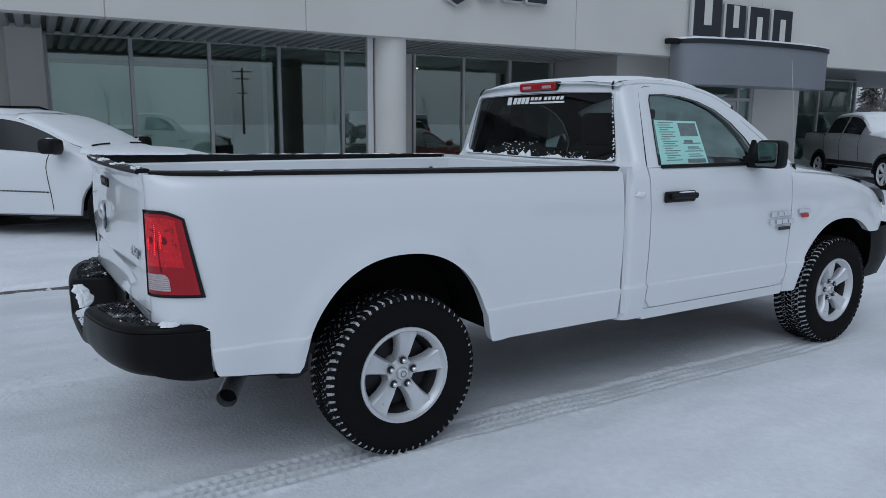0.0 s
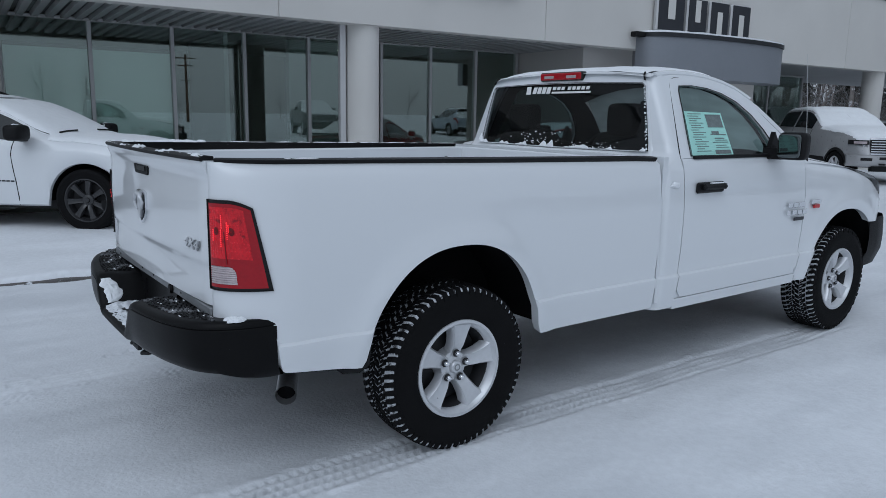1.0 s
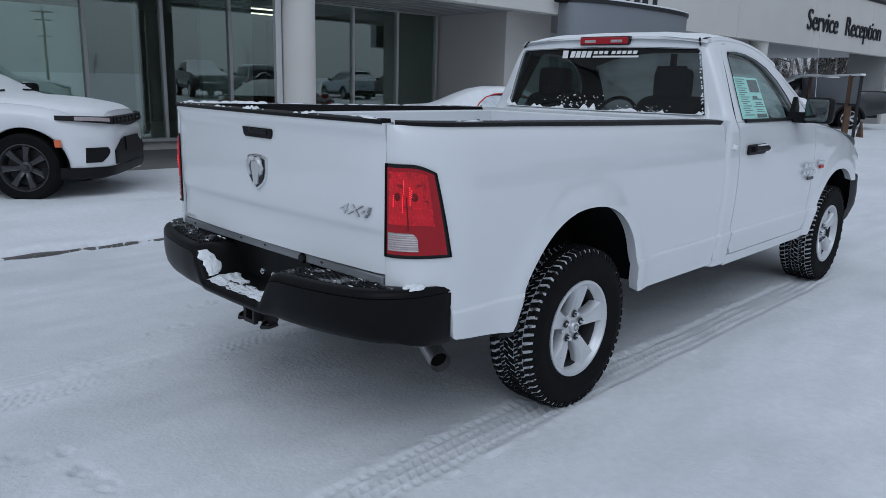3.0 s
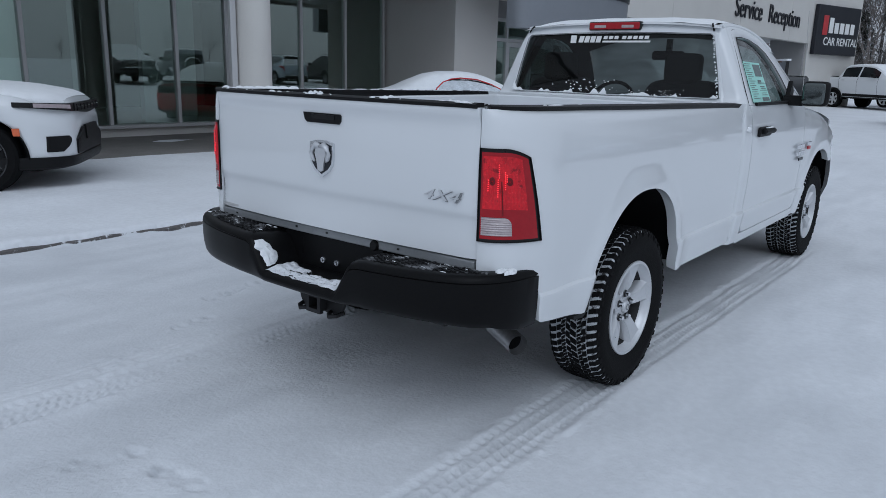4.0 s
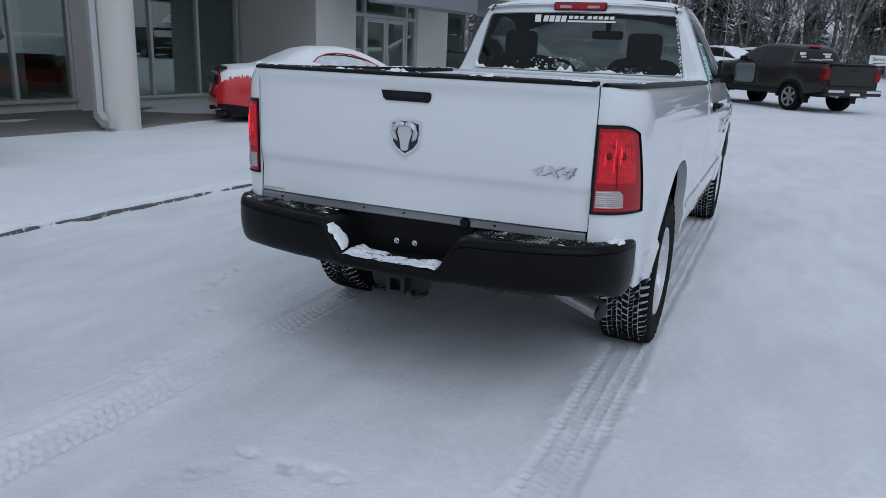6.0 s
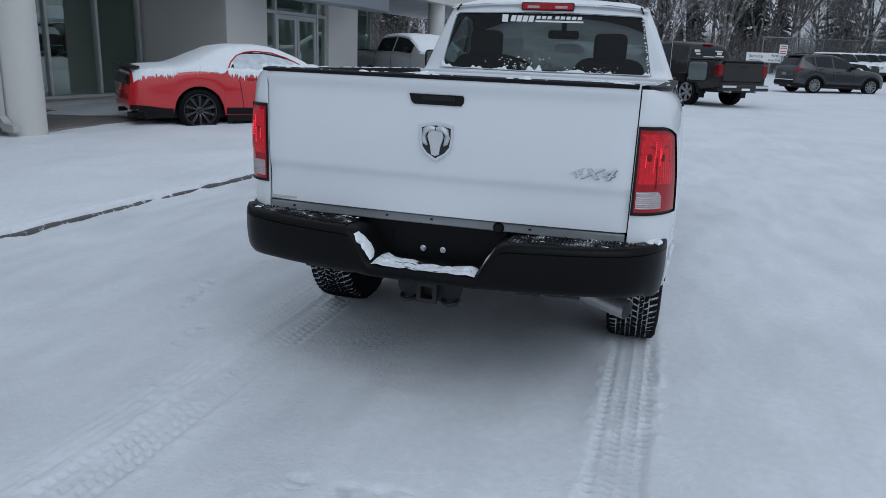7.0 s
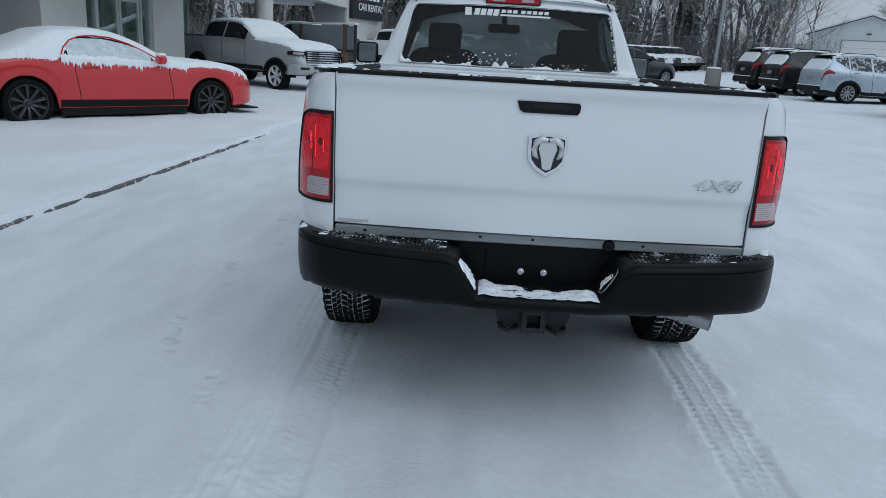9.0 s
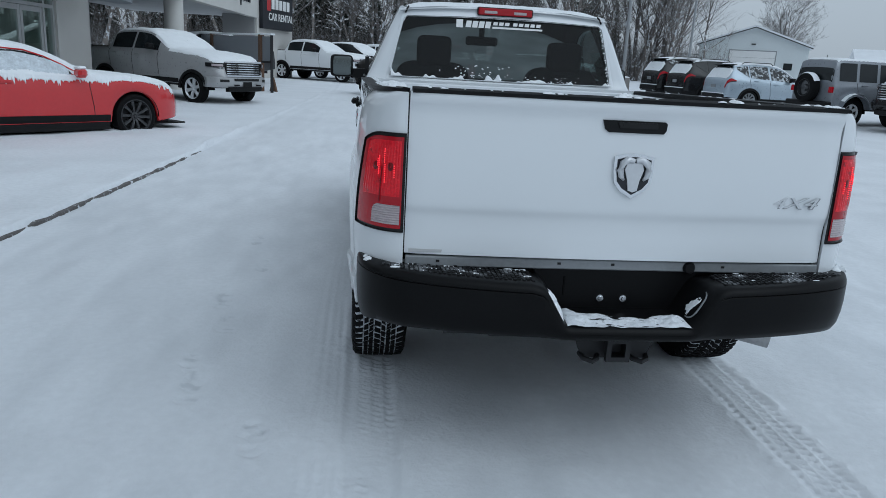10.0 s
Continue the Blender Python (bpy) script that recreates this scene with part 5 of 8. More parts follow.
    for q, dy in ((-0.012, 0.003), (0.025, 0.006), (0.05, 0.003)):
        seal.append([(a + (c - a) * q, sign * (green_y(b + (d - b) * q) + dy), b + (d - b) * q) for (a, b), (c, d) in zip(win, out)])
    part("window_seal", Geo().skin(seal, closed=True), BLACK_PLASTIC, door)
    part("belt_seal", Geo().box(1.70, 2.62, *sorted((sign * 0.926, sign * 0.944)), 1.312, 1.334, 0.004), BLACK_PLASTIC, door)
    g = Geo()
    g.add([(a, sign * (green_y(b) - 0.012), b) for a, b in win], [tuple(range(len(win)))])
    part("side_glass", g, SIDE_GLASS, door, "greenish side glass").visible_shadow = False
    # door shut line above the belt
    line = [(1.592, 1.315), (1.622, 1.45), (1.655, 1.60), (1.685, 1.72), (1.71, 1.765), (1.76, 1.780), (1.9, 1.780), (2.06, 1.770), (2.22, 1.742), (2.38, 1.692), (2.55, 1.595), (2.72, 1.47), (2.86, 1.355)]
    part("shut_line", Geo().tube([(x, sign * (green_y(z) + 0.004), z) for x, z in line], 0.0032, 6), BLACK_GLOSS, door)
    # mirror
    mir = part("door_mirror", Geo().pillow(-0.055, 0.03, -0.087, 0.087, -0.085, 0.085, 0.35).turned(pose(2.47, sign * 1.112, 1.388, 0, 0, sign * -6)), BLACK_PLASTIC, door, "black door mirror")
    part("mirror_glass", Geo().pillow(-0.006, 0.006, -0.073, 0.073, -0.072, 0.072, 0.3).turned(pose(2.414, sign * 1.107, 1.388, 0, 0, sign * -2)), MIRROR, mir, "mirror glass")
    part("mirror_arm", Geo().skin([[(x, sign * y, z) for x, z in ((2.47, 1.30), (2.60, 1.30), (2.60, 1.37), (2.48, 1.37))] for y in (0.90, 0.96, 1.03)], closed=True, caps=True), BLACK_PLASTIC, mir)
    part("sail_panel", Geo().prism([(2.50, 1.33), (2.62, 1.33), (2.61, 1.40), (2.555, 1.47)], "y", sign * 0.90, sign * 0.93), BLACK_PLASTIC, door)

g = Geo()
snow_blob(g, 0, 0, 0, 0.045, 0.022, 0.016, 11, 4, random.Random(8))
part("snow_lump", g.turned(pose(1.50, -side_y(1.17) + 0.010, 1.175, 90)), SNOW_CLUMP, truck, "lump of snow stuck to the cab")

# rear wall of the cab and back window
part("cab_back", Geo().box(1.41, 1.45, -0.95, 0.95, 0.5, 1.33), WHITE_PAINT, truck)
win = [(-0.763, 1.352), (-0.40, 1.346), (0.0, 1.343), (0.40, 1.346), (0.763, 1.352), (0.721, 1.55), (0.678, 1.725), (0.653, 1.742), (0.3, 1.752), (0.0, 1.754), (-0.3, 1.752), (-0.653, 1.742), (-0.678, 1.725), (-0.721, 1.55)]
out = [(-0.815, 1.285), (-0.40, 1.285), (0.0, 1.285), (0.40, 1.285), (0.815, 1.285), (0.743, 1.55), (0.703, 1.745), (0.678, 1.80), (0.3, 1.825), (0.0, 1.83), (-0.3, 1.825), (-0.678, 1.80), (-0.703, 1.745), (-0.743, 1.55)]


def finer(ring, n=5):
    """A closed ring of points with more steps on each side."""
    return [(a + (c - a) * j / n, b + (d - b) * j / n) for (a, b), (c, d) in zip(ring, ring[1:] + ring[:1]) for j in range(n)]


win, out = finer(win), finer(out)
rows = []
for q, dx in ((-0.02, 0.03), (0.0, -0.004), (0.3, -0.005), (0.7, -0.004), (1.0, 0.006), (1.02, 0.04)):
    rows.append([(cab_rear_x(b + (d - b) * q) + dx + 0.05 * ((a + (c - a) * q) / 0.95) ** 4, a + (c - a) * q, b + (d - b) * q) for (a, b), (c, d) in zip(win, out)])
part("rear_surround", Geo().skin(rows, closed=True), WHITE_PAINT, truck, "white frame of the back window")
g = Geo()
rows = []
for k in range(9):
    q = k / 8
    z = 1.342 + 0.412 * q
    w = 0.764 - 0.088 * q
    rows.append([(cab_rear_x(z) + 0.012 + 0.05 * ((w * s / 6) / 0.95) ** 4, w * s / 6, z) for s in range(-6, 7)])
rw = part("rear_window", g.skin(rows), REAR_GLASS, truck, "dark tinted back window")
rw.visible_shadow = False
seal = []
for q, dx in ((-0.03, -0.001), (0.06, -0.006), (0.10, -0.002)):
    seal.append([(cab_rear_x(b + (d - b) * q) + dx + 0.05 * ((a + (c - a) * q) / 0.95) ** 4, a + (c - a) * q, b + (d - b) * q) for (a, b), (c, d) in zip(win, out)])
part("window_seal", Geo().skin(seal, closed=True), BLACK_PLASTIC, truck)
# dealer decal as plain shapes
def decal(y0, y1, z0, z1, skew=0.0):
    x = lambda z: cab_rear_x(z) + 0.006
    y0, y1 = y0 - 0.022, y1 - 0.022
    return Geo().add([(x(z0), y0, z0), (x(z0), y1, z0), (x(z1), y1 - skew, z1), (x(z1), y0 - skew, z1)], [(0, 1, 2, 3)])


dec = part("window_decal", decal(0.35, 0.305, 1.688, 1.74, 0.0), SIGN_WHITE, rw, "white dealer decal shapes")
for k in range(4):
    part("decal_bar", decal(0.288 - 0.044 * k, 0.252 - 0.044 * k, 1.692, 1.735, 0.008), SIGN_WHITE, rw)
for k in range(8):
    part("decal_bar", decal(0.10 - 0.040 * k - (0.016 if k > 2 else 0), 0.070 - 0.040 * k - (0.016 if k > 2 else 0), 1.714, 1.735, 0.004), SIGN_WHITE, rw)
part("decal_bar", decal(0.105, -0.24, 1.692, 1.704, 0.002), SIGN_WHITE, rw)

# roof with a thin snow layer
def roof_z(x, y):
    t = smooth_table([(1.54, 1.812), (1.62, 1.832), (1.8, 1.850), (2.1, 1.858), (2.35, 1.842), (2.55, 1.790)], x)
    e = smooth_table([(1.54, 1.775), (1.62, 1.796), (1.8, 1.812), (2.1, 1.800), (2.35, 1.748), (2.55, 1.655)], x)
    q = min(1, abs(y) / 0.74)
    return e + (t - e) * (1 - q**2.6)


def roof_w(x):
    return green_y(roof_z(x, 0.74)) + 0.004


roof = part("roof", Geo().grid(lambda u, w: (1.54 + 1.02 * u, (2 * w - 1) * roof_w(1.54 + 1.02 * u), roof_z(1.54 + 1.02 * u, (2 * w - 1) * 0.74)), 28, 28), WHITE_PAINT, truck, "white roof")
part("roof_snow", Geo().grid(lambda u, w: (1.575 + 0.98 * u, (2 * w - 1) * 0.66, roof_z(1.575 + 0.98 * u, (2 * w - 1) * 0.66) + 0.004 + 0.014 * math.sin(math.pi * min(1, max(0, u * 12)) / 2) * min(1, (1 - u) * 8) * min(1, (1 - abs(2 * w - 1)) * 8) + 0.005 * noise.noise((u * 9, w * 9, 0))), 40, 40), SNOW_CLUMP, roof, "thin snow on the roof")
for sign in (-1, 1):
    part("roof_ditch", Geo().tube([(1.548, sign * 0.672, 1.762), (1.556, sign * 0.660, 1.790), (1.575, sign * 0.650, 1.806)], 0.006, 6), BLACK_PLASTIC, roof)
b3 = part("high_brake_lamp", Geo().box(1.535, 1.60, -0.19, 0.19, 1.772, 1.828, 0.008), BLACK_GLOSS, truck, "red high brake lamp")
part("brake_lens", Geo().box(1.528, 1.54, -0.183, 0.183, 1.778, 1.822, 0.006), RED_LENS, b3, "red lens")
for y in (-0.10, 0.10):
    part("cargo_lens", Geo().box(1.5255, 1.536, y - 0.045, y + 0.045, 1.785, 1.806, 0.004), CLEAR_LENS, b3, "clear cargo lamp lens")
# rounded edges of roof and rear pillars
for sign in (-1, 1):
    edge = [(1.60 + 0.9 * k / 14) for k in range(15)]
    part("drip_rail", Geo().tube([(x, sign * (roof_w(x) - 0.012), roof_z(x, 0.74) - 0.006) for x in edge], 0.020, 8), WHITE_PAINT, roof)
# windscreen and cowl
g = Geo()
rows = []
for k in range(8):
    q = k / 7
    x, z = 2.545 + 0.49 * q, 1.78 - 0.455 * q
    w = 0.64 + 0.17 * q
    rows.append([(x - 0.10 * (s / 6) ** 2, w * s / 6, z - 0.03 * (s / 6) ** 2) for s in range(-6, 7)])
part("windscreen", g.skin(rows), FROSTED, truck, "frosted windscreen").visible_shadow = False
# hood and nose
def hood_z(x, y):
    t = smooth_table([(2.95, 1.335), (3.2, 1.325), (3.6, 1.285), (4.0, 1.215), (4.3, 1.12), (4.45, 1.02)], x)
    q = min(1, abs(y) / 0.90)
    return t - 0.075 * q**3 + 0.012 * math.exp(-((abs(y) - 0.5) / 0.12) ** 2)


part("hood", Geo().grid(lambda u, w: (2.95 + 1.5 * u, (2 * w - 1) * (0.93 - 0.25 * max(0, u - 0.66) ** 1.6 / 0.34), hood_z(2.95 + 1.5 * u, (2 * w - 1) * 0.90)), 24, 28), WHITE_PAINT, truck, "white hood")
part("grille", Geo().box(4.38, 4.47, -0.55, 0.55, 0.78, 1.06, 0.03), BLACK_PLASTIC, truck, "black grille")
for sign in (-1, 1):
    part("head_lamp", Geo().grid(lambda u, w: (4.02 + 0.40 * u, sign * (0.965 - 0.30 * max(0, (4.02 + 0.40 * u - 3.95) / 0.5) ** 2.2), 0.80 + 0.20 * w), 8, 5), CLEAR_LENS, truck, "clear head lamp")
    part("antenna_foot", Geo().tube([(3.03, -0.90, 1.225), (3.025, -0.90, 1.31)], [0.022, 0.009], 10), BLACK_PLASTIC, truck, "black antenna foot") if sign < 0 else None
    part("antenna_rod", Geo().tube([(3.025, -0.90, 1.29), (2.985, -0.895, 1.62), (2.93, -0.885, 1.98)], [0.0028, 0.0022, 0.0015], 6), ALU, truck, "thin grey antenna rod") if sign < 0 else None
FB = [(3.985, 0.945), (4.10, 0.955), (4.25, 0.93), (4.40, 0.86), (4.50, 0.70), (4.55, 0.4), (4.56, 0.0)]
plan_f = [(x, -y) for x, y in FB] + [(x, y) for x, y in reversed(FB[:-1])]
part("front_bumper", Geo().skin([[(x, y, 0.82), (x + 0.005, y * 1.005, 0.80), (x + 0.012, y * 1.012, 0.66), (x + 0.008, y * 1.008, 0.56), (x - 0.02, y * 0.97, 0.44), (x - 0.1, y * 0.9, 0.40)] for x, y in plan_f]), BLACK_PLASTIC, truck, "dark grey plastic front bumper")
part("front_backing", Geo().box(4.06, 4.40, -0.80, 0.80, 0.45, 1.0), DARK_STEEL, truck)

# cab interior
part("headliner", Geo().grid(lambda u, w: (1.58 + 0.94 * u, (2 * w - 1) * 0.70, roof_z(1.58 + 0.94 * u, (2 * w - 1) * 0.70) - 0.03), 8, 8), SEAT_CLOTH, truck, "dark headliner")
for sign in (-1, 1):
    liner = []
    win = [(1.70, 1.328), (1.72, 1.45), (1.75, 1.60), (1.768, 1.70), (1.79, 1.733), (1.92, 1.738), (2.06, 1.728), (2.20, 1.700), (2.33, 1.652), (2.45, 1.575), (2.54, 1.485), (2.595, 1.40), (2.605, 1.328), (2.3, 1.322), (2.0, 1.322)]
    out = [(1.60, 1.315), (1.605, 1.45), (1.62, 1.60), (1.64, 1.70), (1.66, 1.77), (1.80, 1.79), (2.06, 1.795), (2.24, 1.77), (2.40, 1.725), (2.58, 1.62), (2.75, 1.50), (2.88, 1.40), (2.96, 1.315), (2.4, 1.30), (2.0, 1.30)]
    for q, dy in ((-0.035, -0.037), (-0.03, -0.06), (0.5, -0.075), (1.0, -0.085)):
        liner.append([(a + (c - a) * q, sign * (green_y(b + (d - b) * q) + dy), b + (d - b) * q) for (a, b), (c, d) in zip(win, out)])
    part("pillar_trim", Geo().skin(liner, closed=True), SEAT_CLOTH, truck, "dark pillar trim")
part("back_trim", Geo().box(1.50, 1.53, -0.88, 0.88, 0.72, 1.325), SEAT_CLOTH, truck)
part("cabin_floor", Geo().box(1.46, 2.95, -0.88, 0.88, 0.66, 0.72), SEAT_CLOTH, truck)
for sign in (-1, 1):
    part("door_trim", Geo().box(1.62, 2.9, *sorted((sign * 0.86, sign * 0.90)), 0.72, 1.30, 0.01), SEAT_CLOTH, truck)
    seat = part("cabin_seat", Geo().pillow(1.60, 1.82, sign * 0.46 - 0.27, sign * 0.46 + 0.27, 0.80, 1.46, 0.42), SEAT_CLOTH, truck, "dark cloth seat")
    part("headrest", Geo().pillow(1.60, 1.72, sign * 0.46 - 0.118, sign * 0.46 + 0.118, 1.43, 1.630, 0.35), SEAT_CLOTH, seat)
    part("cushion", Geo().box(1.7, 2.2, sign * 0.46 - 0.27, sign * 0.46 + 0.27, 0.8, 0.98, 0.05), SEAT_CLOTH, seat)
part("dashboard", Geo().box(2.55, 3.0, -0.86, 0.86, 0.9, 1.27, 0.06), SEAT_CLOTH, truck, "dark dashboard")
g = Geo()
pts = []
for k in range(25):
    a = 2 * math.pi * k / 24
    pts.append((2.40 + 0.19 * math.sin(a) * 0.40, 0.40 + 0.19 * math.cos(a), 1.25 + 0.19 * math.sin(a) * 0.9))
g.tube(pts, 0.015, 8, caps=False).tube([(2.40, 0.40, 1.25), (2.62, 0.40, 1.15)], [0.06, 0.04], 10)
part("steering_wheel", g, BLACK_PLASTIC, truck)
part("inner_mirror", Geo().box(2.50, 2.53, -0.13, 0.13, 1.60, 1.67, 0.014).box(2.515, 2.545, -0.02, 0.02, 1.66, 1.76), BLACK_PLASTIC, truck)
# price sticker laid just outside the right side window, the glass's green in its colour
def on_glass(points, lift):
    """A flat piece on the right side window."""
    return Geo().add([(x - 0.004, -(green_y(z - 0.014) + lift), z - 0.014) for x, z in points], [tuple(range(len(points)))])


st = part("price_sticker", on_glass(((1.735, 1.345), (2.150, 1.345), (2.140, 1.595), (1.775, 1.600)), -0.008), PAPER, truck, "pale window price sticker with grey print")
bars = [(1.965, 2.125, 1.578, 1.584), (1.965, 2.125, 1.508, 1.514), (1.968, 2.128, 1.463, 1.468), (1.97, 2.13, 1.418, 1.422), (1.97, 2.13, 1.352, 1.375), (1.985, 2.06, 1.47, 1.485), (2.0, 2.1, 1.44, 1.446), (2.0, 2.12, 1.43, 1.434), (1.99, 2.1, 1.40, 1.404), (1.99, 2.12, 1.388, 1.392)]
bars += [(1.80 - 0.012 * (k % 3 == 1), 1.80 + (0.13, 0.10, 0.12, 0.07)[k % 4], 1.584 - 0.0135 * k, 1.588 - 0.0135 * k) for k in range(17)]
for a, b, z0, z1 in bars:
    part("print_bar", on_glass(((a, z0), (b, z0), (b, z1), (a, z1)), -0.006), PRINT, st)
part("print_box", on_glass(((1.968, 1.514), (2.125, 1.514), (2.125, 1.578), (1.968, 1.578)), -0.0068), PRINT, st)


# ---- wheels ----
def tyre_geo(R, rim_r, width):
    """The carcass of a tyre round the y axis."""
    w = width / 2
    return Geo().revolve([(rim_r - 0.01, -w * 0.62), (rim_r + 0.005, -w * 0.86), (rim_r + 0.03, -w * 0.93), (rim_r + 0.034, -w * 0.925), ((R + rim_r) / 2, -w * 1.04), (R - 0.045, -w * 0.99), (R - 0.024, -w * 0.90), (R - 0.018, -w * 0.72), (R - 0.018, 0), (R - 0.018, w * 0.72), (R - 0.024, w * 0.90), (R - 0.045, w * 0.99), ((R + rim_r) / 2, w * 1.04), (rim_r + 0.03, w * 0.93), (rim_r + 0.005, w * 0.86), (rim_r - 0.01, w * 0.62)], 72)


def tread_geo(R, width, lugs):
    """Raised tread: notched shoulder lugs and two staggered rows of slanting blocks with a centre row."""
    w = width / 2
    g = Geo()
    step = 2 * math.pi / lugs

    def block(a0, a1, y0, y1, skew, r0, r1, taper=0.0):
        pts = []
        for r, t in ((r0, 0), (r1, 0.006)):
            for a, y, q in ((a0 + t, y0, 0), (a1 - t, y0, 0), (a1 + skew - t, y1, taper), (a0 + skew + t, y1, taper)):
                pts.append(((r - q) * math.cos(a), y, (r - q) * math.sin(a)))
        g.add(pts, [(0, 1, 2, 3), (7, 6, 5, 4), (0, 4, 5, 1), (1, 5, 6, 2), (2, 6, 7, 3), (3, 7, 4, 0)])

    for k in range(lugs):
        a = k * step
        for sgn in (-1, 1):
            reach = 1.0 if k % 2 else 0.97
            block(a, a + step * 0.70, sgn * w * 0.62, sgn * w * 0.89, 0.030 * sgn, R - 0.03, R - 0.001, 0.005)
            block(a + 0.030 * sgn, a + 0.030 * sgn + step * 0.74, sgn * w * 0.885, sgn * w * reach * 0.985, 0.0, R - 0.034, R - 0.009, 0.016)
            block(a + step * 0.35, a + step * 0.72, sgn * w * 0.24, sgn * w * 0.40, 0.035 * sgn, R - 0.03, R)
            block(a + step * 0.55, a + step * 1.32, sgn * w * 0.42, sgn * w * 0.57, 0.025 * sgn, R - 0.03, R)
            block(a + step * 0.78, a + step * 1.22, sgn * w * 0.24, sgn * w * 0.38, 0.035 * sgn, R - 0.03, R)
        block(a + step * 0.1, a + step * 0.84, -w * 0.19, w * 0.02, -0.03, R - 0.03, R)
        block(a + step * 0.45, a + step * 1.2, w * 0.05, w * 0.19, -0.03, R - 0.03, R)
    return g


def alloy_geo(rim_r, width, spokes, broad=False):
    """A cast wheel: lip, barrel and tapering spokes; its face looks to -y. broad: spokes that flare out to the rim."""
    w = width / 2
    lip = Geo().revolve([(rim_r + 0.012, -w), (rim_r + 0.010, -w - 0.008), (rim_r - 0.004, -w - 0.010), (rim_r - 0.010, -w + 0.002), (rim_r - 0.018, -w + 0.010), (rim_r - 0.024, -w + 0.034)], 56)
    sp = Geo()
    flare = ((0.040, 0.030, 0.040, 0.05), (0.080, 0.033, 0.034, 0.05), (0.10, 0.034, 0.022, 0.05), (0.14, 0.040, 0.013, 0.05), (0.175, 0.049, 0.009, 0.05), (rim_r - 0.024, 0.058, 0.006, 0.05), (rim_r - 0.008, 0.066, 0.002, 0.04))
    plain = ((0.055, 0.036, 0.045, 0.05), (0.095, 0.038, 0.022, 0.045), (0.14, 0.037, 0.010, 0.04), (0.18, 0.040, 0.008, 0.038), (rim_r - 0.02, 0.054, 0.004, 0.036))
    for k in range(spokes):
        a = 2 * math.pi * k / spokes + math.pi / 2
        rows = []
        for r, hw, y0, th in flare if broad else plain:
            c, s = math.cos(a), math.sin(a)
            hw *= min(1, 6 / spokes)
            y0 -= w
            ring = []
            for t, y in ((-1.12, y0 + th), (-1, y0 + 0.012), (-0.80, y0), (-0.62, y0 + 0.003), (0, y0 + 0.005), (0.62, y0 + 0.003), (0.80, y0), (1, y0 + 0.012), (1.12, y0 + th)):
                ring.append((r * c - t * hw * s, y, r * s + t * hw * c))
            rows.append(ring)
        sp.skin(rows, closed=True, caps=True)
    hub = Geo().revolve([(0.0, -w + 0.014), (0.026, -w + 0.016), (0.031, -w + 0.022), (0.033, -w + 0.034), (0.070, -w + 0.046), (0.082, -w + 0.10)], 32)
    return lip, sp, hub


def wheel(parent, m, R, rim_r, width, lugs, spokes, finish, tyre_label="", detail=True, spoke_turn=0.0):
    hub = part("wheel", tyre_geo(R, rim_r, width) if detail else Geo().revolve([(rim_r - 0.01, -width * 0.4), (rim_r + 0.02, -width * 0.5), (R - 0.04, -width * 0.52), (R - 0.008, -width * 0.44), (R, -width * 0.3), (R, width * 0.3), (R - 0.008, width * 0.44), (R - 0.04, width * 0.52), (rim_r, width * 0.45)], 40), RUBBER, parent, tyre_label)
    if detail:
        tagged(part("tread", tread_geo(R, width, lugs), RUBBER, hub, "black tread blocks", 20), kind="stuff")
        w = width / 2
        part("tread_snow", Geo().revolve([(R - 0.036, -w * 0.93), (R - 0.020, -w * 0.90), (R - 0.012, -w * 0.86), (R - 0.007, -w * 0.70), (R - 0.006, 0), (R - 0.007, w * 0.70), (R - 0.012, w * 0.86), (R - 0.020, w * 0.90), (R - 0.036, w * 0.93)], 72), TREAD_SNOW, hub, "snow packed in the tread")
    lip, sp, cap = alloy_geo(rim_r, width * 0.86, spokes, detail)
    part("rim", lip, finish, hub)
    part("barrel", Geo().revolve([(rim_r - 0.022, -width * 0.43 + 0.030), (rim_r - 0.034, -width * 0.2), (rim_r - 0.05, width * 0.4)], 40), DARK_STEEL, hub)
    part("spokes", sp, finish, hub)
    part("hub_cap", cap, finish, hub)
    back = Geo().revolve([(0.0, -0.01), (rim_r - 0.05, -0.01), (rim_r - 0.03, 0.02)], 32)
    part("brake_disc", back, DARK_STEEL, hub)
    for k in range(5 if detail else 0):
        a = 2 * math.pi * k / 5 + math.pi / 2
        at = (0.0635 * math.cos(a), 0, 0.0635 * math.sin(a))
        y = -width * 0.43
        # dark disc under each nut imitates the shade of its recess
        part("nut_shade_disc", Geo().revolve([(0.0, y + 0.030), (0.017, y + 0.029), (0.0185, y + 0.034)], 14, at), DARK_STEEL, hub)
        part("lug_nut", Geo().revolve([(0.0, y + 0.009), (0.008, y + 0.010), (0.0115, y + 0.014), (0.0125, y + 0.034)], 10, at), CHROME, hub)
    if detail:
        y = -width * 0.43
        part("cap_mark", Geo().revolve([(0.010, y + 0.0135), (0.013, y + 0.013), (0.017, y + 0.0135)], 20), GALVANISED, hub, "plain mark on the wheel cap")
        part("tyre_valve", Geo().tube([(0.165 * math.cos(4.1), y + 0.05, 0.165 * math.sin(4.1)), (0.172 * math.cos(4.1), y + 0.015, 0.172 * math.sin(4.1))], 0.006, 8), BLACK_PLASTIC, hub)
    hub.matrix_local = m
    return hub


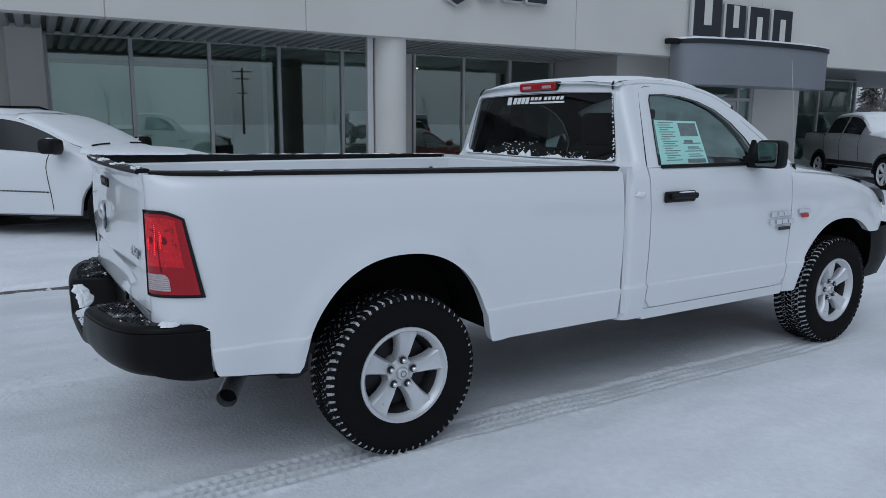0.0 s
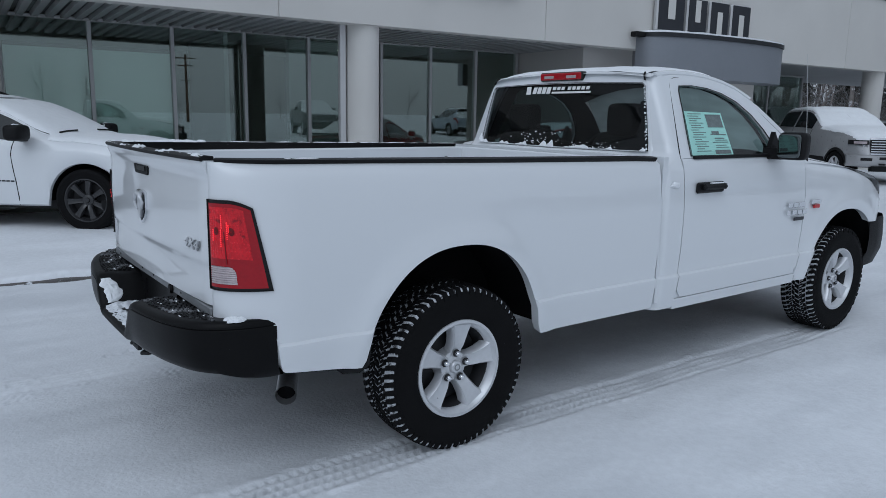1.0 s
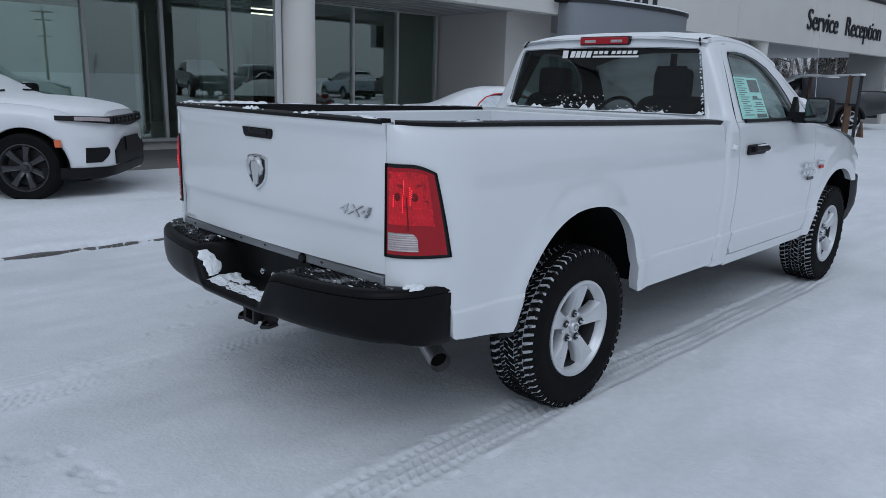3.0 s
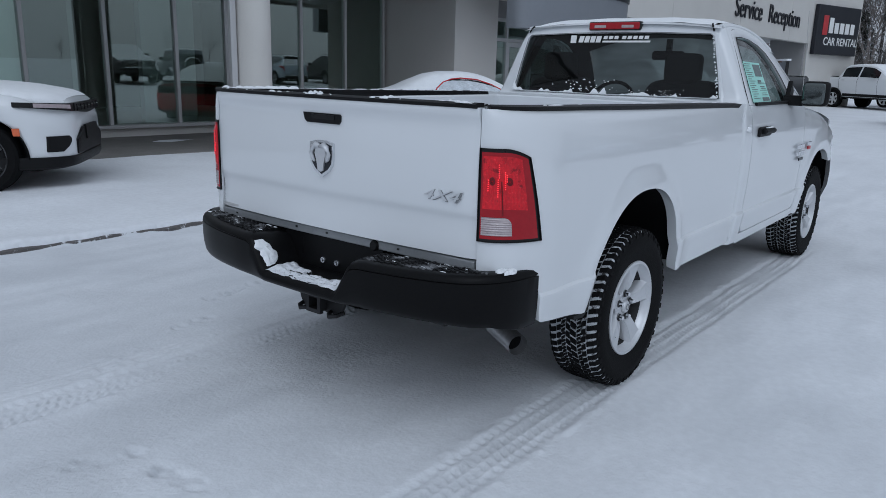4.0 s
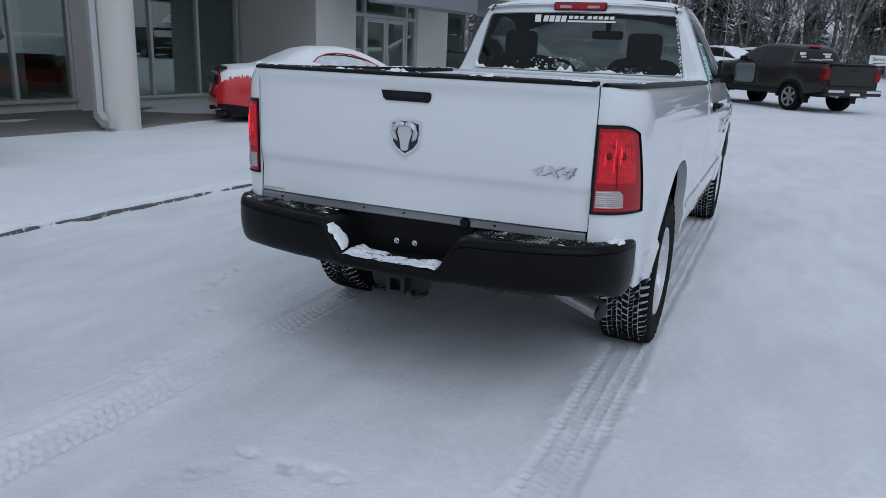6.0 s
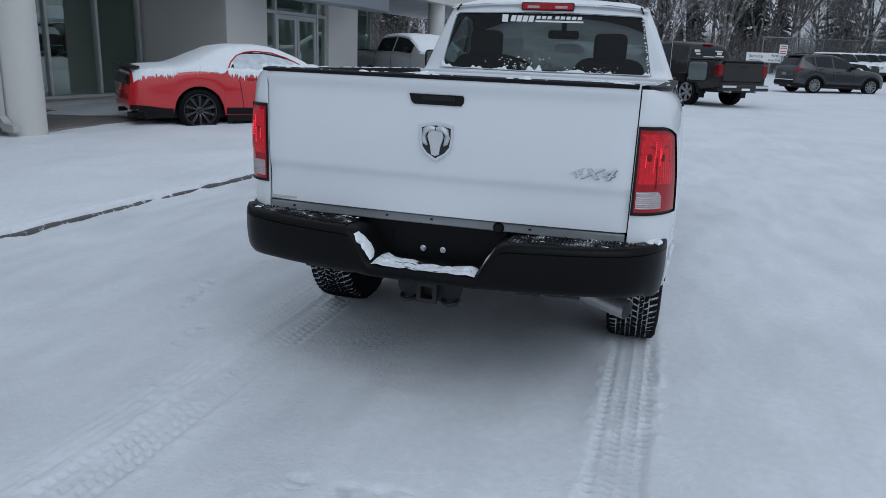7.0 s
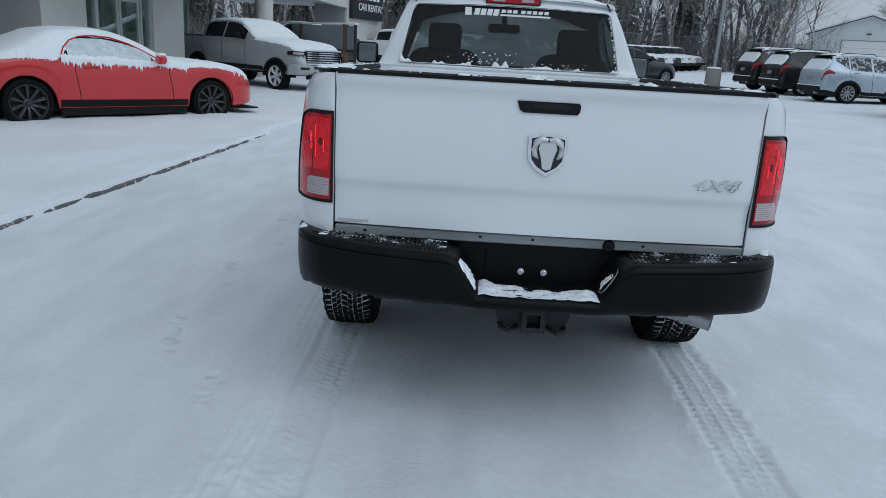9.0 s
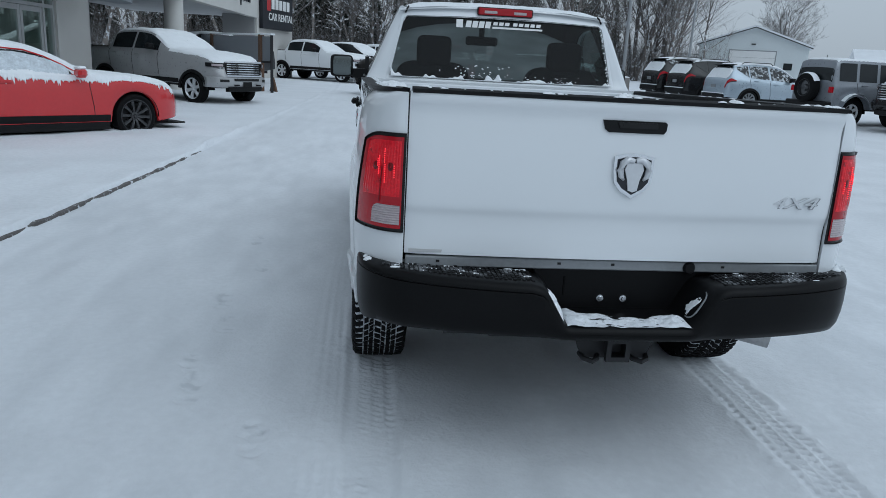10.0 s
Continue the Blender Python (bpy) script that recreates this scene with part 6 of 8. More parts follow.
WHEEL_Y = 0.832
for cx in (0.0, WHEELBASE):
    wheel(truck, pose(cx + 0.018, -WHEEL_Y, HUB_Z, 0, -14 if cx else 6, 0), TYRE_R, 0.222, 0.255, 62, 5, ALLOY, "chunky all-terrain tyre with snow in the tread")
    wheel(truck, pose(cx + 0.018, WHEEL_Y, HUB_Z, 0, 25, 180), TYRE_R, 0.222, 0.255, 62, 5, ALLOY, "chunky all-terrain tyre with snow in the tread")


# ---- snow caught on the pickup ----
rnd = random.Random(9)


def ledge(u, w):
    """Soft snow lying in the bumper's middle step, deeper at both ends."""
    y = -0.222 + 0.444 * u
    deep = 0.007 + 0.026 * max(0, abs(y) - 0.13) / 0.10 + 0.012 * noise.noise((y * 16, w * 5, 1.0)) + 0.006 * noise.noise((y * 50, w * 14, 3.0))
    deep *= min(1, max(0.05, (0.224 - abs(y)) / 0.035)) ** 0.6
    out = -1.256 + 0.014 * noise.noise((y * 22, 0.0, 4.0)) + (0.105 + 0.06 * max(0, y) / 0.22 + 0.035 * noise.noise((y * 9, 2.0, 1.0))) * w
    return (out, y, 0.601 + deep * math.sin(math.pi * min(1, 0.04 + w * 0.9)) ** 0.7)


part("ledge_snow", Geo().grid(ledge, 90, 24), CRUSTED_SNOW, bumper, "snow lying on the bumper ledge")


def slope(side, q0, q1, x0, x1, thick):
    """A ragged patch of snow stuck to the inner slope of a bumper tower."""
    def fn(u, w):
        q = q0 + (q1 - q0) * u
        mid = (x0 + x1) / 2 + 0.012 * math.sin(5 * u)
        wide = (x1 - x0) / 2 * (0.55 + 0.45 * math.sin(math.pi * min(1, 0.12 + 0.8 * u)) + 0.25 * noise.noise((u * 6, side, 2.0)))
        fat = thick * math.sin(math.pi * min(1, max(0, 0.02 + 0.96 * u))) ** 0.4 * max(0.0, 1 - (2 * w - 1) ** 4) * (1 + 0.4 * noise.noise((u * 9, w * 7, side)))
        y, z = side * (0.235 + 0.064 * q), 0.612 + 0.108 * q
        return (mid + wide * (2 * w - 1), y - side * (fat * 0.9 + 0.001), z + fat * 0.4)
    return Geo().grid(fn, 28, 12)


part("slope_snow", slope(1, 0.0, 1.02, -1.252, -1.165, 0.016), SNOW_CLUMP, bumper, "snow stuck on the bumper's inner slope")
part("slope_snow", slope(-1, 0.05, 0.75, -1.20, -1.145, 0.012), SNOW_CLUMP, bumper, "snow stuck on the bumper's inner slope")
g = Geo()
for sign in (-1, 1):
    for k in range(22):
        y = sign * rnd.uniform(0.35, 0.86)
        x = -1.075 - rnd.random() ** 1.3 * 0.10 * (1 if abs(y) < 0.75 else 0.5)
        snow_blob(g, x, y, bump_top(y) + 0.002, rnd.uniform(0.003, 0.008), rnd.uniform(0.006, 0.022), rnd.uniform(0.002, 0.005), 7, 2, rnd=rnd)
tagged(part("pad_snow", g, SNOW_CLUMP, bumper, "patchy snow on the step pads"), kind="stuff")
g = Geo()
for k in range(9):
    snow_blob(g, -1.045 + 0.085 * rnd.random(), -0.872 - 0.045 * rnd.random(), 0.760, rnd.uniform(0.018, 0.034), rnd.uniform(0.012, 0.022), rnd.uniform(0.010, 0.022), 10, 3, rnd=rnd)
part("corner_snow", g, SNOW_CLUMP, bumper, "small heap of snow on the bumper corner")
g = Geo()
for k in range(4):
    snow_blob(g, -1.03 + 0.05 * rnd.random(), 0.89 + 0.03 * rnd.random(), 0.760, rnd.uniform(0.012, 0.024), rnd.uniform(0.008, 0.014), rnd.uniform(0.006, 0.012), 10, 3, rnd=rnd)
part("corner_snow", g, SNOW_CLUMP, bumper, "small heap of snow on the bumper corner")
g = Geo()
for k in range(46):
    y = rnd.uniform(-0.77, 0.77)
    h = rnd.random() ** 4
    snow_blob(g, gate_x(y, 1.345) + 0.002 + 0.03 * rnd.random() ** 2, y, 1.369, 0.004 + 0.010 * h, 0.006 + 0.022 * h, 0.003 + 0.006 * h, 7, 2, rnd=rnd)
for y, h in ((0.06, 0.016), (-0.36, 0.012), (-0.66, 0.008)):
    for j in range(4):
        snow_blob(g, gate_x(y, 1.345) + 0.01 + 0.01 * j, y + rnd.uniform(-0.03, 0.03), 1.37, 0.012, 0.016, h * rnd.uniform(0.5, 1.1), 8, 3, rnd=rnd)
tagged(part("cap_snow", g, SNOW_CLUMP, gate, "crumbs of snow on the tailgate cap"), kind="stuff")
g = Geo()
for k in range(70):
    sign = -1 if k % 6 == 0 else 1
    x = rnd.uniform(-0.8, 1.33)
    snow_blob(g, x, sign * rnd.uniform(0.862, 0.885), bed_hi(x) + 0.013, rnd.uniform(0.02, 0.07), 0.006, rnd.uniform(0.002, 0.006), 9, 2, rnd=rnd)
for k in range(26):
    x = -0.97 + 0.45 * rnd.random() ** 1.6
    snow_blob(g, x, rnd.uniform(0.80, 0.855), bed_hi(x) + 0.014, rnd.uniform(0.02, 0.05), rnd.uniform(0.012, 0.03), rnd.uniform(0.006, 0.016), 9, 3, rnd=rnd)
tagged(part("rail_snow", g, SNOW_CLUMP, truck, "thin snow on the bed rails"), kind="stuff")


def sill_heap(u, w):
    """A low ragged crust of snow along the foot of the back window."""
    y = -0.76 + 1.52 * u
    n = noise.noise((y * 7, 0.3, 0.0)) + 0.7 * noise.noise((y * 24, 0.9, 0.0))
    h = 0.004 + 0.085 * max(0, n - 0.02) ** 1.1 * (1 if y > -0.1 else 0.7)
    z = 1.345 + 0.006 * abs(y) + h * w
    return (cab_rear_x(z) + 0.010 - 0.016 * math.sin(math.pi * min(1, 0.15 + w * 0.85)) - 0.01 * (1 - w), y, z)


g = Geo().grid(sill_heap, 240, 6)
for k in range(46):
    y = 0.16 + rnd.gauss(0, 0.11)
    z = 1.36 + 0.085 * rnd.random() ** 2
    snow_blob(g, cab_rear_x(z) + 0.006, y, z, 0.004, rnd.uniform(0.002, 0.009), rnd.uniform(0.002, 0.009), 7, 2, rnd=rnd)
for k in range(34):
    z = 1.36 + 0.36 * rnd.random()
    snow_blob(g, cab_rear_x(z) + 0.012, -0.755 + 0.225 * (z - 1.352) + rnd.uniform(-0.004, 0.007), z, 0.004, rnd.uniform(0.003, 0.007), rnd.uniform(0.004, 0.012), 7, 2, rnd=rnd)
for k in range(40):
    y, z = -0.30 + rnd.gauss(0, 0.16), 1.352 + 0.05 * rnd.random() ** 2
    snow_blob(g, cab_rear_x(z) + 0.006, y, z, 0.004, rnd.uniform(0.002, 0.008), rnd.uniform(0.002, 0.006), 7, 2, rnd=rnd)
tagged(part("window_snow", g, SNOW_CLUMP, truck, "snow crusted along the foot of the back window"), kind="stuff")
g = Geo()
g.grid(lambda u, w: (-1.03 + 2.38 * u, (2 * w - 1) * 0.79, 0.832 + 0.035 * noise.noise((u * 6, w * 5, 3)) + 0.03 + (0.225 if abs(2 * w - 1) > 0.65 and 0.16 < u < 0.70 else 0)), 60, 40)
part("bed_snow", g, SNOW, truck, "thin snow on the bed floor")
g = Geo()
g.box(1.80, 1.92, -1.006, -0.985, 1.171, 1.179, 0.004)
part("handle_snow", g, SNOW_CLUMP, truck)


# ---- parked cars: lofted bodies with real wheel arches, panes, lamps and snow ----
class CarShape:
    """Outline tables of a car along x (rear axle at 0): top line, belt line, half width; and its running gear."""

    def __init__(self, top, belt, half, wb, R, sill, arch, tumble=0.36, smooth=True):
        self.top, self.belt, self.half, self.wb, self.R, self.sill, self.arch, self.tumble = top, belt, half, wb, R, sill, arch, tumble
        self.x0, self.x1 = top[0][0], top[-1][0]
        self.ease = smooth_table if smooth else lerp_table

    def lo(self, x):
        z = self.sill + 0.10 * max(0, (-0.55 - x) / 0.5) + 0.04 * max(0, (x - self.wb - 0.5) / 0.4)
        for cx in (0.0, self.wb):
            d = (x - cx) / self.arch
            if abs(d) < 1:
                z = max(z, self.R * 0.9 + (self.arch - 0.02 + 0.1 * self.R) * math.sqrt(1 - d * d))
        return z

    def section(self, x):
        """Half cross-section from sill to roof centre as 14 (y, z) points."""
        w, zb, tz = self.ease(self.half, x), self.lo(x), self.ease(self.top, x)
        bz = min(self.ease(self.belt, x), tz - 0.015)
        zb = min(zb, bz - 0.04)
        gh = max(0.0, tz - bz)
        wr = max(0.4 * w, 0.95 * w - 0.02 - self.tumble * gh)
        h = bz - zb
        p = [(w * 0.93, zb), (w * 0.972, zb + 0.03 * min(1, h)), (w * 0.992, zb + 0.25 * h), (w, zb + 0.5 * h), (w * 0.997, zb + 0.75 * h), (w * 0.982, bz - 0.12 * h), (w * 0.955, bz)]
        m = min(1, max(0, (gh - 0.10) / 0.18))
        m = m * m * (3 - 2 * m)
        ya, yb = 0.955 * w, wr
        A = [(ya + (yb - ya) * 0.35, bz + 0.35 * (gh - 0.06)), (ya + (yb - ya) * 0.7, bz + 0.7 * (gh - 0.06)), (yb, tz - 0.075), (yb - 0.045, tz - 0.03), (yb * 0.75, tz - 0.008), (yb * 0.4, tz), (0, tz + 0.004)]
        B = [(w * 0.93, bz + 0.34 * gh), (w * 0.89, bz + 0.55 * gh), (w * 0.82, bz + 0.72 * gh), (w * 0.7, bz + 0.84 * gh), (w * 0.5, bz + 0.93 * gh), (w * 0.25, bz + 0.985 * gh), (0, tz)]
        return p + [(a[0] * m + b[0] * (1 - m), a[1] * m + b[1] * (1 - m)) for a, b in zip(A, B)]

    def at(self, x, q, sign, off=0.0):
        s = self.section(x)
        i = min(int(q), 12)
        f = q - i
        (y0, z0), (y1, z1) = s[i], s[i + 1]
        y, z = y0 + (y1 - y0) * f, z0 + (z1 - z0) * f
        ny, nz = z1 - z0, y0 - y1
        n = max(1e-6, math.hypot(ny, nz))
        return (x, sign * (y + off * ny / n), z + off * nz / n)

    def body(self):
        xs = [self.x0]
        while xs[-1] < self.x1 - 1e-6:
            x = xs[-1]
            near = min(abs(x - 0.0), abs(x - self.wb))
            end = min(x - self.x0, self.x1 - x)
            xs.append(min(self.x1, x + (0.03 if near < self.arch + 0.06 or end < 0.2 else 0.07)))
        rows = []
        for x in xs:
            s = self.section(x)
            rows.append([(x, -y, z) for y, z in s] + [(x, y, z) for y, z in reversed(s[:-1])])
        g = Geo().skin(rows)
        g.add(rows[0], [tuple(range(len(rows[0])))])
        g.add(rows[-1], [tuple(reversed(range(len(rows[-1]))))])
        return g

    def patch(self, xa, xb, q0, q1, sign, off, n=10, m=6):
        """A piece of the skin between two x and two cross-section steps, lifted off by a little; q0 and q1 may be functions of x."""
        f0, f1 = (q0 if callable(q0) else lambda x: q0), (q1 if callable(q1) else lambda x: q1)
        return Geo().grid(lambda u, w: self.at(xa + (xb - xa) * u, f0(xa + (xb - xa) * u) + (f1(xa + (xb - xa) * u) - f0(xa + (xb - xa) * u)) * w, sign, off), n, m)

    def across(self, xa, xb, q, off, n=10, m=8):
        """A piece over the top from side to side, starting at cross-section step q."""
        def fn(u, w):
            x = xa + (xb - xa) * u
            s = 2 * w - 1
            return self.at(x, q + (13 - q) * (1 - abs(s)), -1 if s < 0 else 1, off)
        return Geo().grid(fn, n, m)


def make_car(name, label, m, shape, paint, panes, screen, back, rim=ALLOY, spokes=5, rim_r=0.25, tyre_w=0.24, group="parked cars", doors=(), detail=True, category="car", trim=BLACK_PLASTIC, mirror_x=None, clad=True, pane_low=None, pane=None, mirror_w=0.24):
    """The common parts of a car. panes: (x0, x1) of each side pane; screen, back: (x0, x1) of windscreen and back window."""
    car = thing(name, label, category, group, m)
    part("body", shape.body(), paint, car, angle=40)
    w = max(v for _, v in shape.half)
    part("underbody", Geo().box(shape.x0 + 0.25, shape.x1 - 0.25, -w + 0.26, w - 0.26, shape.sill - 0.05, shape.sill + 0.35), DARK_STEEL, car)
    for sign in (-1, 1):
        for a, b in panes:
            part("side_pane", shape.patch(a, b, pane_low or 6.28, 8.75, sign, 0.006, 12, 5), pane or DARK_GLASS, car)
        for x in doors:
            part("shut_line", Geo().tube([shape.at(x + 0.03 * math.sin(q), q, sign, 0.002) for q in (0.6, 1.5, 2.5, 3.5, 4.5, 5.5, 6.2)], 0.006, 5), BLACK_GLOSS, car)
        if clad:
            part("sill_trim", shape.patch(shape.arch + 0.03, shape.wb - shape.arch - 0.03, 0.0, 1.75, sign, 0.008, 8, 3), trim, car)
        for x in (doors[:-1] if len(doors) > 1 else ()):
            p = shape.at(x + 0.12, 5.0, sign, 0.02)
            part("door_handle", Geo().box(p[0], p[0] + 0.2, p[1] - 0.014, p[1] + 0.014, p[2] - 0.016, p[2] + 0.016, 0.008), paint, car)
        if mirror_x is not None:
            p = shape.at(mirror_x, 6.4, sign, 0.0)
            mir = part("door_mirror", Geo().pillow(p[0] - 0.07, p[0] + 0.42 * mirror_w, *sorted((p[1] + sign * 0.04, p[1] + sign * mirror_w)), p[2] + 0.01, p[2] + 0.06 + 0.42 * mirror_w, 0.5), trim, car)
            part("mirror_arm", Geo().box(p[0] - 0.02, p[0] + 0.05, *sorted((p[1] - sign * 0.03, p[1] + sign * 0.08)), p[2] + 0.0, p[2] + 0.05, 0.01), trim, mir)
        for cx in (0.0, shape.wb):
            rows = []
            for k in range(15):
                a = math.pi * k / 14
                r = shape.arch + 0.012
                rows.append([(cx + r * math.cos(a), sign * y, shape.R * 0.95 + r * math.sin(a)) for y in (w - 0.36, w - 0.03)])
            g = Geo().skin(rows)
            g.add([r[0] for r in rows], [tuple(range(15))])
            part("wheel_well", g, WELL_BLACK, car)
            if clad and shape.sill > 0.27:
                ring = []
                for k in range(19):
                    a = math.pi * (0.02 + 0.96 * k / 18)
                    ring.append([(cx + (shape.arch + d) * math.cos(a), sign * (shape.ease(shape.half, min(shape.x1 - 0.1, max(shape.x0 + 0.1, cx + shape.arch * math.cos(a)))) * 0.985 + o), shape.R * 0.9 + (shape.arch + d) * math.sin(a)) for d, o in ((-0.03, -0.02), (-0.025, 0.018), (0.045, 0.016), (0.055, -0.01))])
                part("arch_trim", Geo().skin(ring), trim, car)
            wheel(car, pose(cx, sign * (w - 0.13), shape.R, 0, 20 * cx, 180 if sign > 0 else 0), shape.R, rim_r, tyre_w, 40, spokes, rim, "", False)
    part("windscreen", shape.across(*screen, 9.2, 0.008), DARK_GLASS, car)
    part("back_window", shape.across(*back, 9.4, 0.008), DARK_GLASS, car)
    return car


def snow_sheet(shape, xa, xb, edge, thick, seed, step=0.03):
    """Snow lying over the top between two x, down to a ragged edge(x, side) given as a cross-section step."""
    rnd = random.Random(seed)
    g = Geo()
    n = max(4, int((xb - xa) / step))
    for sign in (-1, 1):
        rows = []
        for i in range(n + 1):
            x = xa + (xb - xa) * i / n
            q0 = edge(x, rnd)
            f = min(1, i / (0.06 * n + 1), (n - i) / (0.06 * n + 1))
            row = [shape.at(x, q0, sign, 0.003)]
            for k in range(9):
                q = q0 + 0.12 + (13 - q0 - 0.12) * k / 8
                t = thick * (0.25 + 0.75 * f) * (0.8 + 0.5 * noise.noise((x * 3, q, seed)))
                row.append(shape.at(x, min(13, q), sign, t * min(1, 0.35 + k / 3)))
            rows.append(row)
        g.skin(rows)
    return g


def nose_band(nose, y0, y1, prof, z_at=None):
    """A band wrapped round a car's nose between two half widths; nose lists (x, y), prof lists (outward, z); z_at shifts z with y."""
    table = [(y, x) for x, y in nose]
    ys = [y0 + (y1 - y0) * k / 28 for k in range(29)]
    return Geo().skin([[(lerp_table(table, abs(y)) + o, y * (1 + 0.3 * o), z + (z_at(abs(y), i) if z_at else 0)) for i, (o, z) in enumerate(prof)] for y in ys], closed=True, caps=True)


# long-roofed white estate car by the showroom
jeep_shape = CarShape([(-1.08, 0.90), (-1.05, 1.12), (-0.98, 1.36), (-0.86, 1.58), (-0.5, 1.64), (0.3, 1.67), (0.95, 1.665), (1.5, 1.62), (1.92, 1.49), (2.58, 1.18), (2.85, 1.155), (3.3, 1.11), (3.6, 1.06), (3.74, 1.01), (3.80, 0.95), (3.83, 0.80)],
                      [(-1.08, 0.86), (-0.6, 1.13), (0.6, 1.12), (1.6, 1.09), (2.4, 1.05), (3.2, 1.0), (3.83, 0.75)],
                      [(-1.08, 0.72), (-0.95, 0.86), (-0.6, 0.94), (0.0, 0.975), (2.9, 0.975), (3.3, 0.95), (3.6, 0.86), (3.78, 0.70), (3.83, 0.58)], 2.964, 0.385, 0.30, 0.465)
H = -38.0
jeep_m = pose(-2.03, 8.88, 0.05, 0, 0, H)
jeep = make_car("sport_utility", "white long-roofed utility car frosted with snow by the showroom", jeep_m, jeep_shape, WHITE_PAINT, ((-0.72, -0.02), (0.04, 0.82), (0.90, 2.2)), (1.58, 2.56), (-1.0, -0.88), RIM_BLACK, 7, 0.26, 0.25, doors=(-0.02, 0.86, 2.1), mirror_x=2.22, mirror_w=0.34, clad=False)
part("snow_cover", snow_sheet(jeep_shape, 1.54, 3.74, lambda x, r: 9.0 if x < 2.5 else 7.3 + 0.3 * r.random(), 0.022, 3), SNOW_CLUMP, jeep, "smooth snow on windscreen and hood")
part("snow_cover", snow_sheet(jeep_shape, -0.9, 1.48, lambda x, r: 9.6 + 0.4 * r.random(), 0.02, 4), SNOW_CLUMP, jeep, "snow on the roof")
for sign in (-1, 1):
    part("roof_rail", Geo().tube([(x, sign * 0.60, jeep_shape.ease(jeep_shape.top, x) + h) for x, h in ((-0.6, 0.01), (-0.45, 0.05), (0.3, 0.055), (0.95, 0.05), (1.1, 0.01))], 0.016, 8), BLACK_PLASTIC, jeep)
    for k in range(13):
        p = jeep_shape.at(1.38 + 0.056 * k, 2.55, sign, 0.002)
        part("name_bar", Geo().box(p[0], p[0] + 0.042, p[1] - 0.005, p[1] + 0.005, p[2], p[2] + 0.018), SIGN_BLACK, jeep, "plain dark badge bar")
JEEP_NOSE = [(3.850, 0.0), (3.847, 0.35), (3.842, 0.52), (3.828, 0.62), (3.790, 0.71), (3.71, 0.79), (3.61, 0.865), (3.46, 0.925), (3.31, 0.958), (3.0, 0.985)]
band = part("grille", nose_band(JEEP_NOSE, -0.55, 0.55, [(-0.08, 0.85), (0.004, 0.85), (0.010, 0.90), (0.002, 0.955), (-0.08, 0.955)], lambda y, i: (-0.02 * math.cos(y * 5) if i < 2 else 0)), BLACK_GLOSS, jeep, "black slotted grille")
for k in range(7):
    y = -0.45 + 0.15 * k
    part("slot_frame", nose_band(JEEP_NOSE, y - 0.045, y + 0.045, [(0.0, 0.868), (0.016, 0.872), (0.018, 0.90), (0.012, 0.94), (0.0, 0.94)]), BLACK_PLASTIC, band)
    part("slot_glint", nose_band(JEEP_NOSE, y - 0.03, y + 0.03, [(0.012, 0.908), (0.020, 0.910), (0.018, 0.918), (0.012, 0.920)]), CHROME, band)
for sign in (-1, 1):
    a, b = sorted((sign * 0.555, sign * 0.945))
    lamp = part("head_lamp", nose_band(JEEP_NOSE, a, b, [(-0.05, 0.868), (-0.004, 0.868), (-0.006, 0.955), (-0.05, 0.955)], lambda y, i: 0.05 * max(0, (y - 0.55) / 0.39) ** 1.5 * (1 if i < 2 else 0.35)), BLACK_GLOSS, jeep, "slim dark head lamp")
    a, b = sorted((sign * 0.64, sign * 0.90))
    part("lamp_glass", nose_band(JEEP_NOSE, a, b, [(-0.02, 0.895), (0.002, 0.895), (0.0, 0.938), (-0.02, 0.938)], lambda y, i: 0.025 * max(0, (y - 0.6) / 0.3)), CLEAR_LENS, lamp)
    a, b = sorted((sign * 0.67, sign * 0.86))
    part("fog_opening", nose_band(JEEP_NOSE, a, b, [(-0.03, 0.44), (0.006, 0.44), (0.006, 0.61), (-0.03, 0.61)], lambda y, i: (0.14 * max(0, 0.76 - y) / 0.12 if i in (0, 1) else -0.06 * max(0, 0.70 - y) / 0.06)), BLACK_PLASTIC, jeep, "dark fog lamp opening")
    a, b = sorted((sign * 0.946, sign * 0.958))
    part("side_marker", nose_band(JEEP_NOSE, a, b, [(0.0, 0.62), (0.012, 0.62), (0.008, 0.70), (-0.01, 0.70)]), AMBER, jeep, "orange side marker")
part("lower_grille", nose_band(JEEP_NOSE, -0.56, 0.56, [(-0.06, 0.40), (0.012, 0.40), (0.020, 0.55), (0.014, 0.68), (-0.06, 0.68)], lambda y, i: (0.12 * max(0, (y - 0.3) / 0.26) * (-1 if i in (3, 4) else 0))), BLACK_PLASTIC, jeep, "dark lower grille")
part("lower_apron", nose_band(JEEP_NOSE, -0.965, 0.965, [(-0.12, 0.24), (-0.02, 0.27), (0.006, 0.32), (0.006, 0.385), (-0.08, 0.385)]), BLACK_PLASTIC, jeep, "dark lower apron")
for sign in (-1, 1):
    p = jeep_shape.at(2.22, 6.4, sign, 0.0)
    g = Geo()
    snow_blob(g, p[0] + 0.02, p[1] + sign * 0.18, p[2] + 0.155, 0.09, 0.14, 0.06, 11, 4, random.Random(9))
    part("mirror_snow", g, SNOW_CLUMP, jeep, "snow on the mirror")
    part("wiper", Geo().tube([jeep_shape.at(2.54, q, sign, 0.028) for q in (10.2, 10.8, 11.4, 12.0)], 0.012, 6), BLACK_PLASTIC, jeep, "black wiper under snow")
part("number_plate_holder", nose_band(JEEP_NOSE, -0.26, 0.26, [(0.0, 0.54), (0.035, 0.54), (0.03, 0.70), (0.0, 0.70)]), BLACK_PLASTIC, jeep)

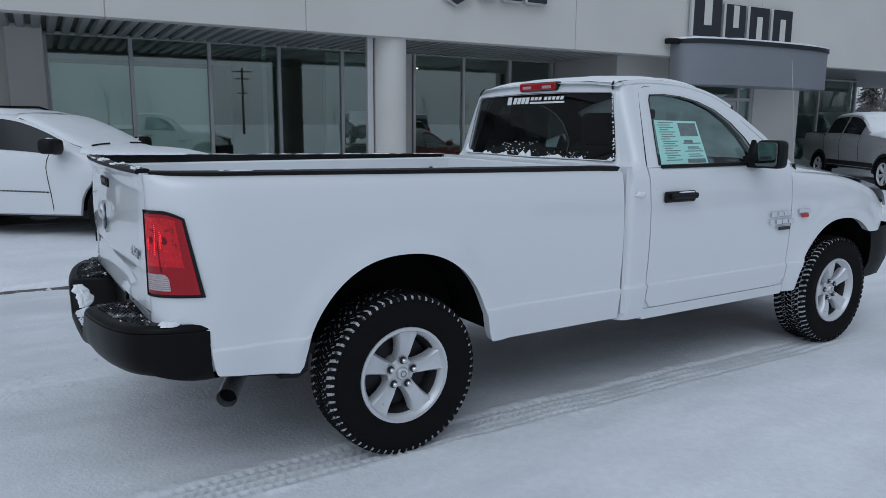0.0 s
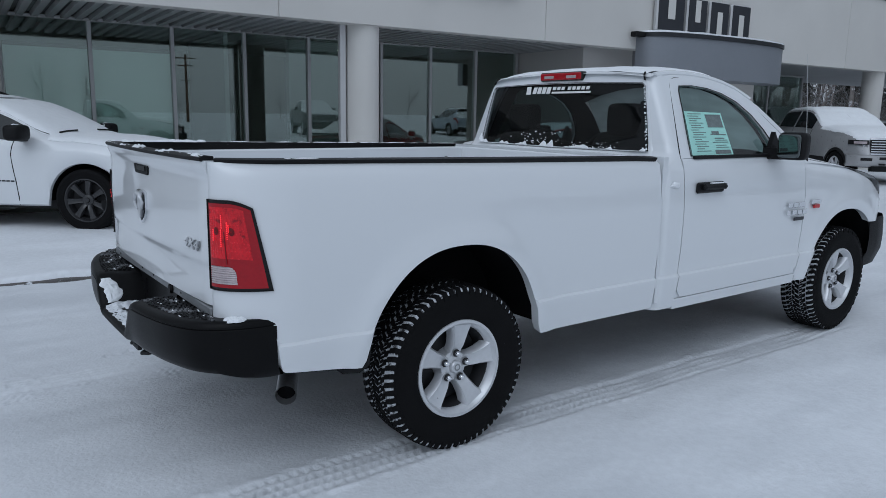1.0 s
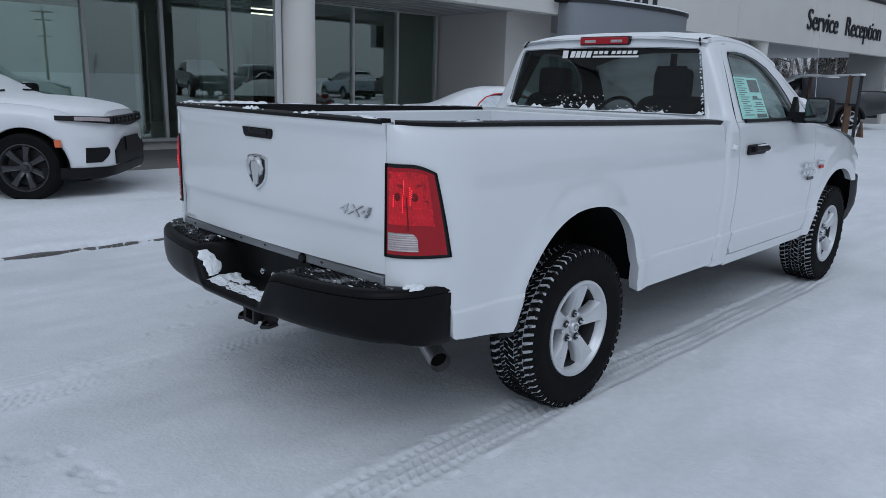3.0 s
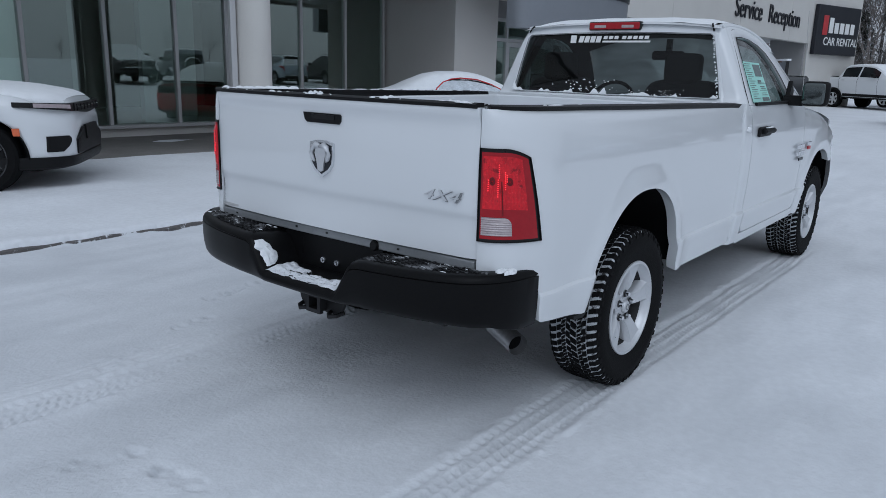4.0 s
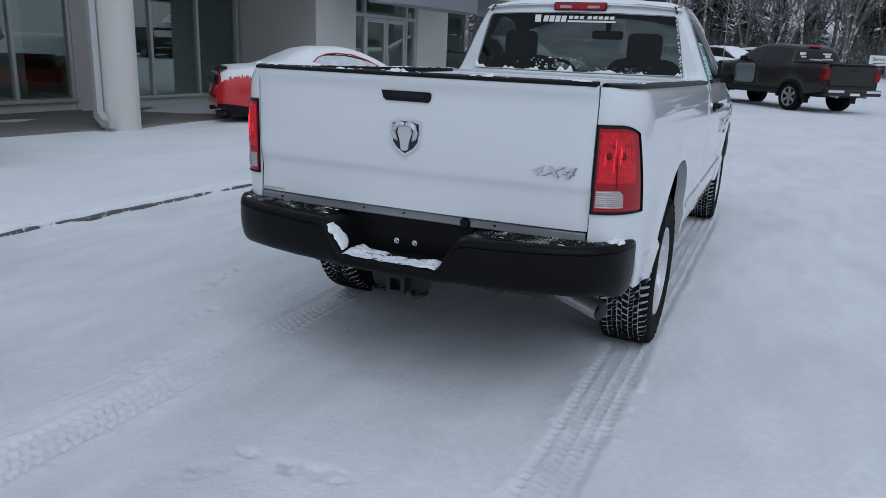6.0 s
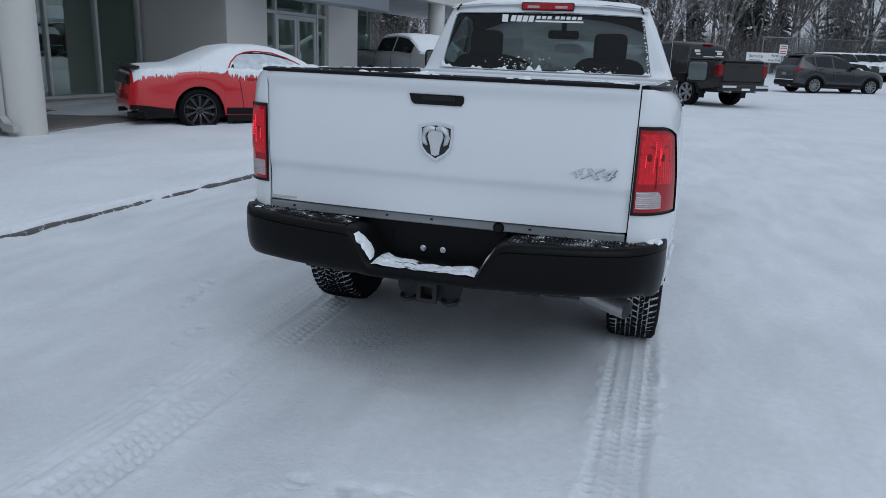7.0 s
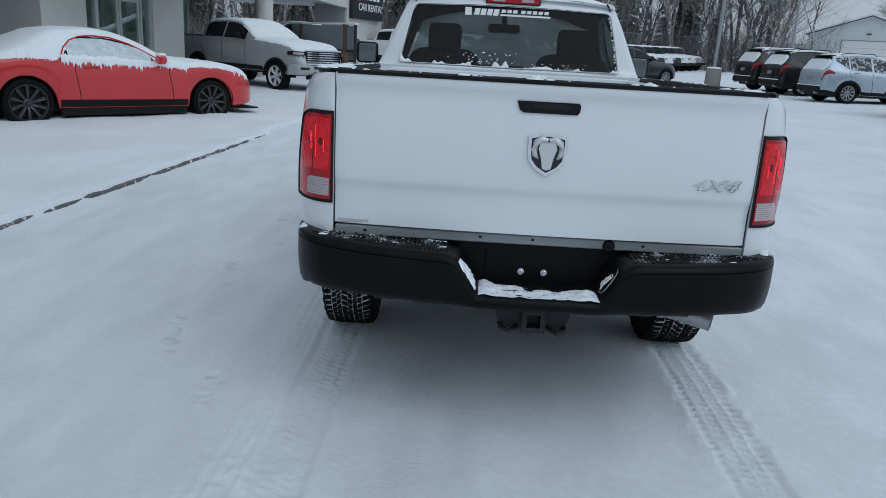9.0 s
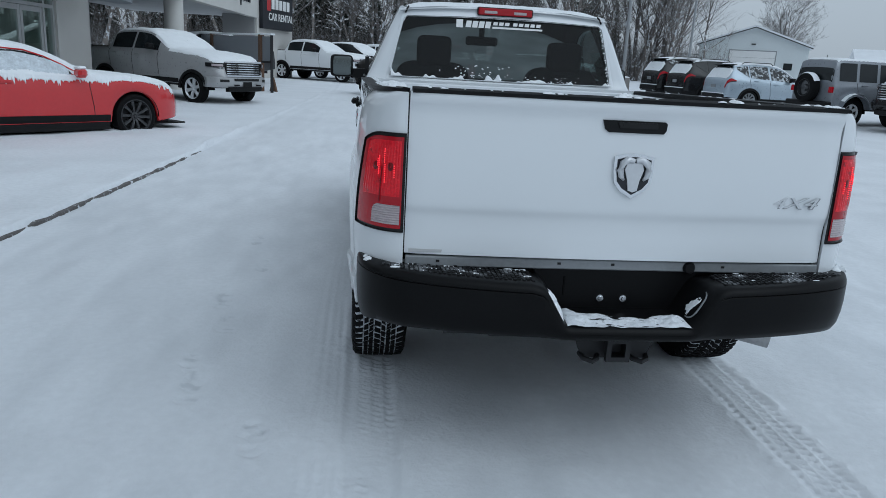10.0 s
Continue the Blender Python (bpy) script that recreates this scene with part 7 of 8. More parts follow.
# red coupe under snow
coupe_shape = CarShape([(-1.10, 0.80), (-1.06, 0.95), (-0.98, 1.03), (-0.55, 1.075), (-0.28, 1.10), (0.2, 1.30), (0.5, 1.405), (0.85, 1.445), (1.25, 1.44), (1.52, 1.385), (2.3, 1.075), (2.8, 1.03), (3.4, 0.965), (3.75, 0.88), (3.9, 0.76), (3.94, 0.62)],
                       [(-1.10, 0.76), (-0.9, 0.93), (-0.4, 1.00), (0.1, 1.02), (0.8, 0.985), (2.0, 0.955), (3.0, 0.925), (3.6, 0.83), (3.94, 0.58)],
                       [(-1.10, 0.76), (-0.98, 0.88), (-0.6, 0.945), (0.0, 0.965), (1.4, 0.94), (2.9, 0.955), (3.4, 0.92), (3.7, 0.83), (3.88, 0.68), (3.94, 0.56)], 2.95, 0.356, 0.26, 0.415, tumble=0.52)
coupe_m = pose(7.56, 7.44, -0.03, 0, 0, -41.8)
coupe = make_car("red_coupe", "red two-door coupe heaped with snow beside the entrance", coupe_m, coupe_shape, RED_PAINT, ((0.55, 1.95),), (1.56, 2.24), (-0.18, 0.42), RIM_BLACK, 10, 0.265, 0.25, doors=(0.72, 2.22), mirror_x=None)


def coupe_edge(x, r):
    """Where the ragged snow ends on the coupe's flanks; the doors' panes stay half clear."""
    open_pane = min(1, max(0, min((x - 0.42) / 0.42, (2.08 - x) / 0.25)))
    if open_pane > 0:
        return 5.6 + 2.95 * open_pane + 0.12 * r.random()
    return 5.45 + 0.14 * math.sin(x * 2.1) + 0.25 * noise.noise((x * 6, 0, 3)) + 0.45 * r.random() ** 3 - 1.0 * r.random() ** 4


part("snow_cover", snow_sheet(coupe_shape, -1.02, 3.8, coupe_edge, 0.035, 7, 0.014), SNOW_CLUMP, coupe, "heaped snow with a ragged lower edge")
g = Geo()
rnd = random.Random(5)
for sign in (-1, 1):
    rows = []
    for k in range(110):
        x = 0.5 + 1.55 * k / 109
        lo = 5.5 + 0.25 * noise.noise((x * 6, 0, 3)) + 0.4 * rnd.random() ** 3 - 1.0 * rnd.random() ** 4
        rows.append([coupe_shape.at(x, lo, sign, 0.003), coupe_shape.at(x, lo + 0.1, sign, 0.014), coupe_shape.at(x, 6.1, sign, 0.03), coupe_shape.at(x, 6.5 + 0.25 * rnd.random(), sign, 0.012)])
    g.skin(rows)
for sign in (-1, 1):
    part("window_trim", Geo().tube([coupe_shape.at(x, q, sign, 0.016) for x, q in ((0.52, 6.5), (0.58, 7.3), (0.70, 8.1), (0.86, 8.62), (1.05, 8.8), (1.35, 8.82), (1.62, 8.75), (1.85, 8.4), (2.0, 7.6))], 0.013, 6), RED_PAINT, coupe, "red window edge showing through the snow")
part("door_snow", g, SNOW_CLUMP, coupe, "snow sliding over the door tops")
g = Geo()
for sign in (-1, 1):
    g.join(coupe_shape.patch(0.62, 1.92, 6.45, 8.4, sign, 0.009, 40, 14))
g.v = [(x, y, z + 0.012 * noise.noise((x * 14, z * 22, 0.3))) for x, y, z in g.v]
g.v = [(x, y + (0.013 if y > 0 else -0.013) * (0.7 + noise.noise((x * 17 + z * 9, z * 24, 2.0))), z) for x, y, z in g.v]
part("frosted_pane", g, material("frosted_glass", (0.58, 0.62, 0.66), 0.75, vary=0.3, scale=9, fine=40, bump=0.8, bump_scale=18), coupe, "side glass crusted with frost")
for sign in (-1, 1):
    p = coupe_shape.at(1.98, 6.2, sign, 0.0)
    mir = part("door_mirror", Geo().box(p[0] - 0.05, p[0] + 0.10, *sorted((p[1] + sign * 0.05, p[1] + sign * 0.25)), p[2] + 0.0, p[2] + 0.14, 0.04), RED_PAINT, coupe, "red mirror capped with snow")
    part("mirror_snow", Geo().box(p[0] - 0.05, p[0] + 0.09, *sorted((p[1] + sign * 0.06, p[1] + sign * 0.24)), p[2] + 0.12, p[2] + 0.175, 0.026), SNOW_CLUMP, mir)
    p = coupe_shape.at(0.82, 4.9, sign, 0.01)
    part("door_handle", Geo().box(p[0], p[0] + 0.22, p[1] - 0.012, p[1] + 0.012, p[2] - 0.02, p[2] + 0.015, 0.008), RED_PAINT, coupe)
    part("rear_apron", coupe_shape.patch(-1.09, -0.44, 0.0, 1.7, sign, 0.010, 10, 4), BLACK_PLASTIC, coupe)
    part("chin", Geo().box(3.35, 3.97, *sorted((sign * 0.1, sign * 0.80)), 0.20, 0.225), BLACK_PLASTIC, coupe)
    part("tail_lamp", Geo().box(-1.125, -1.08, *sorted((sign * 0.12, sign * 0.72)), 0.80, 0.90, 0.02), BLACK_GLOSS, coupe, "dark tail lamp")
    part("exhaust_tip", Geo().tube([(-1.10, sign * 0.52, 0.27), (-0.95, sign * 0.52, 0.28)], 0.04, 12), DARK_STEEL, coupe)
for sign in (-1, 1):
    part("side_skirt", Geo().box(0.45, 2.5, *sorted((sign * 0.86, sign * 0.945)), 0.16, 0.275, 0.02), BLACK_PLASTIC, coupe)
part("spoiler", Geo().box(-1.12, -0.90, -0.78, 0.78, 1.040, 1.068, 0.012), BLACK_GLOSS, coupe, "black tail spoiler")
part("rear_panel", Geo().box(-1.115, -1.07, -0.78, 0.78, 0.76, 0.94, 0.02), BLACK_GLOSS, coupe)

# silver crew-cab pickup by the service lane
crew_shape = CarShape([(-1.24, 1.10), (-1.22, 1.38), (-1.1, 1.40), (-0.3, 1.41), (0.06, 1.42), (0.14, 1.44), (0.19, 1.56), (0.25, 1.72), (0.34, 1.85), (0.50, 1.92), (0.9, 1.955), (1.3, 1.965), (1.65, 1.945), (1.95, 1.88), (2.35, 1.68), (2.72, 1.475), (2.9, 1.445), (3.3, 1.43), (3.9, 1.37), (4.25, 1.28), (4.45, 1.18), (4.56, 1.02), (4.62, 0.8)],
                      [(-1.24, 1.05), (-1.2, 1.36), (0.2, 1.36), (2.6, 1.33), (3.4, 1.27), (4.2, 1.16), (4.62, 0.78)],
                      [(-1.24, 0.98), (-1.1, 1.0), (0.0, 1.03), (3.7, 1.03), (4.1, 1.0), (4.4, 0.9), (4.56, 0.78), (4.62, 0.72)], 3.67, 0.41, 0.50, 0.50)


def crew_truck(name, label, m, paint, group, detail=True, snow=True, rim=ALLOY):
    t = make_car(name, label, m, crew_shape, paint, ((0.36, 1.22), (1.30, 2.30)), (1.98, 2.72), (0.17, 0.26), rim, 6, 0.28, 0.27, group, (0.26, 1.26, 2.34), detail, "pickup truck", mirror_x=2.1)
    nose = [(4.66, 0.0), (4.655, 0.3), (4.63, 0.55), (4.58, 0.72), (4.48, 0.86), (4.34, 0.96), (4.15, 1.02)]

    def wrap(y0, y1, prof):
        return nose_band(nose, y0, y1, prof)

    grille = part("grille", wrap(-0.66, 0.66, [(-0.1, 0.80), (0.0, 0.80), (0.01, 0.95), (-0.01, 1.16), (-0.1, 1.16)]), BLACK_GLOSS, t, "chrome-barred grille")
    part("grille_frame", wrap(-0.68, 0.68, [(-0.05, 1.15), (0.025, 1.15), (0.015, 1.19), (-0.05, 1.195)]).join(wrap(-0.64, 0.64, [(-0.05, 0.78), (0.025, 0.78), (0.03, 0.815), (-0.05, 0.815)])), CHROME, grille)
    for k in range(5):
        part("grille_bar", wrap(-0.65, 0.65, [(-0.02, 0.845 + 0.062 * k), (0.028, 0.845 + 0.062 * k), (0.028, 0.868 + 0.062 * k), (-0.02, 0.868 + 0.062 * k)]), CHROME, grille)
    part("front_bumper", wrap(-1.01, 1.01, [(-0.2, 0.50), (0.02, 0.48), (0.07, 0.54), (0.085, 0.64), (0.06, 0.755), (-0.02, 0.775), (-0.2, 0.775)]), paint, t)
    part("lower_intake", wrap(-0.62, 0.62, [(-0.1, 0.36), (0.05, 0.38), (0.075, 0.50), (-0.1, 0.50)]), BLACK_PLASTIC, t)
    part("air_slot", wrap(-0.46, 0.46, [(0.0, 0.66), (0.088, 0.66), (0.085, 0.725), (0.0, 0.725)]), BLACK_GLOSS, t)
    for s in (-1, 1):
        a, b = sorted((s * 0.70, s * 1.0))
        lamp = part("head_lamp", wrap(a, b, [(-0.06, 1.02), (0.012, 1.02), (0.006, 1.13), (-0.06, 1.13)]), BLACK_GLOSS, t, "slim head lamp")
        a, b = sorted((s * 0.74, s * 0.95))
        part("lamp_glass", wrap(a, b, [(0.0, 1.04), (0.018, 1.04), (0.014, 1.10), (0.0, 1.105)]), CLEAR_LENS, lamp)
        a, b = sorted((s * 0.62, s * 0.84))
        part("fog_lamp", wrap(a, b, [(0.0, 0.63), (0.09, 0.63), (0.088, 0.70), (0.0, 0.70)]), BLACK_GLOSS, t)
        part("tow_hook", Geo().tube([(4.68, s * 0.46, 0.55), (4.78, s * 0.46, 0.55), (4.78, s * 0.36, 0.55), (4.68, s * 0.36, 0.55)], 0.018, 8), BLACK_PLASTIC, t)
    part("number_plate_holder", Geo().box(4.735, 4.755, -0.17, 0.17, 0.50, 0.64, 0.01), BLACK_PLASTIC, t)
    part("bed_cover", Geo().box(-1.16, 0.1, -0.9, 0.9, 1.415, 1.43), BLACK_PLASTIC, t)
    if snow:
        part("snow_cover", snow_sheet(crew_shape, 2.0, 4.5, lambda x, r: 8.7 if x < 2.7 else 6.7 + 0.5 * r.random(), 0.035, 11), SNOW_CLUMP, t, "snow over windscreen and hood")
        part("snow_cover", snow_sheet(crew_shape, 0.34, 2.04, lambda x, r: 9.1 + 0.3 * r.random(), 0.04, 12), SNOW_CLUMP, t, "snow on the roof")
    return t


def pickup_tail(t):
    """The tail of a crew pickup: gate, lamps, chrome bumper, plate, pipe, flaps and the decals on its back window."""
    gate = part("tailgate", Geo().box(-1.285, -1.225, -0.80, 0.80, 0.78, 1.36, 0.02), BROWN_PAINT, t, "dark grey tailgate")
    part("gate_lip", Geo().box(-1.30, -1.20, -0.80, 0.80, 1.355, 1.40, 0.015), BLACK_PLASTIC, gate)
    part("gate_handle", Geo().box(-1.295, -1.28, -0.12, 0.12, 1.20, 1.26, 0.006), BLACK_GLOSS, gate)
    part("rear_bumper", Geo().box(-1.46, -1.24, -0.98, 0.98, 0.52, 0.70, 0.03), BROWN_PAINT, t, "dark step bumper")
    for s in (-1, 1):
        part("bumper_band", Geo().box(-1.475, -1.45, *sorted((s * 0.40, s * 0.96)), 0.61, 0.68, 0.008), CHROME, t, "bright bumper band")
        lamp = part("tail_lamp", Geo().box(-1.295, -1.10, *sorted((s * 0.80, s * 1.005)), 0.92, 1.30, 0.03), RED_DEEP, t, "dark red tail lamp")
        part("lamp_bar", Geo().box(-1.30, -1.10, *sorted((s * 0.86, s * 1.010)), 1.04, 1.07, 0.008), RED_LENS, lamp)
        part("exhaust_tip", Geo().tube([(-1.36, s * 0.52, 0.50), (-1.12, s * 0.52, 0.52)], 0.05, 12), STEEL, t)
        part("mud_flap", Geo().box(-0.56, -0.53, *sorted((s * 0.76, s * 1.0)), 0.26, 0.62, 0.006), BLACK_PLASTIC, t)
    part("number_plate", Geo().box(-1.47, -1.455, -0.17, 0.17, 0.53, 0.60, 0.004), SIGN_WHITE, t)
    part("brake_lamp", Geo().box(0.28, 0.36, -0.2, 0.2, 1.86, 1.90, 0.01), RED_LENS, t)
    for y, z, w, h in ((0.52, 1.66, 0.11, 0.10), (0.50, 1.58, 0.09, 0.05), (-0.40, 1.68, 0.16, 0.04), (-0.40, 1.60, 0.10, 0.10), (-0.40, 1.52, 0.18, 0.04), (0.05, 1.50, 0.24, 0.03)):
        x = 0.155 + 0.10 * (z - 1.44) / 0.28
        part("window_decal", Geo().box(x - 0.02, x, y - w, y + w, z - h / 2, z + h / 2), SIGN_WHITE, t, "plain white decal shape")


hc, hs = math.cos(radians(-125)), math.sin(radians(-125))
ax, ay = 17.3 - 3.45 * hc, 5.05 - 3.45 * hs
crew_truck("pickup_truck", "silver crew-cab pickup with snow on hood and windscreen", pose(ax, ay, 0.07, 0, 0, -125) @ Matrix.Scale(0.95, 4), SILVER_PAINT, "parked pickups")


# ---- the lot ahead: rows of parked cars ----
def on_lot(x, y, heading):
    return pose(x, y, float(rise(x, y)) - 0.01, 0, 0, heading)


for k, (x, y) in enumerate(((36.4, 5.0), (38.6, 3.2), (40.9, 1.4))):
    crew_truck("pickup_truck", "white crew-cab pickup under snow in the far row", on_lot(x, y, -122), WHITE_PAINT if k != 1 else BLACK_PAINT, "far row of pickups", detail=False)

brown = crew_truck("pickup_truck", "dark grey crew-cab pickup crossing the plowed lot", on_lot(21.6, -2.1, 42), BROWN_PAINT, "parked pickups", snow=False, rim=GALVANISED)
pickup_tail(brown)

suv_shape = CarShape([(-0.97, 0.74), (-0.96, 0.98), (-0.92, 1.09), (-0.84, 1.24), (-0.70, 1.47), (-0.60, 1.59), (-0.45, 1.645), (0.0, 1.69), (0.6, 1.70), (1.05, 1.665), (1.45, 1.54), (2.1, 1.14), (2.6, 1.08), (3.2, 0.99), (3.45, 0.86), (3.5, 0.70)],
                     [(-0.97, 0.70), (-0.9, 1.03), (-0.6, 1.12), (0.6, 1.06), (2.1, 1.00), (3.0, 0.91), (3.5, 0.66)],
                     [(-0.97, 0.70), (-0.9, 0.80), (-0.75, 0.87), (-0.4, 0.915), (0.0, 0.93), (2.7, 0.92), (3.1, 0.86), (3.4, 0.72), (3.5, 0.58)], 2.71, 0.36, 0.28, 0.43, tumble=0.46)


def suv_low(x):
    """The lower edge of the side panes sweeps up behind the rear door."""
    return 6.35 + 1.9 * max(0.0, min(1.0, (-0.02 - x) / 0.55)) ** 1.3


def lot_suv(label, m, paint, group, snow=0.0, lights=RED_LENS, pane=DARK_GLASS, rim=GALVANISED):
    c = make_car("sport_utility", label, m, suv_shape, paint, ((-0.50, -0.06), (0.0, 0.78), (0.86, 1.72)), (1.26, 2.06), (-0.86, -0.62), rim, 10, 0.25, 0.22, group, (-0.02, 0.82, 1.78), False, "car", mirror_x=1.62, pane_low=suv_low, pane=pane)
    for s in (-1, 1):
        lamp = part("tail_lamp", suv_shape.patch(-0.95, -0.58, lambda x: 5.0 + 0.4 * max(0, x + 0.8), lambda x: 6.2 - 0.9 * max(0, x + 0.80) / 0.22, s, 0.012, 10, 4), lights, c, "red tail lamp")
        part("lamp_edge", suv_shape.patch(-0.95, -0.60, 4.8, 5.0, s, 0.013, 8, 2), BLACK_GLOSS, lamp)
        part("rear_corner_trim", suv_shape.patch(-0.955, -0.44, 0.0, 1.5, s, 0.010, 8, 3), BLACK_PLASTIC, c)
        part("exhaust_tip", Geo().tube([(-1.02, s * 0.52, 0.33), (-0.88, s * 0.52, 0.34)], 0.04, 10), STEEL, c)
    part("rear_apron", Geo().box(-1.01, -0.80, -0.74, 0.74, 0.32, 0.56, 0.05), BLACK_PLASTIC, c)
    part("bumper_snow", Geo().box(-1.02, -0.93, -0.72, 0.72, 0.555, 0.585, 0.012), SNOW_CLUMP, c, "snow along the bumper")
    part("roof_spoiler", Geo().box(-0.72, -0.46, -0.56, 0.56, 1.60, 1.635, 0.012), BLACK_GLOSS, c)
    part("number_plate", Geo().box(-0.985, -0.968, -0.16, 0.16, 0.76, 0.88, 0.01), GALVANISED, c)
    for s in (-1, 1):
        part("roof_bar", Geo().tube([(x, s * 0.60, suv_shape.ease(suv_shape.top, x) + h) for x, h in ((-0.3, -0.02), (-0.2, 0.035), (0.9, 0.035), (1.0, -0.03))], 0.014, 6), BLACK_GLOSS, c)
    if snow:
        part("snow_cover", snow_sheet(suv_shape, -0.58, 3.2, lambda x, r: 9.3 if x < 2.1 else 7.5 + 0.5 * r.random(), snow, 21), SNOW_CLUMP, c, "snow on roof and hood")
        part("window_snow", snow_sheet(suv_shape, -0.90, -0.66, lambda x, r: 8.3 + 0.5 * r.random(), 0.012, 23, 0.02), SNOW_CLUMP, c, "snow on the back window")
    return c


lot_suv("dark grey utility car on the plowed lot", on_lot(33.4, -6.6, -66), GREY_PAINT, "lot cars")
lot_suv("pale blue utility car with snow on its roof and glass", on_lot(23.7, -12.9, -84), PALE_BLUE_PAINT, "right row of cars", 0.03, pane=FLECKED_GLASS)
lot_suv("black utility car with red tail lamps", on_lot(27.5, -13.0, -84) @ Matrix.Scale(1.06, 4), BLACK_PAINT, "right row of cars", 0.006)
lot_suv("dark utility car with snow on its glass", on_lot(29.9, -12.8, -84) @ Matrix.Scale(1.10, 4), BLACK_PAINT, "right row of cars", 0.03, pane=FLECKED_GLASS)

box_shape = CarShape([(-0.74, 0.70), (-0.72, 1.20), (-0.66, 1.78), (-0.5, 1.84), (0.6, 1.85), (1.4, 1.84), (1.55, 1.78), (1.98, 1.30), (2.2, 1.24), (3.3, 1.16), (3.52, 1.08), (3.56, 0.66)],
                     [(-0.74, 0.66), (-0.7, 1.18), (2.0, 1.18), (3.3, 1.10), (3.56, 0.6)],
                     [(-0.74, 0.76), (-0.5, 0.79), (1.8, 0.79), (2.2, 0.76), (3.4, 0.66), (3.56, 0.62)], 2.95, 0.40, 0.50, 0.48, tumble=0.10, smooth=False)


def boxy(label, m, paint, group, snow=0.03):
    c = make_car("offroad_car", label, m, box_shape, paint, ((-0.55, 0.02), (0.12, 0.72), (0.82, 1.42)), (1.56, 1.94), (-0.715, -0.68), ALLOY, 6, 0.23, 0.24, group, (0.08, 0.78, 1.5), False, "car", mirror_x=1.5, clad=False)
    for s in (-1, 1):
        for cx in (0.0, 2.95):
            rows = []
            for k in range(9):
                a = math.pi * (0.08 + 0.84 * k / 8)
                rows.append([(cx + 0.50 * math.cos(a), s * y, 0.42 + 0.48 * math.sin(a) + h) for y, h in ((0.70, 0.02), (0.93, 0.0), (0.93, -0.04), (0.72, -0.03))])
            f = part("fender", Geo().skin(rows, closed=True, caps=True), BLACK_PLASTIC if paint != MID_GREY_PAINT else paint, c)
            part("fender_snow", Geo().skin([[(x, y * 0.99, z + 0.02) for x, y, z in r[:2]] for r in rows[1:-1]]), SNOW_CLUMP, f)
        part("tail_lamp", Geo().box(-0.80, -0.72, *sorted((s * 0.66, s * 0.78)), 0.92, 1.08, 0.01), RED_LENS, c)
        part("head_lamp", Geo().revolve([(0, -0.03), (0.08, -0.02), (0.09, 0.03)], 16).turned(pose(3.56, s * 0.48, 0.98, 0, 0, 90)), CLEAR_LENS, c)
    part("rear_bumper", Geo().box(-0.92, -0.72, -0.80, 0.80, 0.52, 0.68, 0.03), BLACK_PLASTIC, c)
    part("front_bumper", Geo().box(3.5, 3.75, -0.82, 0.82, 0.50, 0.68, 0.03), BLACK_PLASTIC, c)
    spare = part("spare_wheel", Geo().revolve([(0.2, -0.12), (0.36, -0.13), (0.40, -0.08), (0.40, 0.08), (0.36, 0.12), (0.2, 0.1)], 36).turned(pose(-0.88, 0.05, 1.02, 0, 0, -90)), RUBBER, c, "spare wheel")
    part("spare_rim", Geo().revolve([(0.0, -0.06), (0.06, -0.08), (0.1, -0.03), (0.21, -0.06), (0.235, -0.125), (0.25, -0.12)], 30).turned(pose(-0.88, 0.05, 1.02, 0, 0, -90)), GREY_PAINT, spare)
    part("spare_snow", Geo().skin([[(-0.88 + dx, 0.05 + r * math.cos(a), 1.02 + r * math.sin(a)) for dx, r in ((-0.11, 0.40), (-0.05, 0.435), (0.06, 0.43), (0.10, 0.40))] for a in [math.pi * (0.15 + 0.7 * k / 12) for k in range(13)]]), SNOW_CLUMP, spare)
    part("snow_cover", snow_sheet(box_shape, -0.6, 1.5, lambda x, r: 9.4 + 0.3 * r.random(), snow, 31), SNOW_CLUMP, c, "snow on the roof")
    part("snow_cover", snow_sheet(box_shape, 2.0, 3.5, lambda x, r: 8.2 + 0.5 * r.random(), snow, 32), SNOW_CLUMP, c, "snow on the hood")
    return c


crew_truck("pickup_truck", "dark grey pickup behind the panel screen", on_lot(28.5, 6.5, 120), GREY_PAINT, "parked pickups", detail=False)
boxy("grey boxy off-road car with a snow-capped spare wheel", on_lot(17.05, -12.5, -80) @ Matrix.Scale(1.02, 4), MID_GREY_PAINT, "right row of cars")
crew_truck("pickup_truck", "black pickup with snowy hood in the parked row", on_lot(15.3, -17.2, 100), BLACK_PAINT, "right row of pickups", detail=False)
for k in range(6):
    x, y = 52.6 + 2.2 * k, -10.7 - 1.2 * k
    boxy("white-roofed boxy off-road car in a far row", on_lot(x, y, -135), (BLACK_PAINT, WHITE_PAINT, BLACK_PAINT, WHITE_PAINT, WHITE_PAINT, SILVER_PAINT)[k], "far row of off-road cars", 0.05)

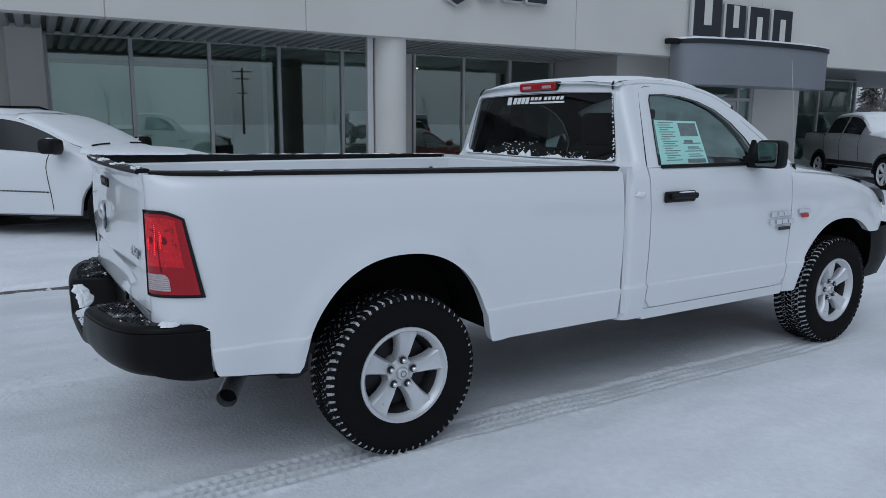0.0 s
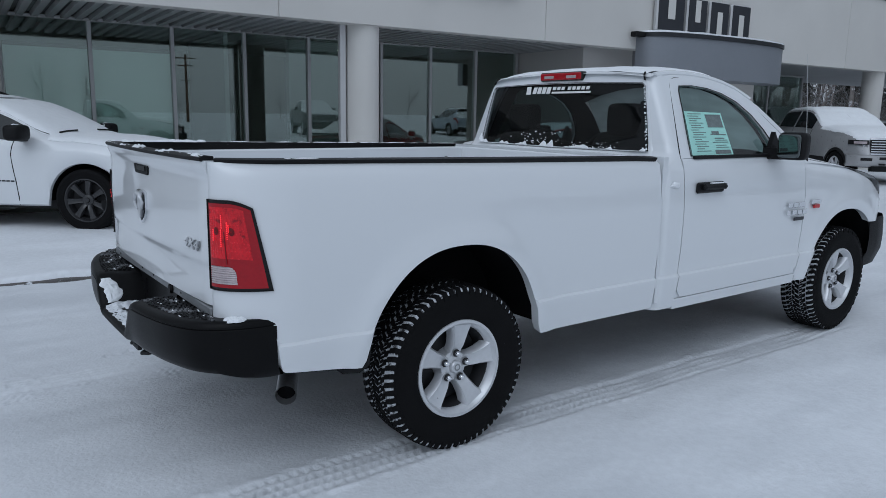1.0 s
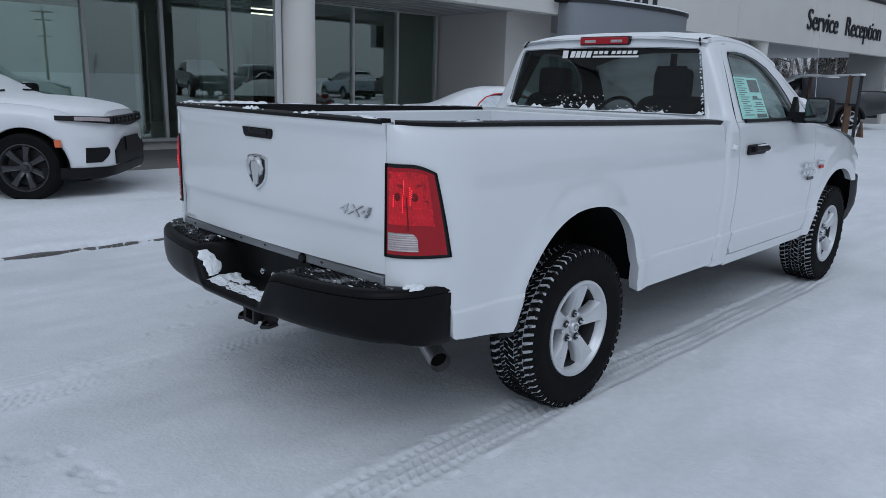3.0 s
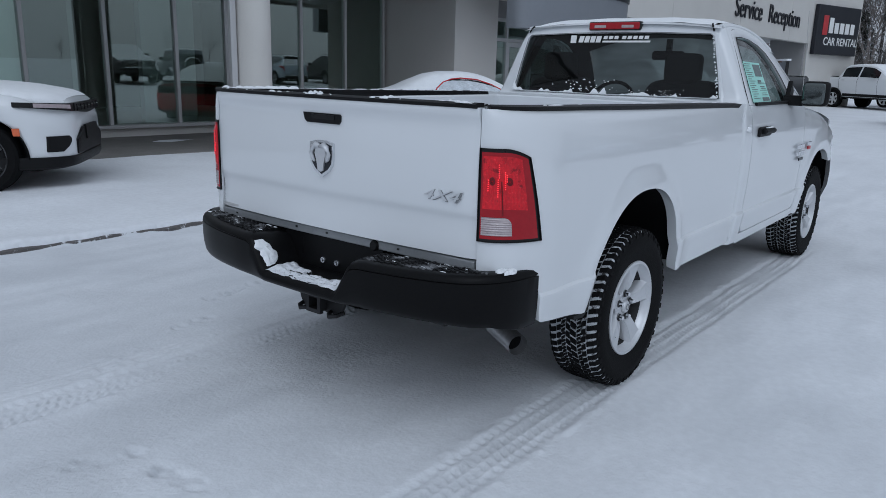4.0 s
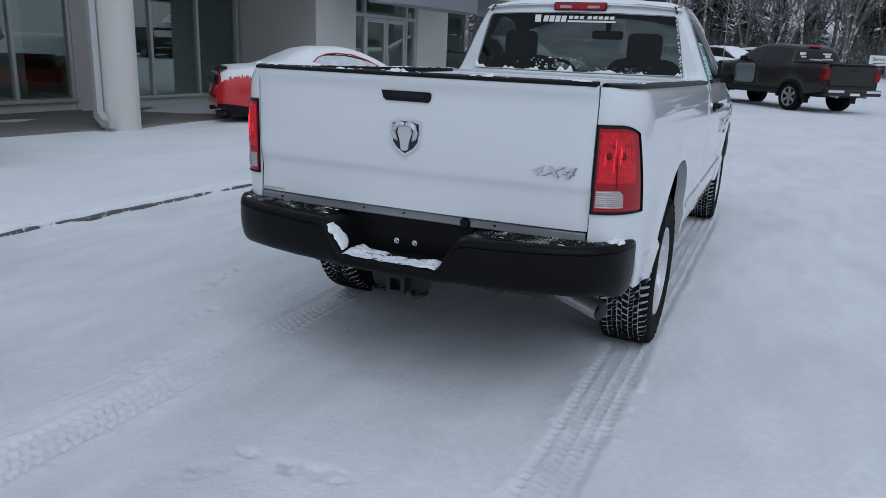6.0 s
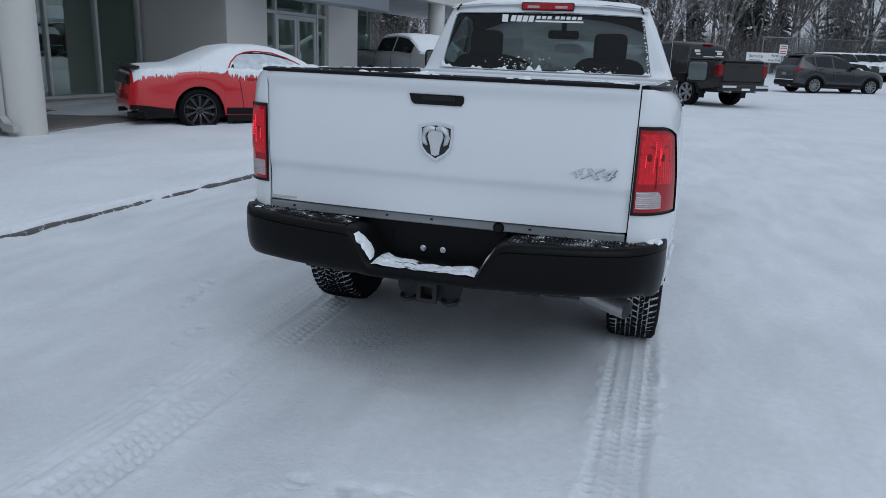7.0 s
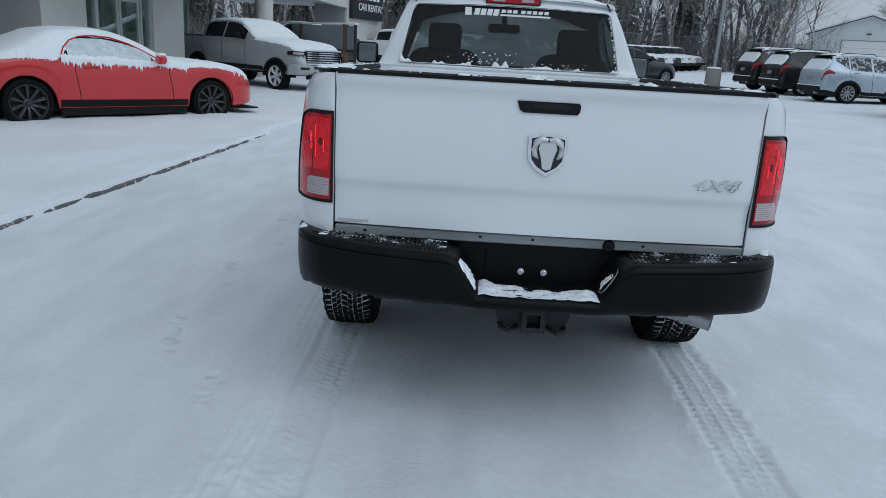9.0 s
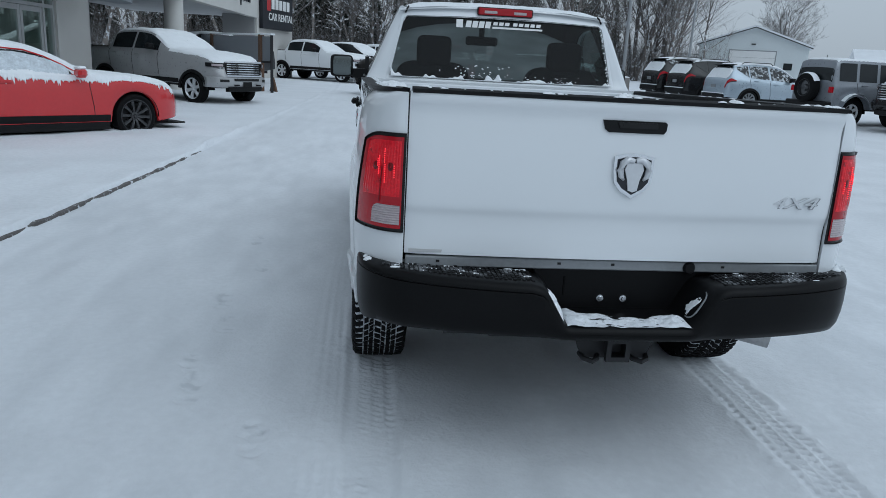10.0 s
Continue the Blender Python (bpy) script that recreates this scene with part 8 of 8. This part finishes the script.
# lamp posts
for x, y, h, base in ((30.1, -10.6, 9.0, True), (42.0, -18.8, 9.0, False)):
    post = thing("lamp_post", "pale steel lamp post on a round concrete base" if base else "pale steel lamp post", "lamp post", "lamp posts", on_lot(x, y, 0))
    if base:
        part("base", Geo().skin([[(r * math.cos(2 * math.pi * k / 28), r * math.sin(2 * math.pi * k / 28), z) for k in range(28)] for r, z in ((0.345, -0.1), (0.335, 0.86), (0.32, 0.89))], closed=True, caps=True), CONCRETE, post, "round concrete base")
        part("base_snow", Geo().skin([[(r * math.cos(2 * math.pi * k / 20), r * math.sin(2 * math.pi * k / 20), z) for k in range(20)] for r, z in ((0.325, 0.89), (0.30, 0.93), (0.10, 0.96))], closed=True, caps=True), SNOW_CLUMP, post)
    part("pole", Geo().tube([(0, 0, 0.0), (0, 0, h)], [0.085, 0.06], 12), FENCE, post)
    part("lamp_head", Geo().box(-0.5, 0.3, -0.16, 0.16, h - 0.02, h + 0.12, 0.03), ALU, post)

# chain-link fence
fence = thing("fence", "tall galvanised chain-link fence round the yard", "fence", m=on_lot(66.0, -8.0, -72))
for k in range(15):
    part("post", Geo().tube([(2.6 * k, 0, -0.5), (2.6 * k, 0, 3.2)], 0.05, 6), FENCE, fence)
part("top_rail", Geo().tube([(0, 0, 3.15), (36.4, 0, 3.15)], 0.045, 6), FENCE, fence)
g = Geo()
for k in range(420):
    a = 36.4 * k / 420
    g.tube([(a, 0, 0.05), (min(36.4, a + 1.6), 0, 3.1)], 0.006, 3, caps=False)
    g.tube([(a, 0.01, 3.1), (min(36.4, a + 1.6), 0.01, 0.05)], 0.006, 3, caps=False)
tagged(part("wire_mesh", g, FENCE, fence), kind="stuff")

# yard direction sign
board = thing("yard_sign", "white direction board reading Service and Parts", "sign", m=pose(57.5, -7.38, 0.62, 0, 0, -86) @ Matrix.Scale(0.66, 4))
part("panel", Geo().box(-2.0, 2.0, -0.04, 0.04, 1.5, 2.55, 0.02), SIGN_WHITE, board)
for x in (-1.8, 1.8):
    part("leg", Geo().box(x - 0.06, x + 0.06, -0.05, 0.05, -0.2, 1.5), FENCE, board)
part("words", lettering("Service", 0.52, 0.02).turned(pose(-0.95, -0.055, 2.0)), INK, board, "dark letters reading Service")
part("words", lettering("Parts", 0.36, 0.02).turned(pose(1.05, -0.055, 2.15)), INK, board, "dark letters reading Parts")
part("words", lettering("Body Shop", 0.30, 0.02).turned(pose(1.05, -0.055, 1.66)), INK, board, "dark letters reading Body Shop")
part("arrow", Geo().box(-1.6, -0.4, -0.06, -0.042, 1.68, 1.76), INK, board)

notice = thing("notice_board", "small white notice with red bars on a steel post", "sign", m=pose(57.4, -8.58, 0.55, 0, 0, -86))
part("post", Geo().tube([(0, 0.05, -0.4), (0, 0.05, 2.45)], 0.04, 8), FENCE, notice)
part("panel", Geo().box(-0.28, 0.28, -0.03, 0.02, 1.58, 2.38, 0.02), SIGN_WHITE, notice)
for z, w in ((2.26, 0.2), (2.12, 0.22), (1.88, 0.2), (1.74, 0.22)):
    part("print_bar", Geo().box(-w, w, -0.04, -0.028, z - 0.025, z + 0.03), SIGN_RED, notice)

# pale shed with a gable and a wide door
shed = thing("shed", "pale blue metal-clad shed with a snowy gable roof", "building", m=pose(69.0, -37.0, 0.30, 0, 0, -118))
W, D, E, R = 5.1, 14.0, 4.45, 6.2
part("wall", Geo().prism([(-W, -0.5), (W, -0.5), (W, E), (0, R), (-W, E)], "y", 0, D), SHED, shed)
for s in (-1, 1):
    rows = [[(s * (W + 0.3), y, E - 0.12), (0, y, R), (0, y, R + 0.22), (s * (W + 0.3), y, E + 0.1)] for y in (-0.35, D + 0.3)]
    roofp = part("roof", Geo().skin(rows, closed=True, caps=True), SNOW, shed, "snow-covered roof slope")
    part("barge_board", Geo().skin([[(s * (W + 0.32), -0.37, E - 0.18), (0, -0.37, R - 0.06), (0, -0.37, R + 0.04), (s * (W + 0.32), -0.37, E - 0.08)], [(s * (W + 0.32), -0.3, E - 0.18), (0, -0.3, R - 0.06), (0, -0.3, R + 0.04), (s * (W + 0.32), -0.3, E - 0.08)]], closed=True, caps=True), GREY_PAINT, roofp)
d = part("garage_door", Geo().box(-2.15, 2.15, -0.03, 0.04, 0.0, 3.9), SIGN_WHITE, shed, "wide pale garage door")
part("door_frame", Geo().box(-2.23, -2.15, -0.05, 0.02, 0, 3.98).box(2.15, 2.23, -0.05, 0.02, 0, 3.98).box(-2.15, 2.15, -0.05, 0.02, 3.9, 3.98), FENCE, d)
for k in range(1, 6):
    part("panel_joint", Geo().box(-2.15, 2.15, -0.035, -0.028, 0.65 * k, 0.65 * k + 0.012), GREY_PAINT, d)
part("window", Geo().box(3.0, 3.8, -0.04, 0.05, 2.2, 2.85), DARK_GLASS, shed)
part("wall_lamp", Geo().box(-0.2, 0.2, -0.2, 0.0, 4.5, 4.62), GREY_PAINT, shed)
for k in range(19):
    x = -W + 0.2 + 0.6 * k
    part("cladding_rib", Geo().box(x - 0.025, x + 0.025, -0.022, 0.0, -0.4, E + (R - E) * (1 - abs(x) / W) - 0.05), SHED, shed) if abs(x) > 2.5 and abs(x) < W else None
house = thing("house", "far white house with a snowy roof behind the lot", "building", m=pose(76.5, -62.0, 0.3, 0, 0, -118))
part("wall", Geo().box(-7, 7, 0, 9, -0.5, 3.6), SHED, house)
part("roof", Geo().prism([(-0.6, 3.5), (9.6, 3.5), (4.5, 5.4)], "x", -7.4, 7.4), SNOW, house)
part("chimney", Geo().box(-2.6, -2.0, 4.2, 4.8, 4.5, 5.8), GREY_PAINT, house)


# ---- winter woods ----
def branch(geo, p, d, length, r, depth, rnd, sides, tips):
    """A limb that bends, tapers and forks."""
    pts, rs = [p], [r]
    n = (4, 3, 2, 2)[min(depth, 3)]
    q, v = Vector(p), Vector(d)
    for k in range(n):
        v = (v + Vector((rnd.uniform(-1, 1), rnd.uniform(-1, 1), rnd.uniform(-0.3, 0.6))) * 0.16).normalized()
        q = q + v * (length / n)
        pts.append(q.copy())
        rs.append(r * (1 - 0.62 * (k + 1) / n))
    geo.tube(pts, rs, sides if depth == 0 else max(3, sides - depth), caps=False)
    if depth >= tips:
        return
    kids = {0: 11, 1: 6, 2: 5}.get(depth, 3) + (1 if tips > 3 else 0)
    for k in range(kids):
        f = rnd.uniform(0.25 if depth == 0 else 0.2, 1.0)
        i = min(n - 1, int(f * n))
        at = pts[i].lerp(pts[i + 1], f * n - i)
        a = rnd.uniform(0, 2 * math.pi)
        side = Vector((math.cos(a), math.sin(a), 0))
        w = (v * rnd.uniform(0.45, 0.9) + side * rnd.uniform(0.5, 0.9) + Vector((0, 0, rnd.uniform(0, 0.35)))).normalized()
        branch(geo, at, w, length * rnd.uniform(0.35, 0.58), max(0.007, rs[i] * rnd.uniform(0.3, 0.5)), depth + 1, rnd, sides, tips)


def bare_tree(height, seed, spread=1.0, tips=3):
    rnd = random.Random(seed)
    g = Geo()
    forks = rnd.choice((1, 1, 2, 3))
    for k in range(forks):
        a = rnd.uniform(0, 6.28)
        lean = 0.05 if forks == 1 else 0.22
        branch(g, Vector((0.15 * k, 0.1 * k, -0.4)), Vector((math.cos(a) * lean, math.sin(a) * lean, 1)).normalized(), height * rnd.uniform(0.8, 1.0), height * 0.0105, 0, rnd, 6, tips)
    return g


def conifer(height, seed):
    rnd = random.Random(seed)
    g = Geo()
    for k in range(760):
        f = rnd.random() ** 0.8
        z = height * (0.06 + 0.93 * f)
        reach = height * 0.16 * (1 - f) ** 0.85 * rnd.uniform(0.65, 1.1) + 0.12
        a = rnd.uniform(0, 2 * math.pi)
        c, s = math.cos(a), math.sin(a)
        w = 0.06 + 0.12 * reach
        pts = []
        for t, dz in ((0.1, 0.0), (0.6, -0.10), (1.0, -0.22)):
            for e in (-1, 0, 1):
                pts.append((c * reach * t - s * w * e * (1.1 - 0.8 * t), s * reach * t + c * w * e * (1.1 - 0.8 * t), z + dz * reach - 0.12 * abs(e) * reach * 0.6 + rnd.uniform(-0.04, 0.04)))
        g.add(pts, [(0, 1, 4, 3), (1, 2, 5, 4), (3, 4, 7, 6), (4, 5, 8, 7)])
    return g


protos = []
for k in range(7):
    h = (13, 15, 11, 16, 12, 14, 9)[k]
    me = mesh_of("trunk", bare_tree(h, 40 + k), BARK, 60, False)
    protos.append((me, h, "bare"))
for k in range(2):
    plain_tree = mesh_of("trunk", bare_tree(10, 90 + k), BARK, 60, False)
    protos.append((plain_tree, 12, "bare"))
for k in range(3):
    h = (12, 14, 10)[k]
    protos.append((mesh_of("crown", conifer(h, 70 + k), NEEDLES, 80, False), h, "fir"))


def plant(x, y, kind, scale, turn):
    me, h, sort = protos[kind]
    tree = thing("tree", "bare winter tree with snow on its limbs" if sort == "bare" else "dark conifer flecked with snow", "tree", "woods round the lot", pose(x, y, float(rise(x, y)), 0, 0, turn))
    ob = new("trunk" if sort == "bare" else "crown", me)
    ob.parent = tree
    ob.scale = (scale, scale, scale * 1.03)
    if sort == "fir":
        part("trunk", Geo().tube([(0, 0, -0.3), (0, 0, h * scale * 0.9)], [0.16, 0.03], 6), BARK, tree)


rnd = random.Random(77)
for row in range(4):
    for k in range(36):
        a = radians(-27 + 62 * (k + rnd.uniform(-0.4, 0.4)) / 36)
        d = 68 + 8 * row + rnd.uniform(-3, 3)
        x, y = d * math.cos(a), d * math.sin(a)
        if math.degrees(a) < -22.5 or (60 < x < 100 and -56 < y < -29):
            continue
        fir = row > 1 and rnd.random() < 0.45
        plant(x, y, rnd.choice((9, 10, 11)) if fir else rnd.randrange(7), rnd.uniform(0.8, 1.25), rnd.uniform(0, 360))
lone = mesh_of("trunk", bare_tree(9.2, 61, tips=4), BARK, 60, False)
protos.append((lone, 9.2, "bare"))
for x, y, k, s in ((78.8, -46.3, len(protos) - 1, 1.0), (62.6, -22.0, 3, 0.95), (64.0, -23.5, 1, 0.95), (61.5, -25.0, 0, 1.0), (63.0, -26.6, 5, 0.8), (60.2, -28.0, 2, 0.95), (66.0, -27.0, 6, 0.9), (66.5, -25.0, 4, 0.9), (93.0, -59.5, 11, 0.32), (94.0, -60.8, 10, 0.3)):
    plant(x, y, k, s, 30 * k)
# the far side of the road, behind the walk
for k in range(0, 60, 2):
    a = radians(150 + 165 * (k + rnd.uniform(-0.4, 0.4)) / 60)
    d = 105 + rnd.uniform(-10, 24)
    plant(d * math.cos(a), d * math.sin(a), rnd.choice((7, 8)), rnd.uniform(0.4, 0.85), rnd.uniform(0, 360))


for x, y, h in ((2.5, -60.0, 5.6), (6.4, -60.5, 5.0), (4.2, -64.0, 4.2)):
    plant(x, y, 3, h / protos[3][1], 40 * x)
mast = thing("utility_pole", "dark timber utility pole with crossarms across the road", "utility pole", m=pose(16.6, -60.0, float(rise(16.6, -60.0)), 0, 0, 8))
part("pole", Geo().tube([(0, 0, -0.5), (0, 0, 7.4)], [0.16, 0.11], 8), WOOD, mast)
for z, w in ((7.0, 1.1), (6.2, 0.8), (4.6, 0.6)):
    part("crossarm", Geo().box(-w, w, -0.06, 0.06, z - 0.07, z + 0.07), WOOD, mast)


# ---- thickets at the foot of the woods ----
def thicket(seed):
    """Many thin bare stems, leaning and forking."""
    rnd = random.Random(seed)
    g = Geo()
    for k in range(46):
        x, y = rnd.uniform(-2.6, 2.6), rnd.uniform(-1.6, 1.6)
        h = rnd.uniform(1.6, 4.8)
        lx, ly = rnd.uniform(-0.25, 0.25), rnd.uniform(-0.25, 0.25)
        g.tube([(x, y, -0.3), (x + lx * h * 0.4, y + ly * h * 0.4, h * 0.5), (x + lx * h, y + ly * h, h)], [0.022, 0.014, 0.006], 3, caps=False)
        for j in range(5):
            f = rnd.uniform(0.3, 0.95)
            a, r = rnd.uniform(0, 6.28), rnd.uniform(0.4, 1.1)
            b = (x + lx * h * f, y + ly * h * f, h * f)
            g.tube([b, (b[0] + r * math.cos(a), b[1] + r * math.sin(a), b[2] + r * rnd.uniform(0.4, 1.0))], [0.010, 0.004], 3, caps=False)
    return mesh_of("branchwork", g, BARK, 60, False)


shrubs = [thicket(5 + k) for k in range(4)]
rnd = random.Random(15)
for k in range(96):
    a = radians(-25 + 62 * (k + rnd.uniform(-0.4, 0.4)) / 96)
    d = 73 + rnd.uniform(-3, 9)
    bush = thing("bush", "bare grey thicket dusted with snow", "bush", "thickets under the woods", pose(d * math.cos(a), d * math.sin(a), float(rise(d * math.cos(a), d * math.sin(a))), 0, 0, math.degrees(a) + 90 + rnd.uniform(-20, 20)))
    ob = tagged(new("branchwork", shrubs[k % 4]), kind="stuff")
    ob.parent = bush
    ob.scale = (1, 1, rnd.uniform(0.8, 1.3))
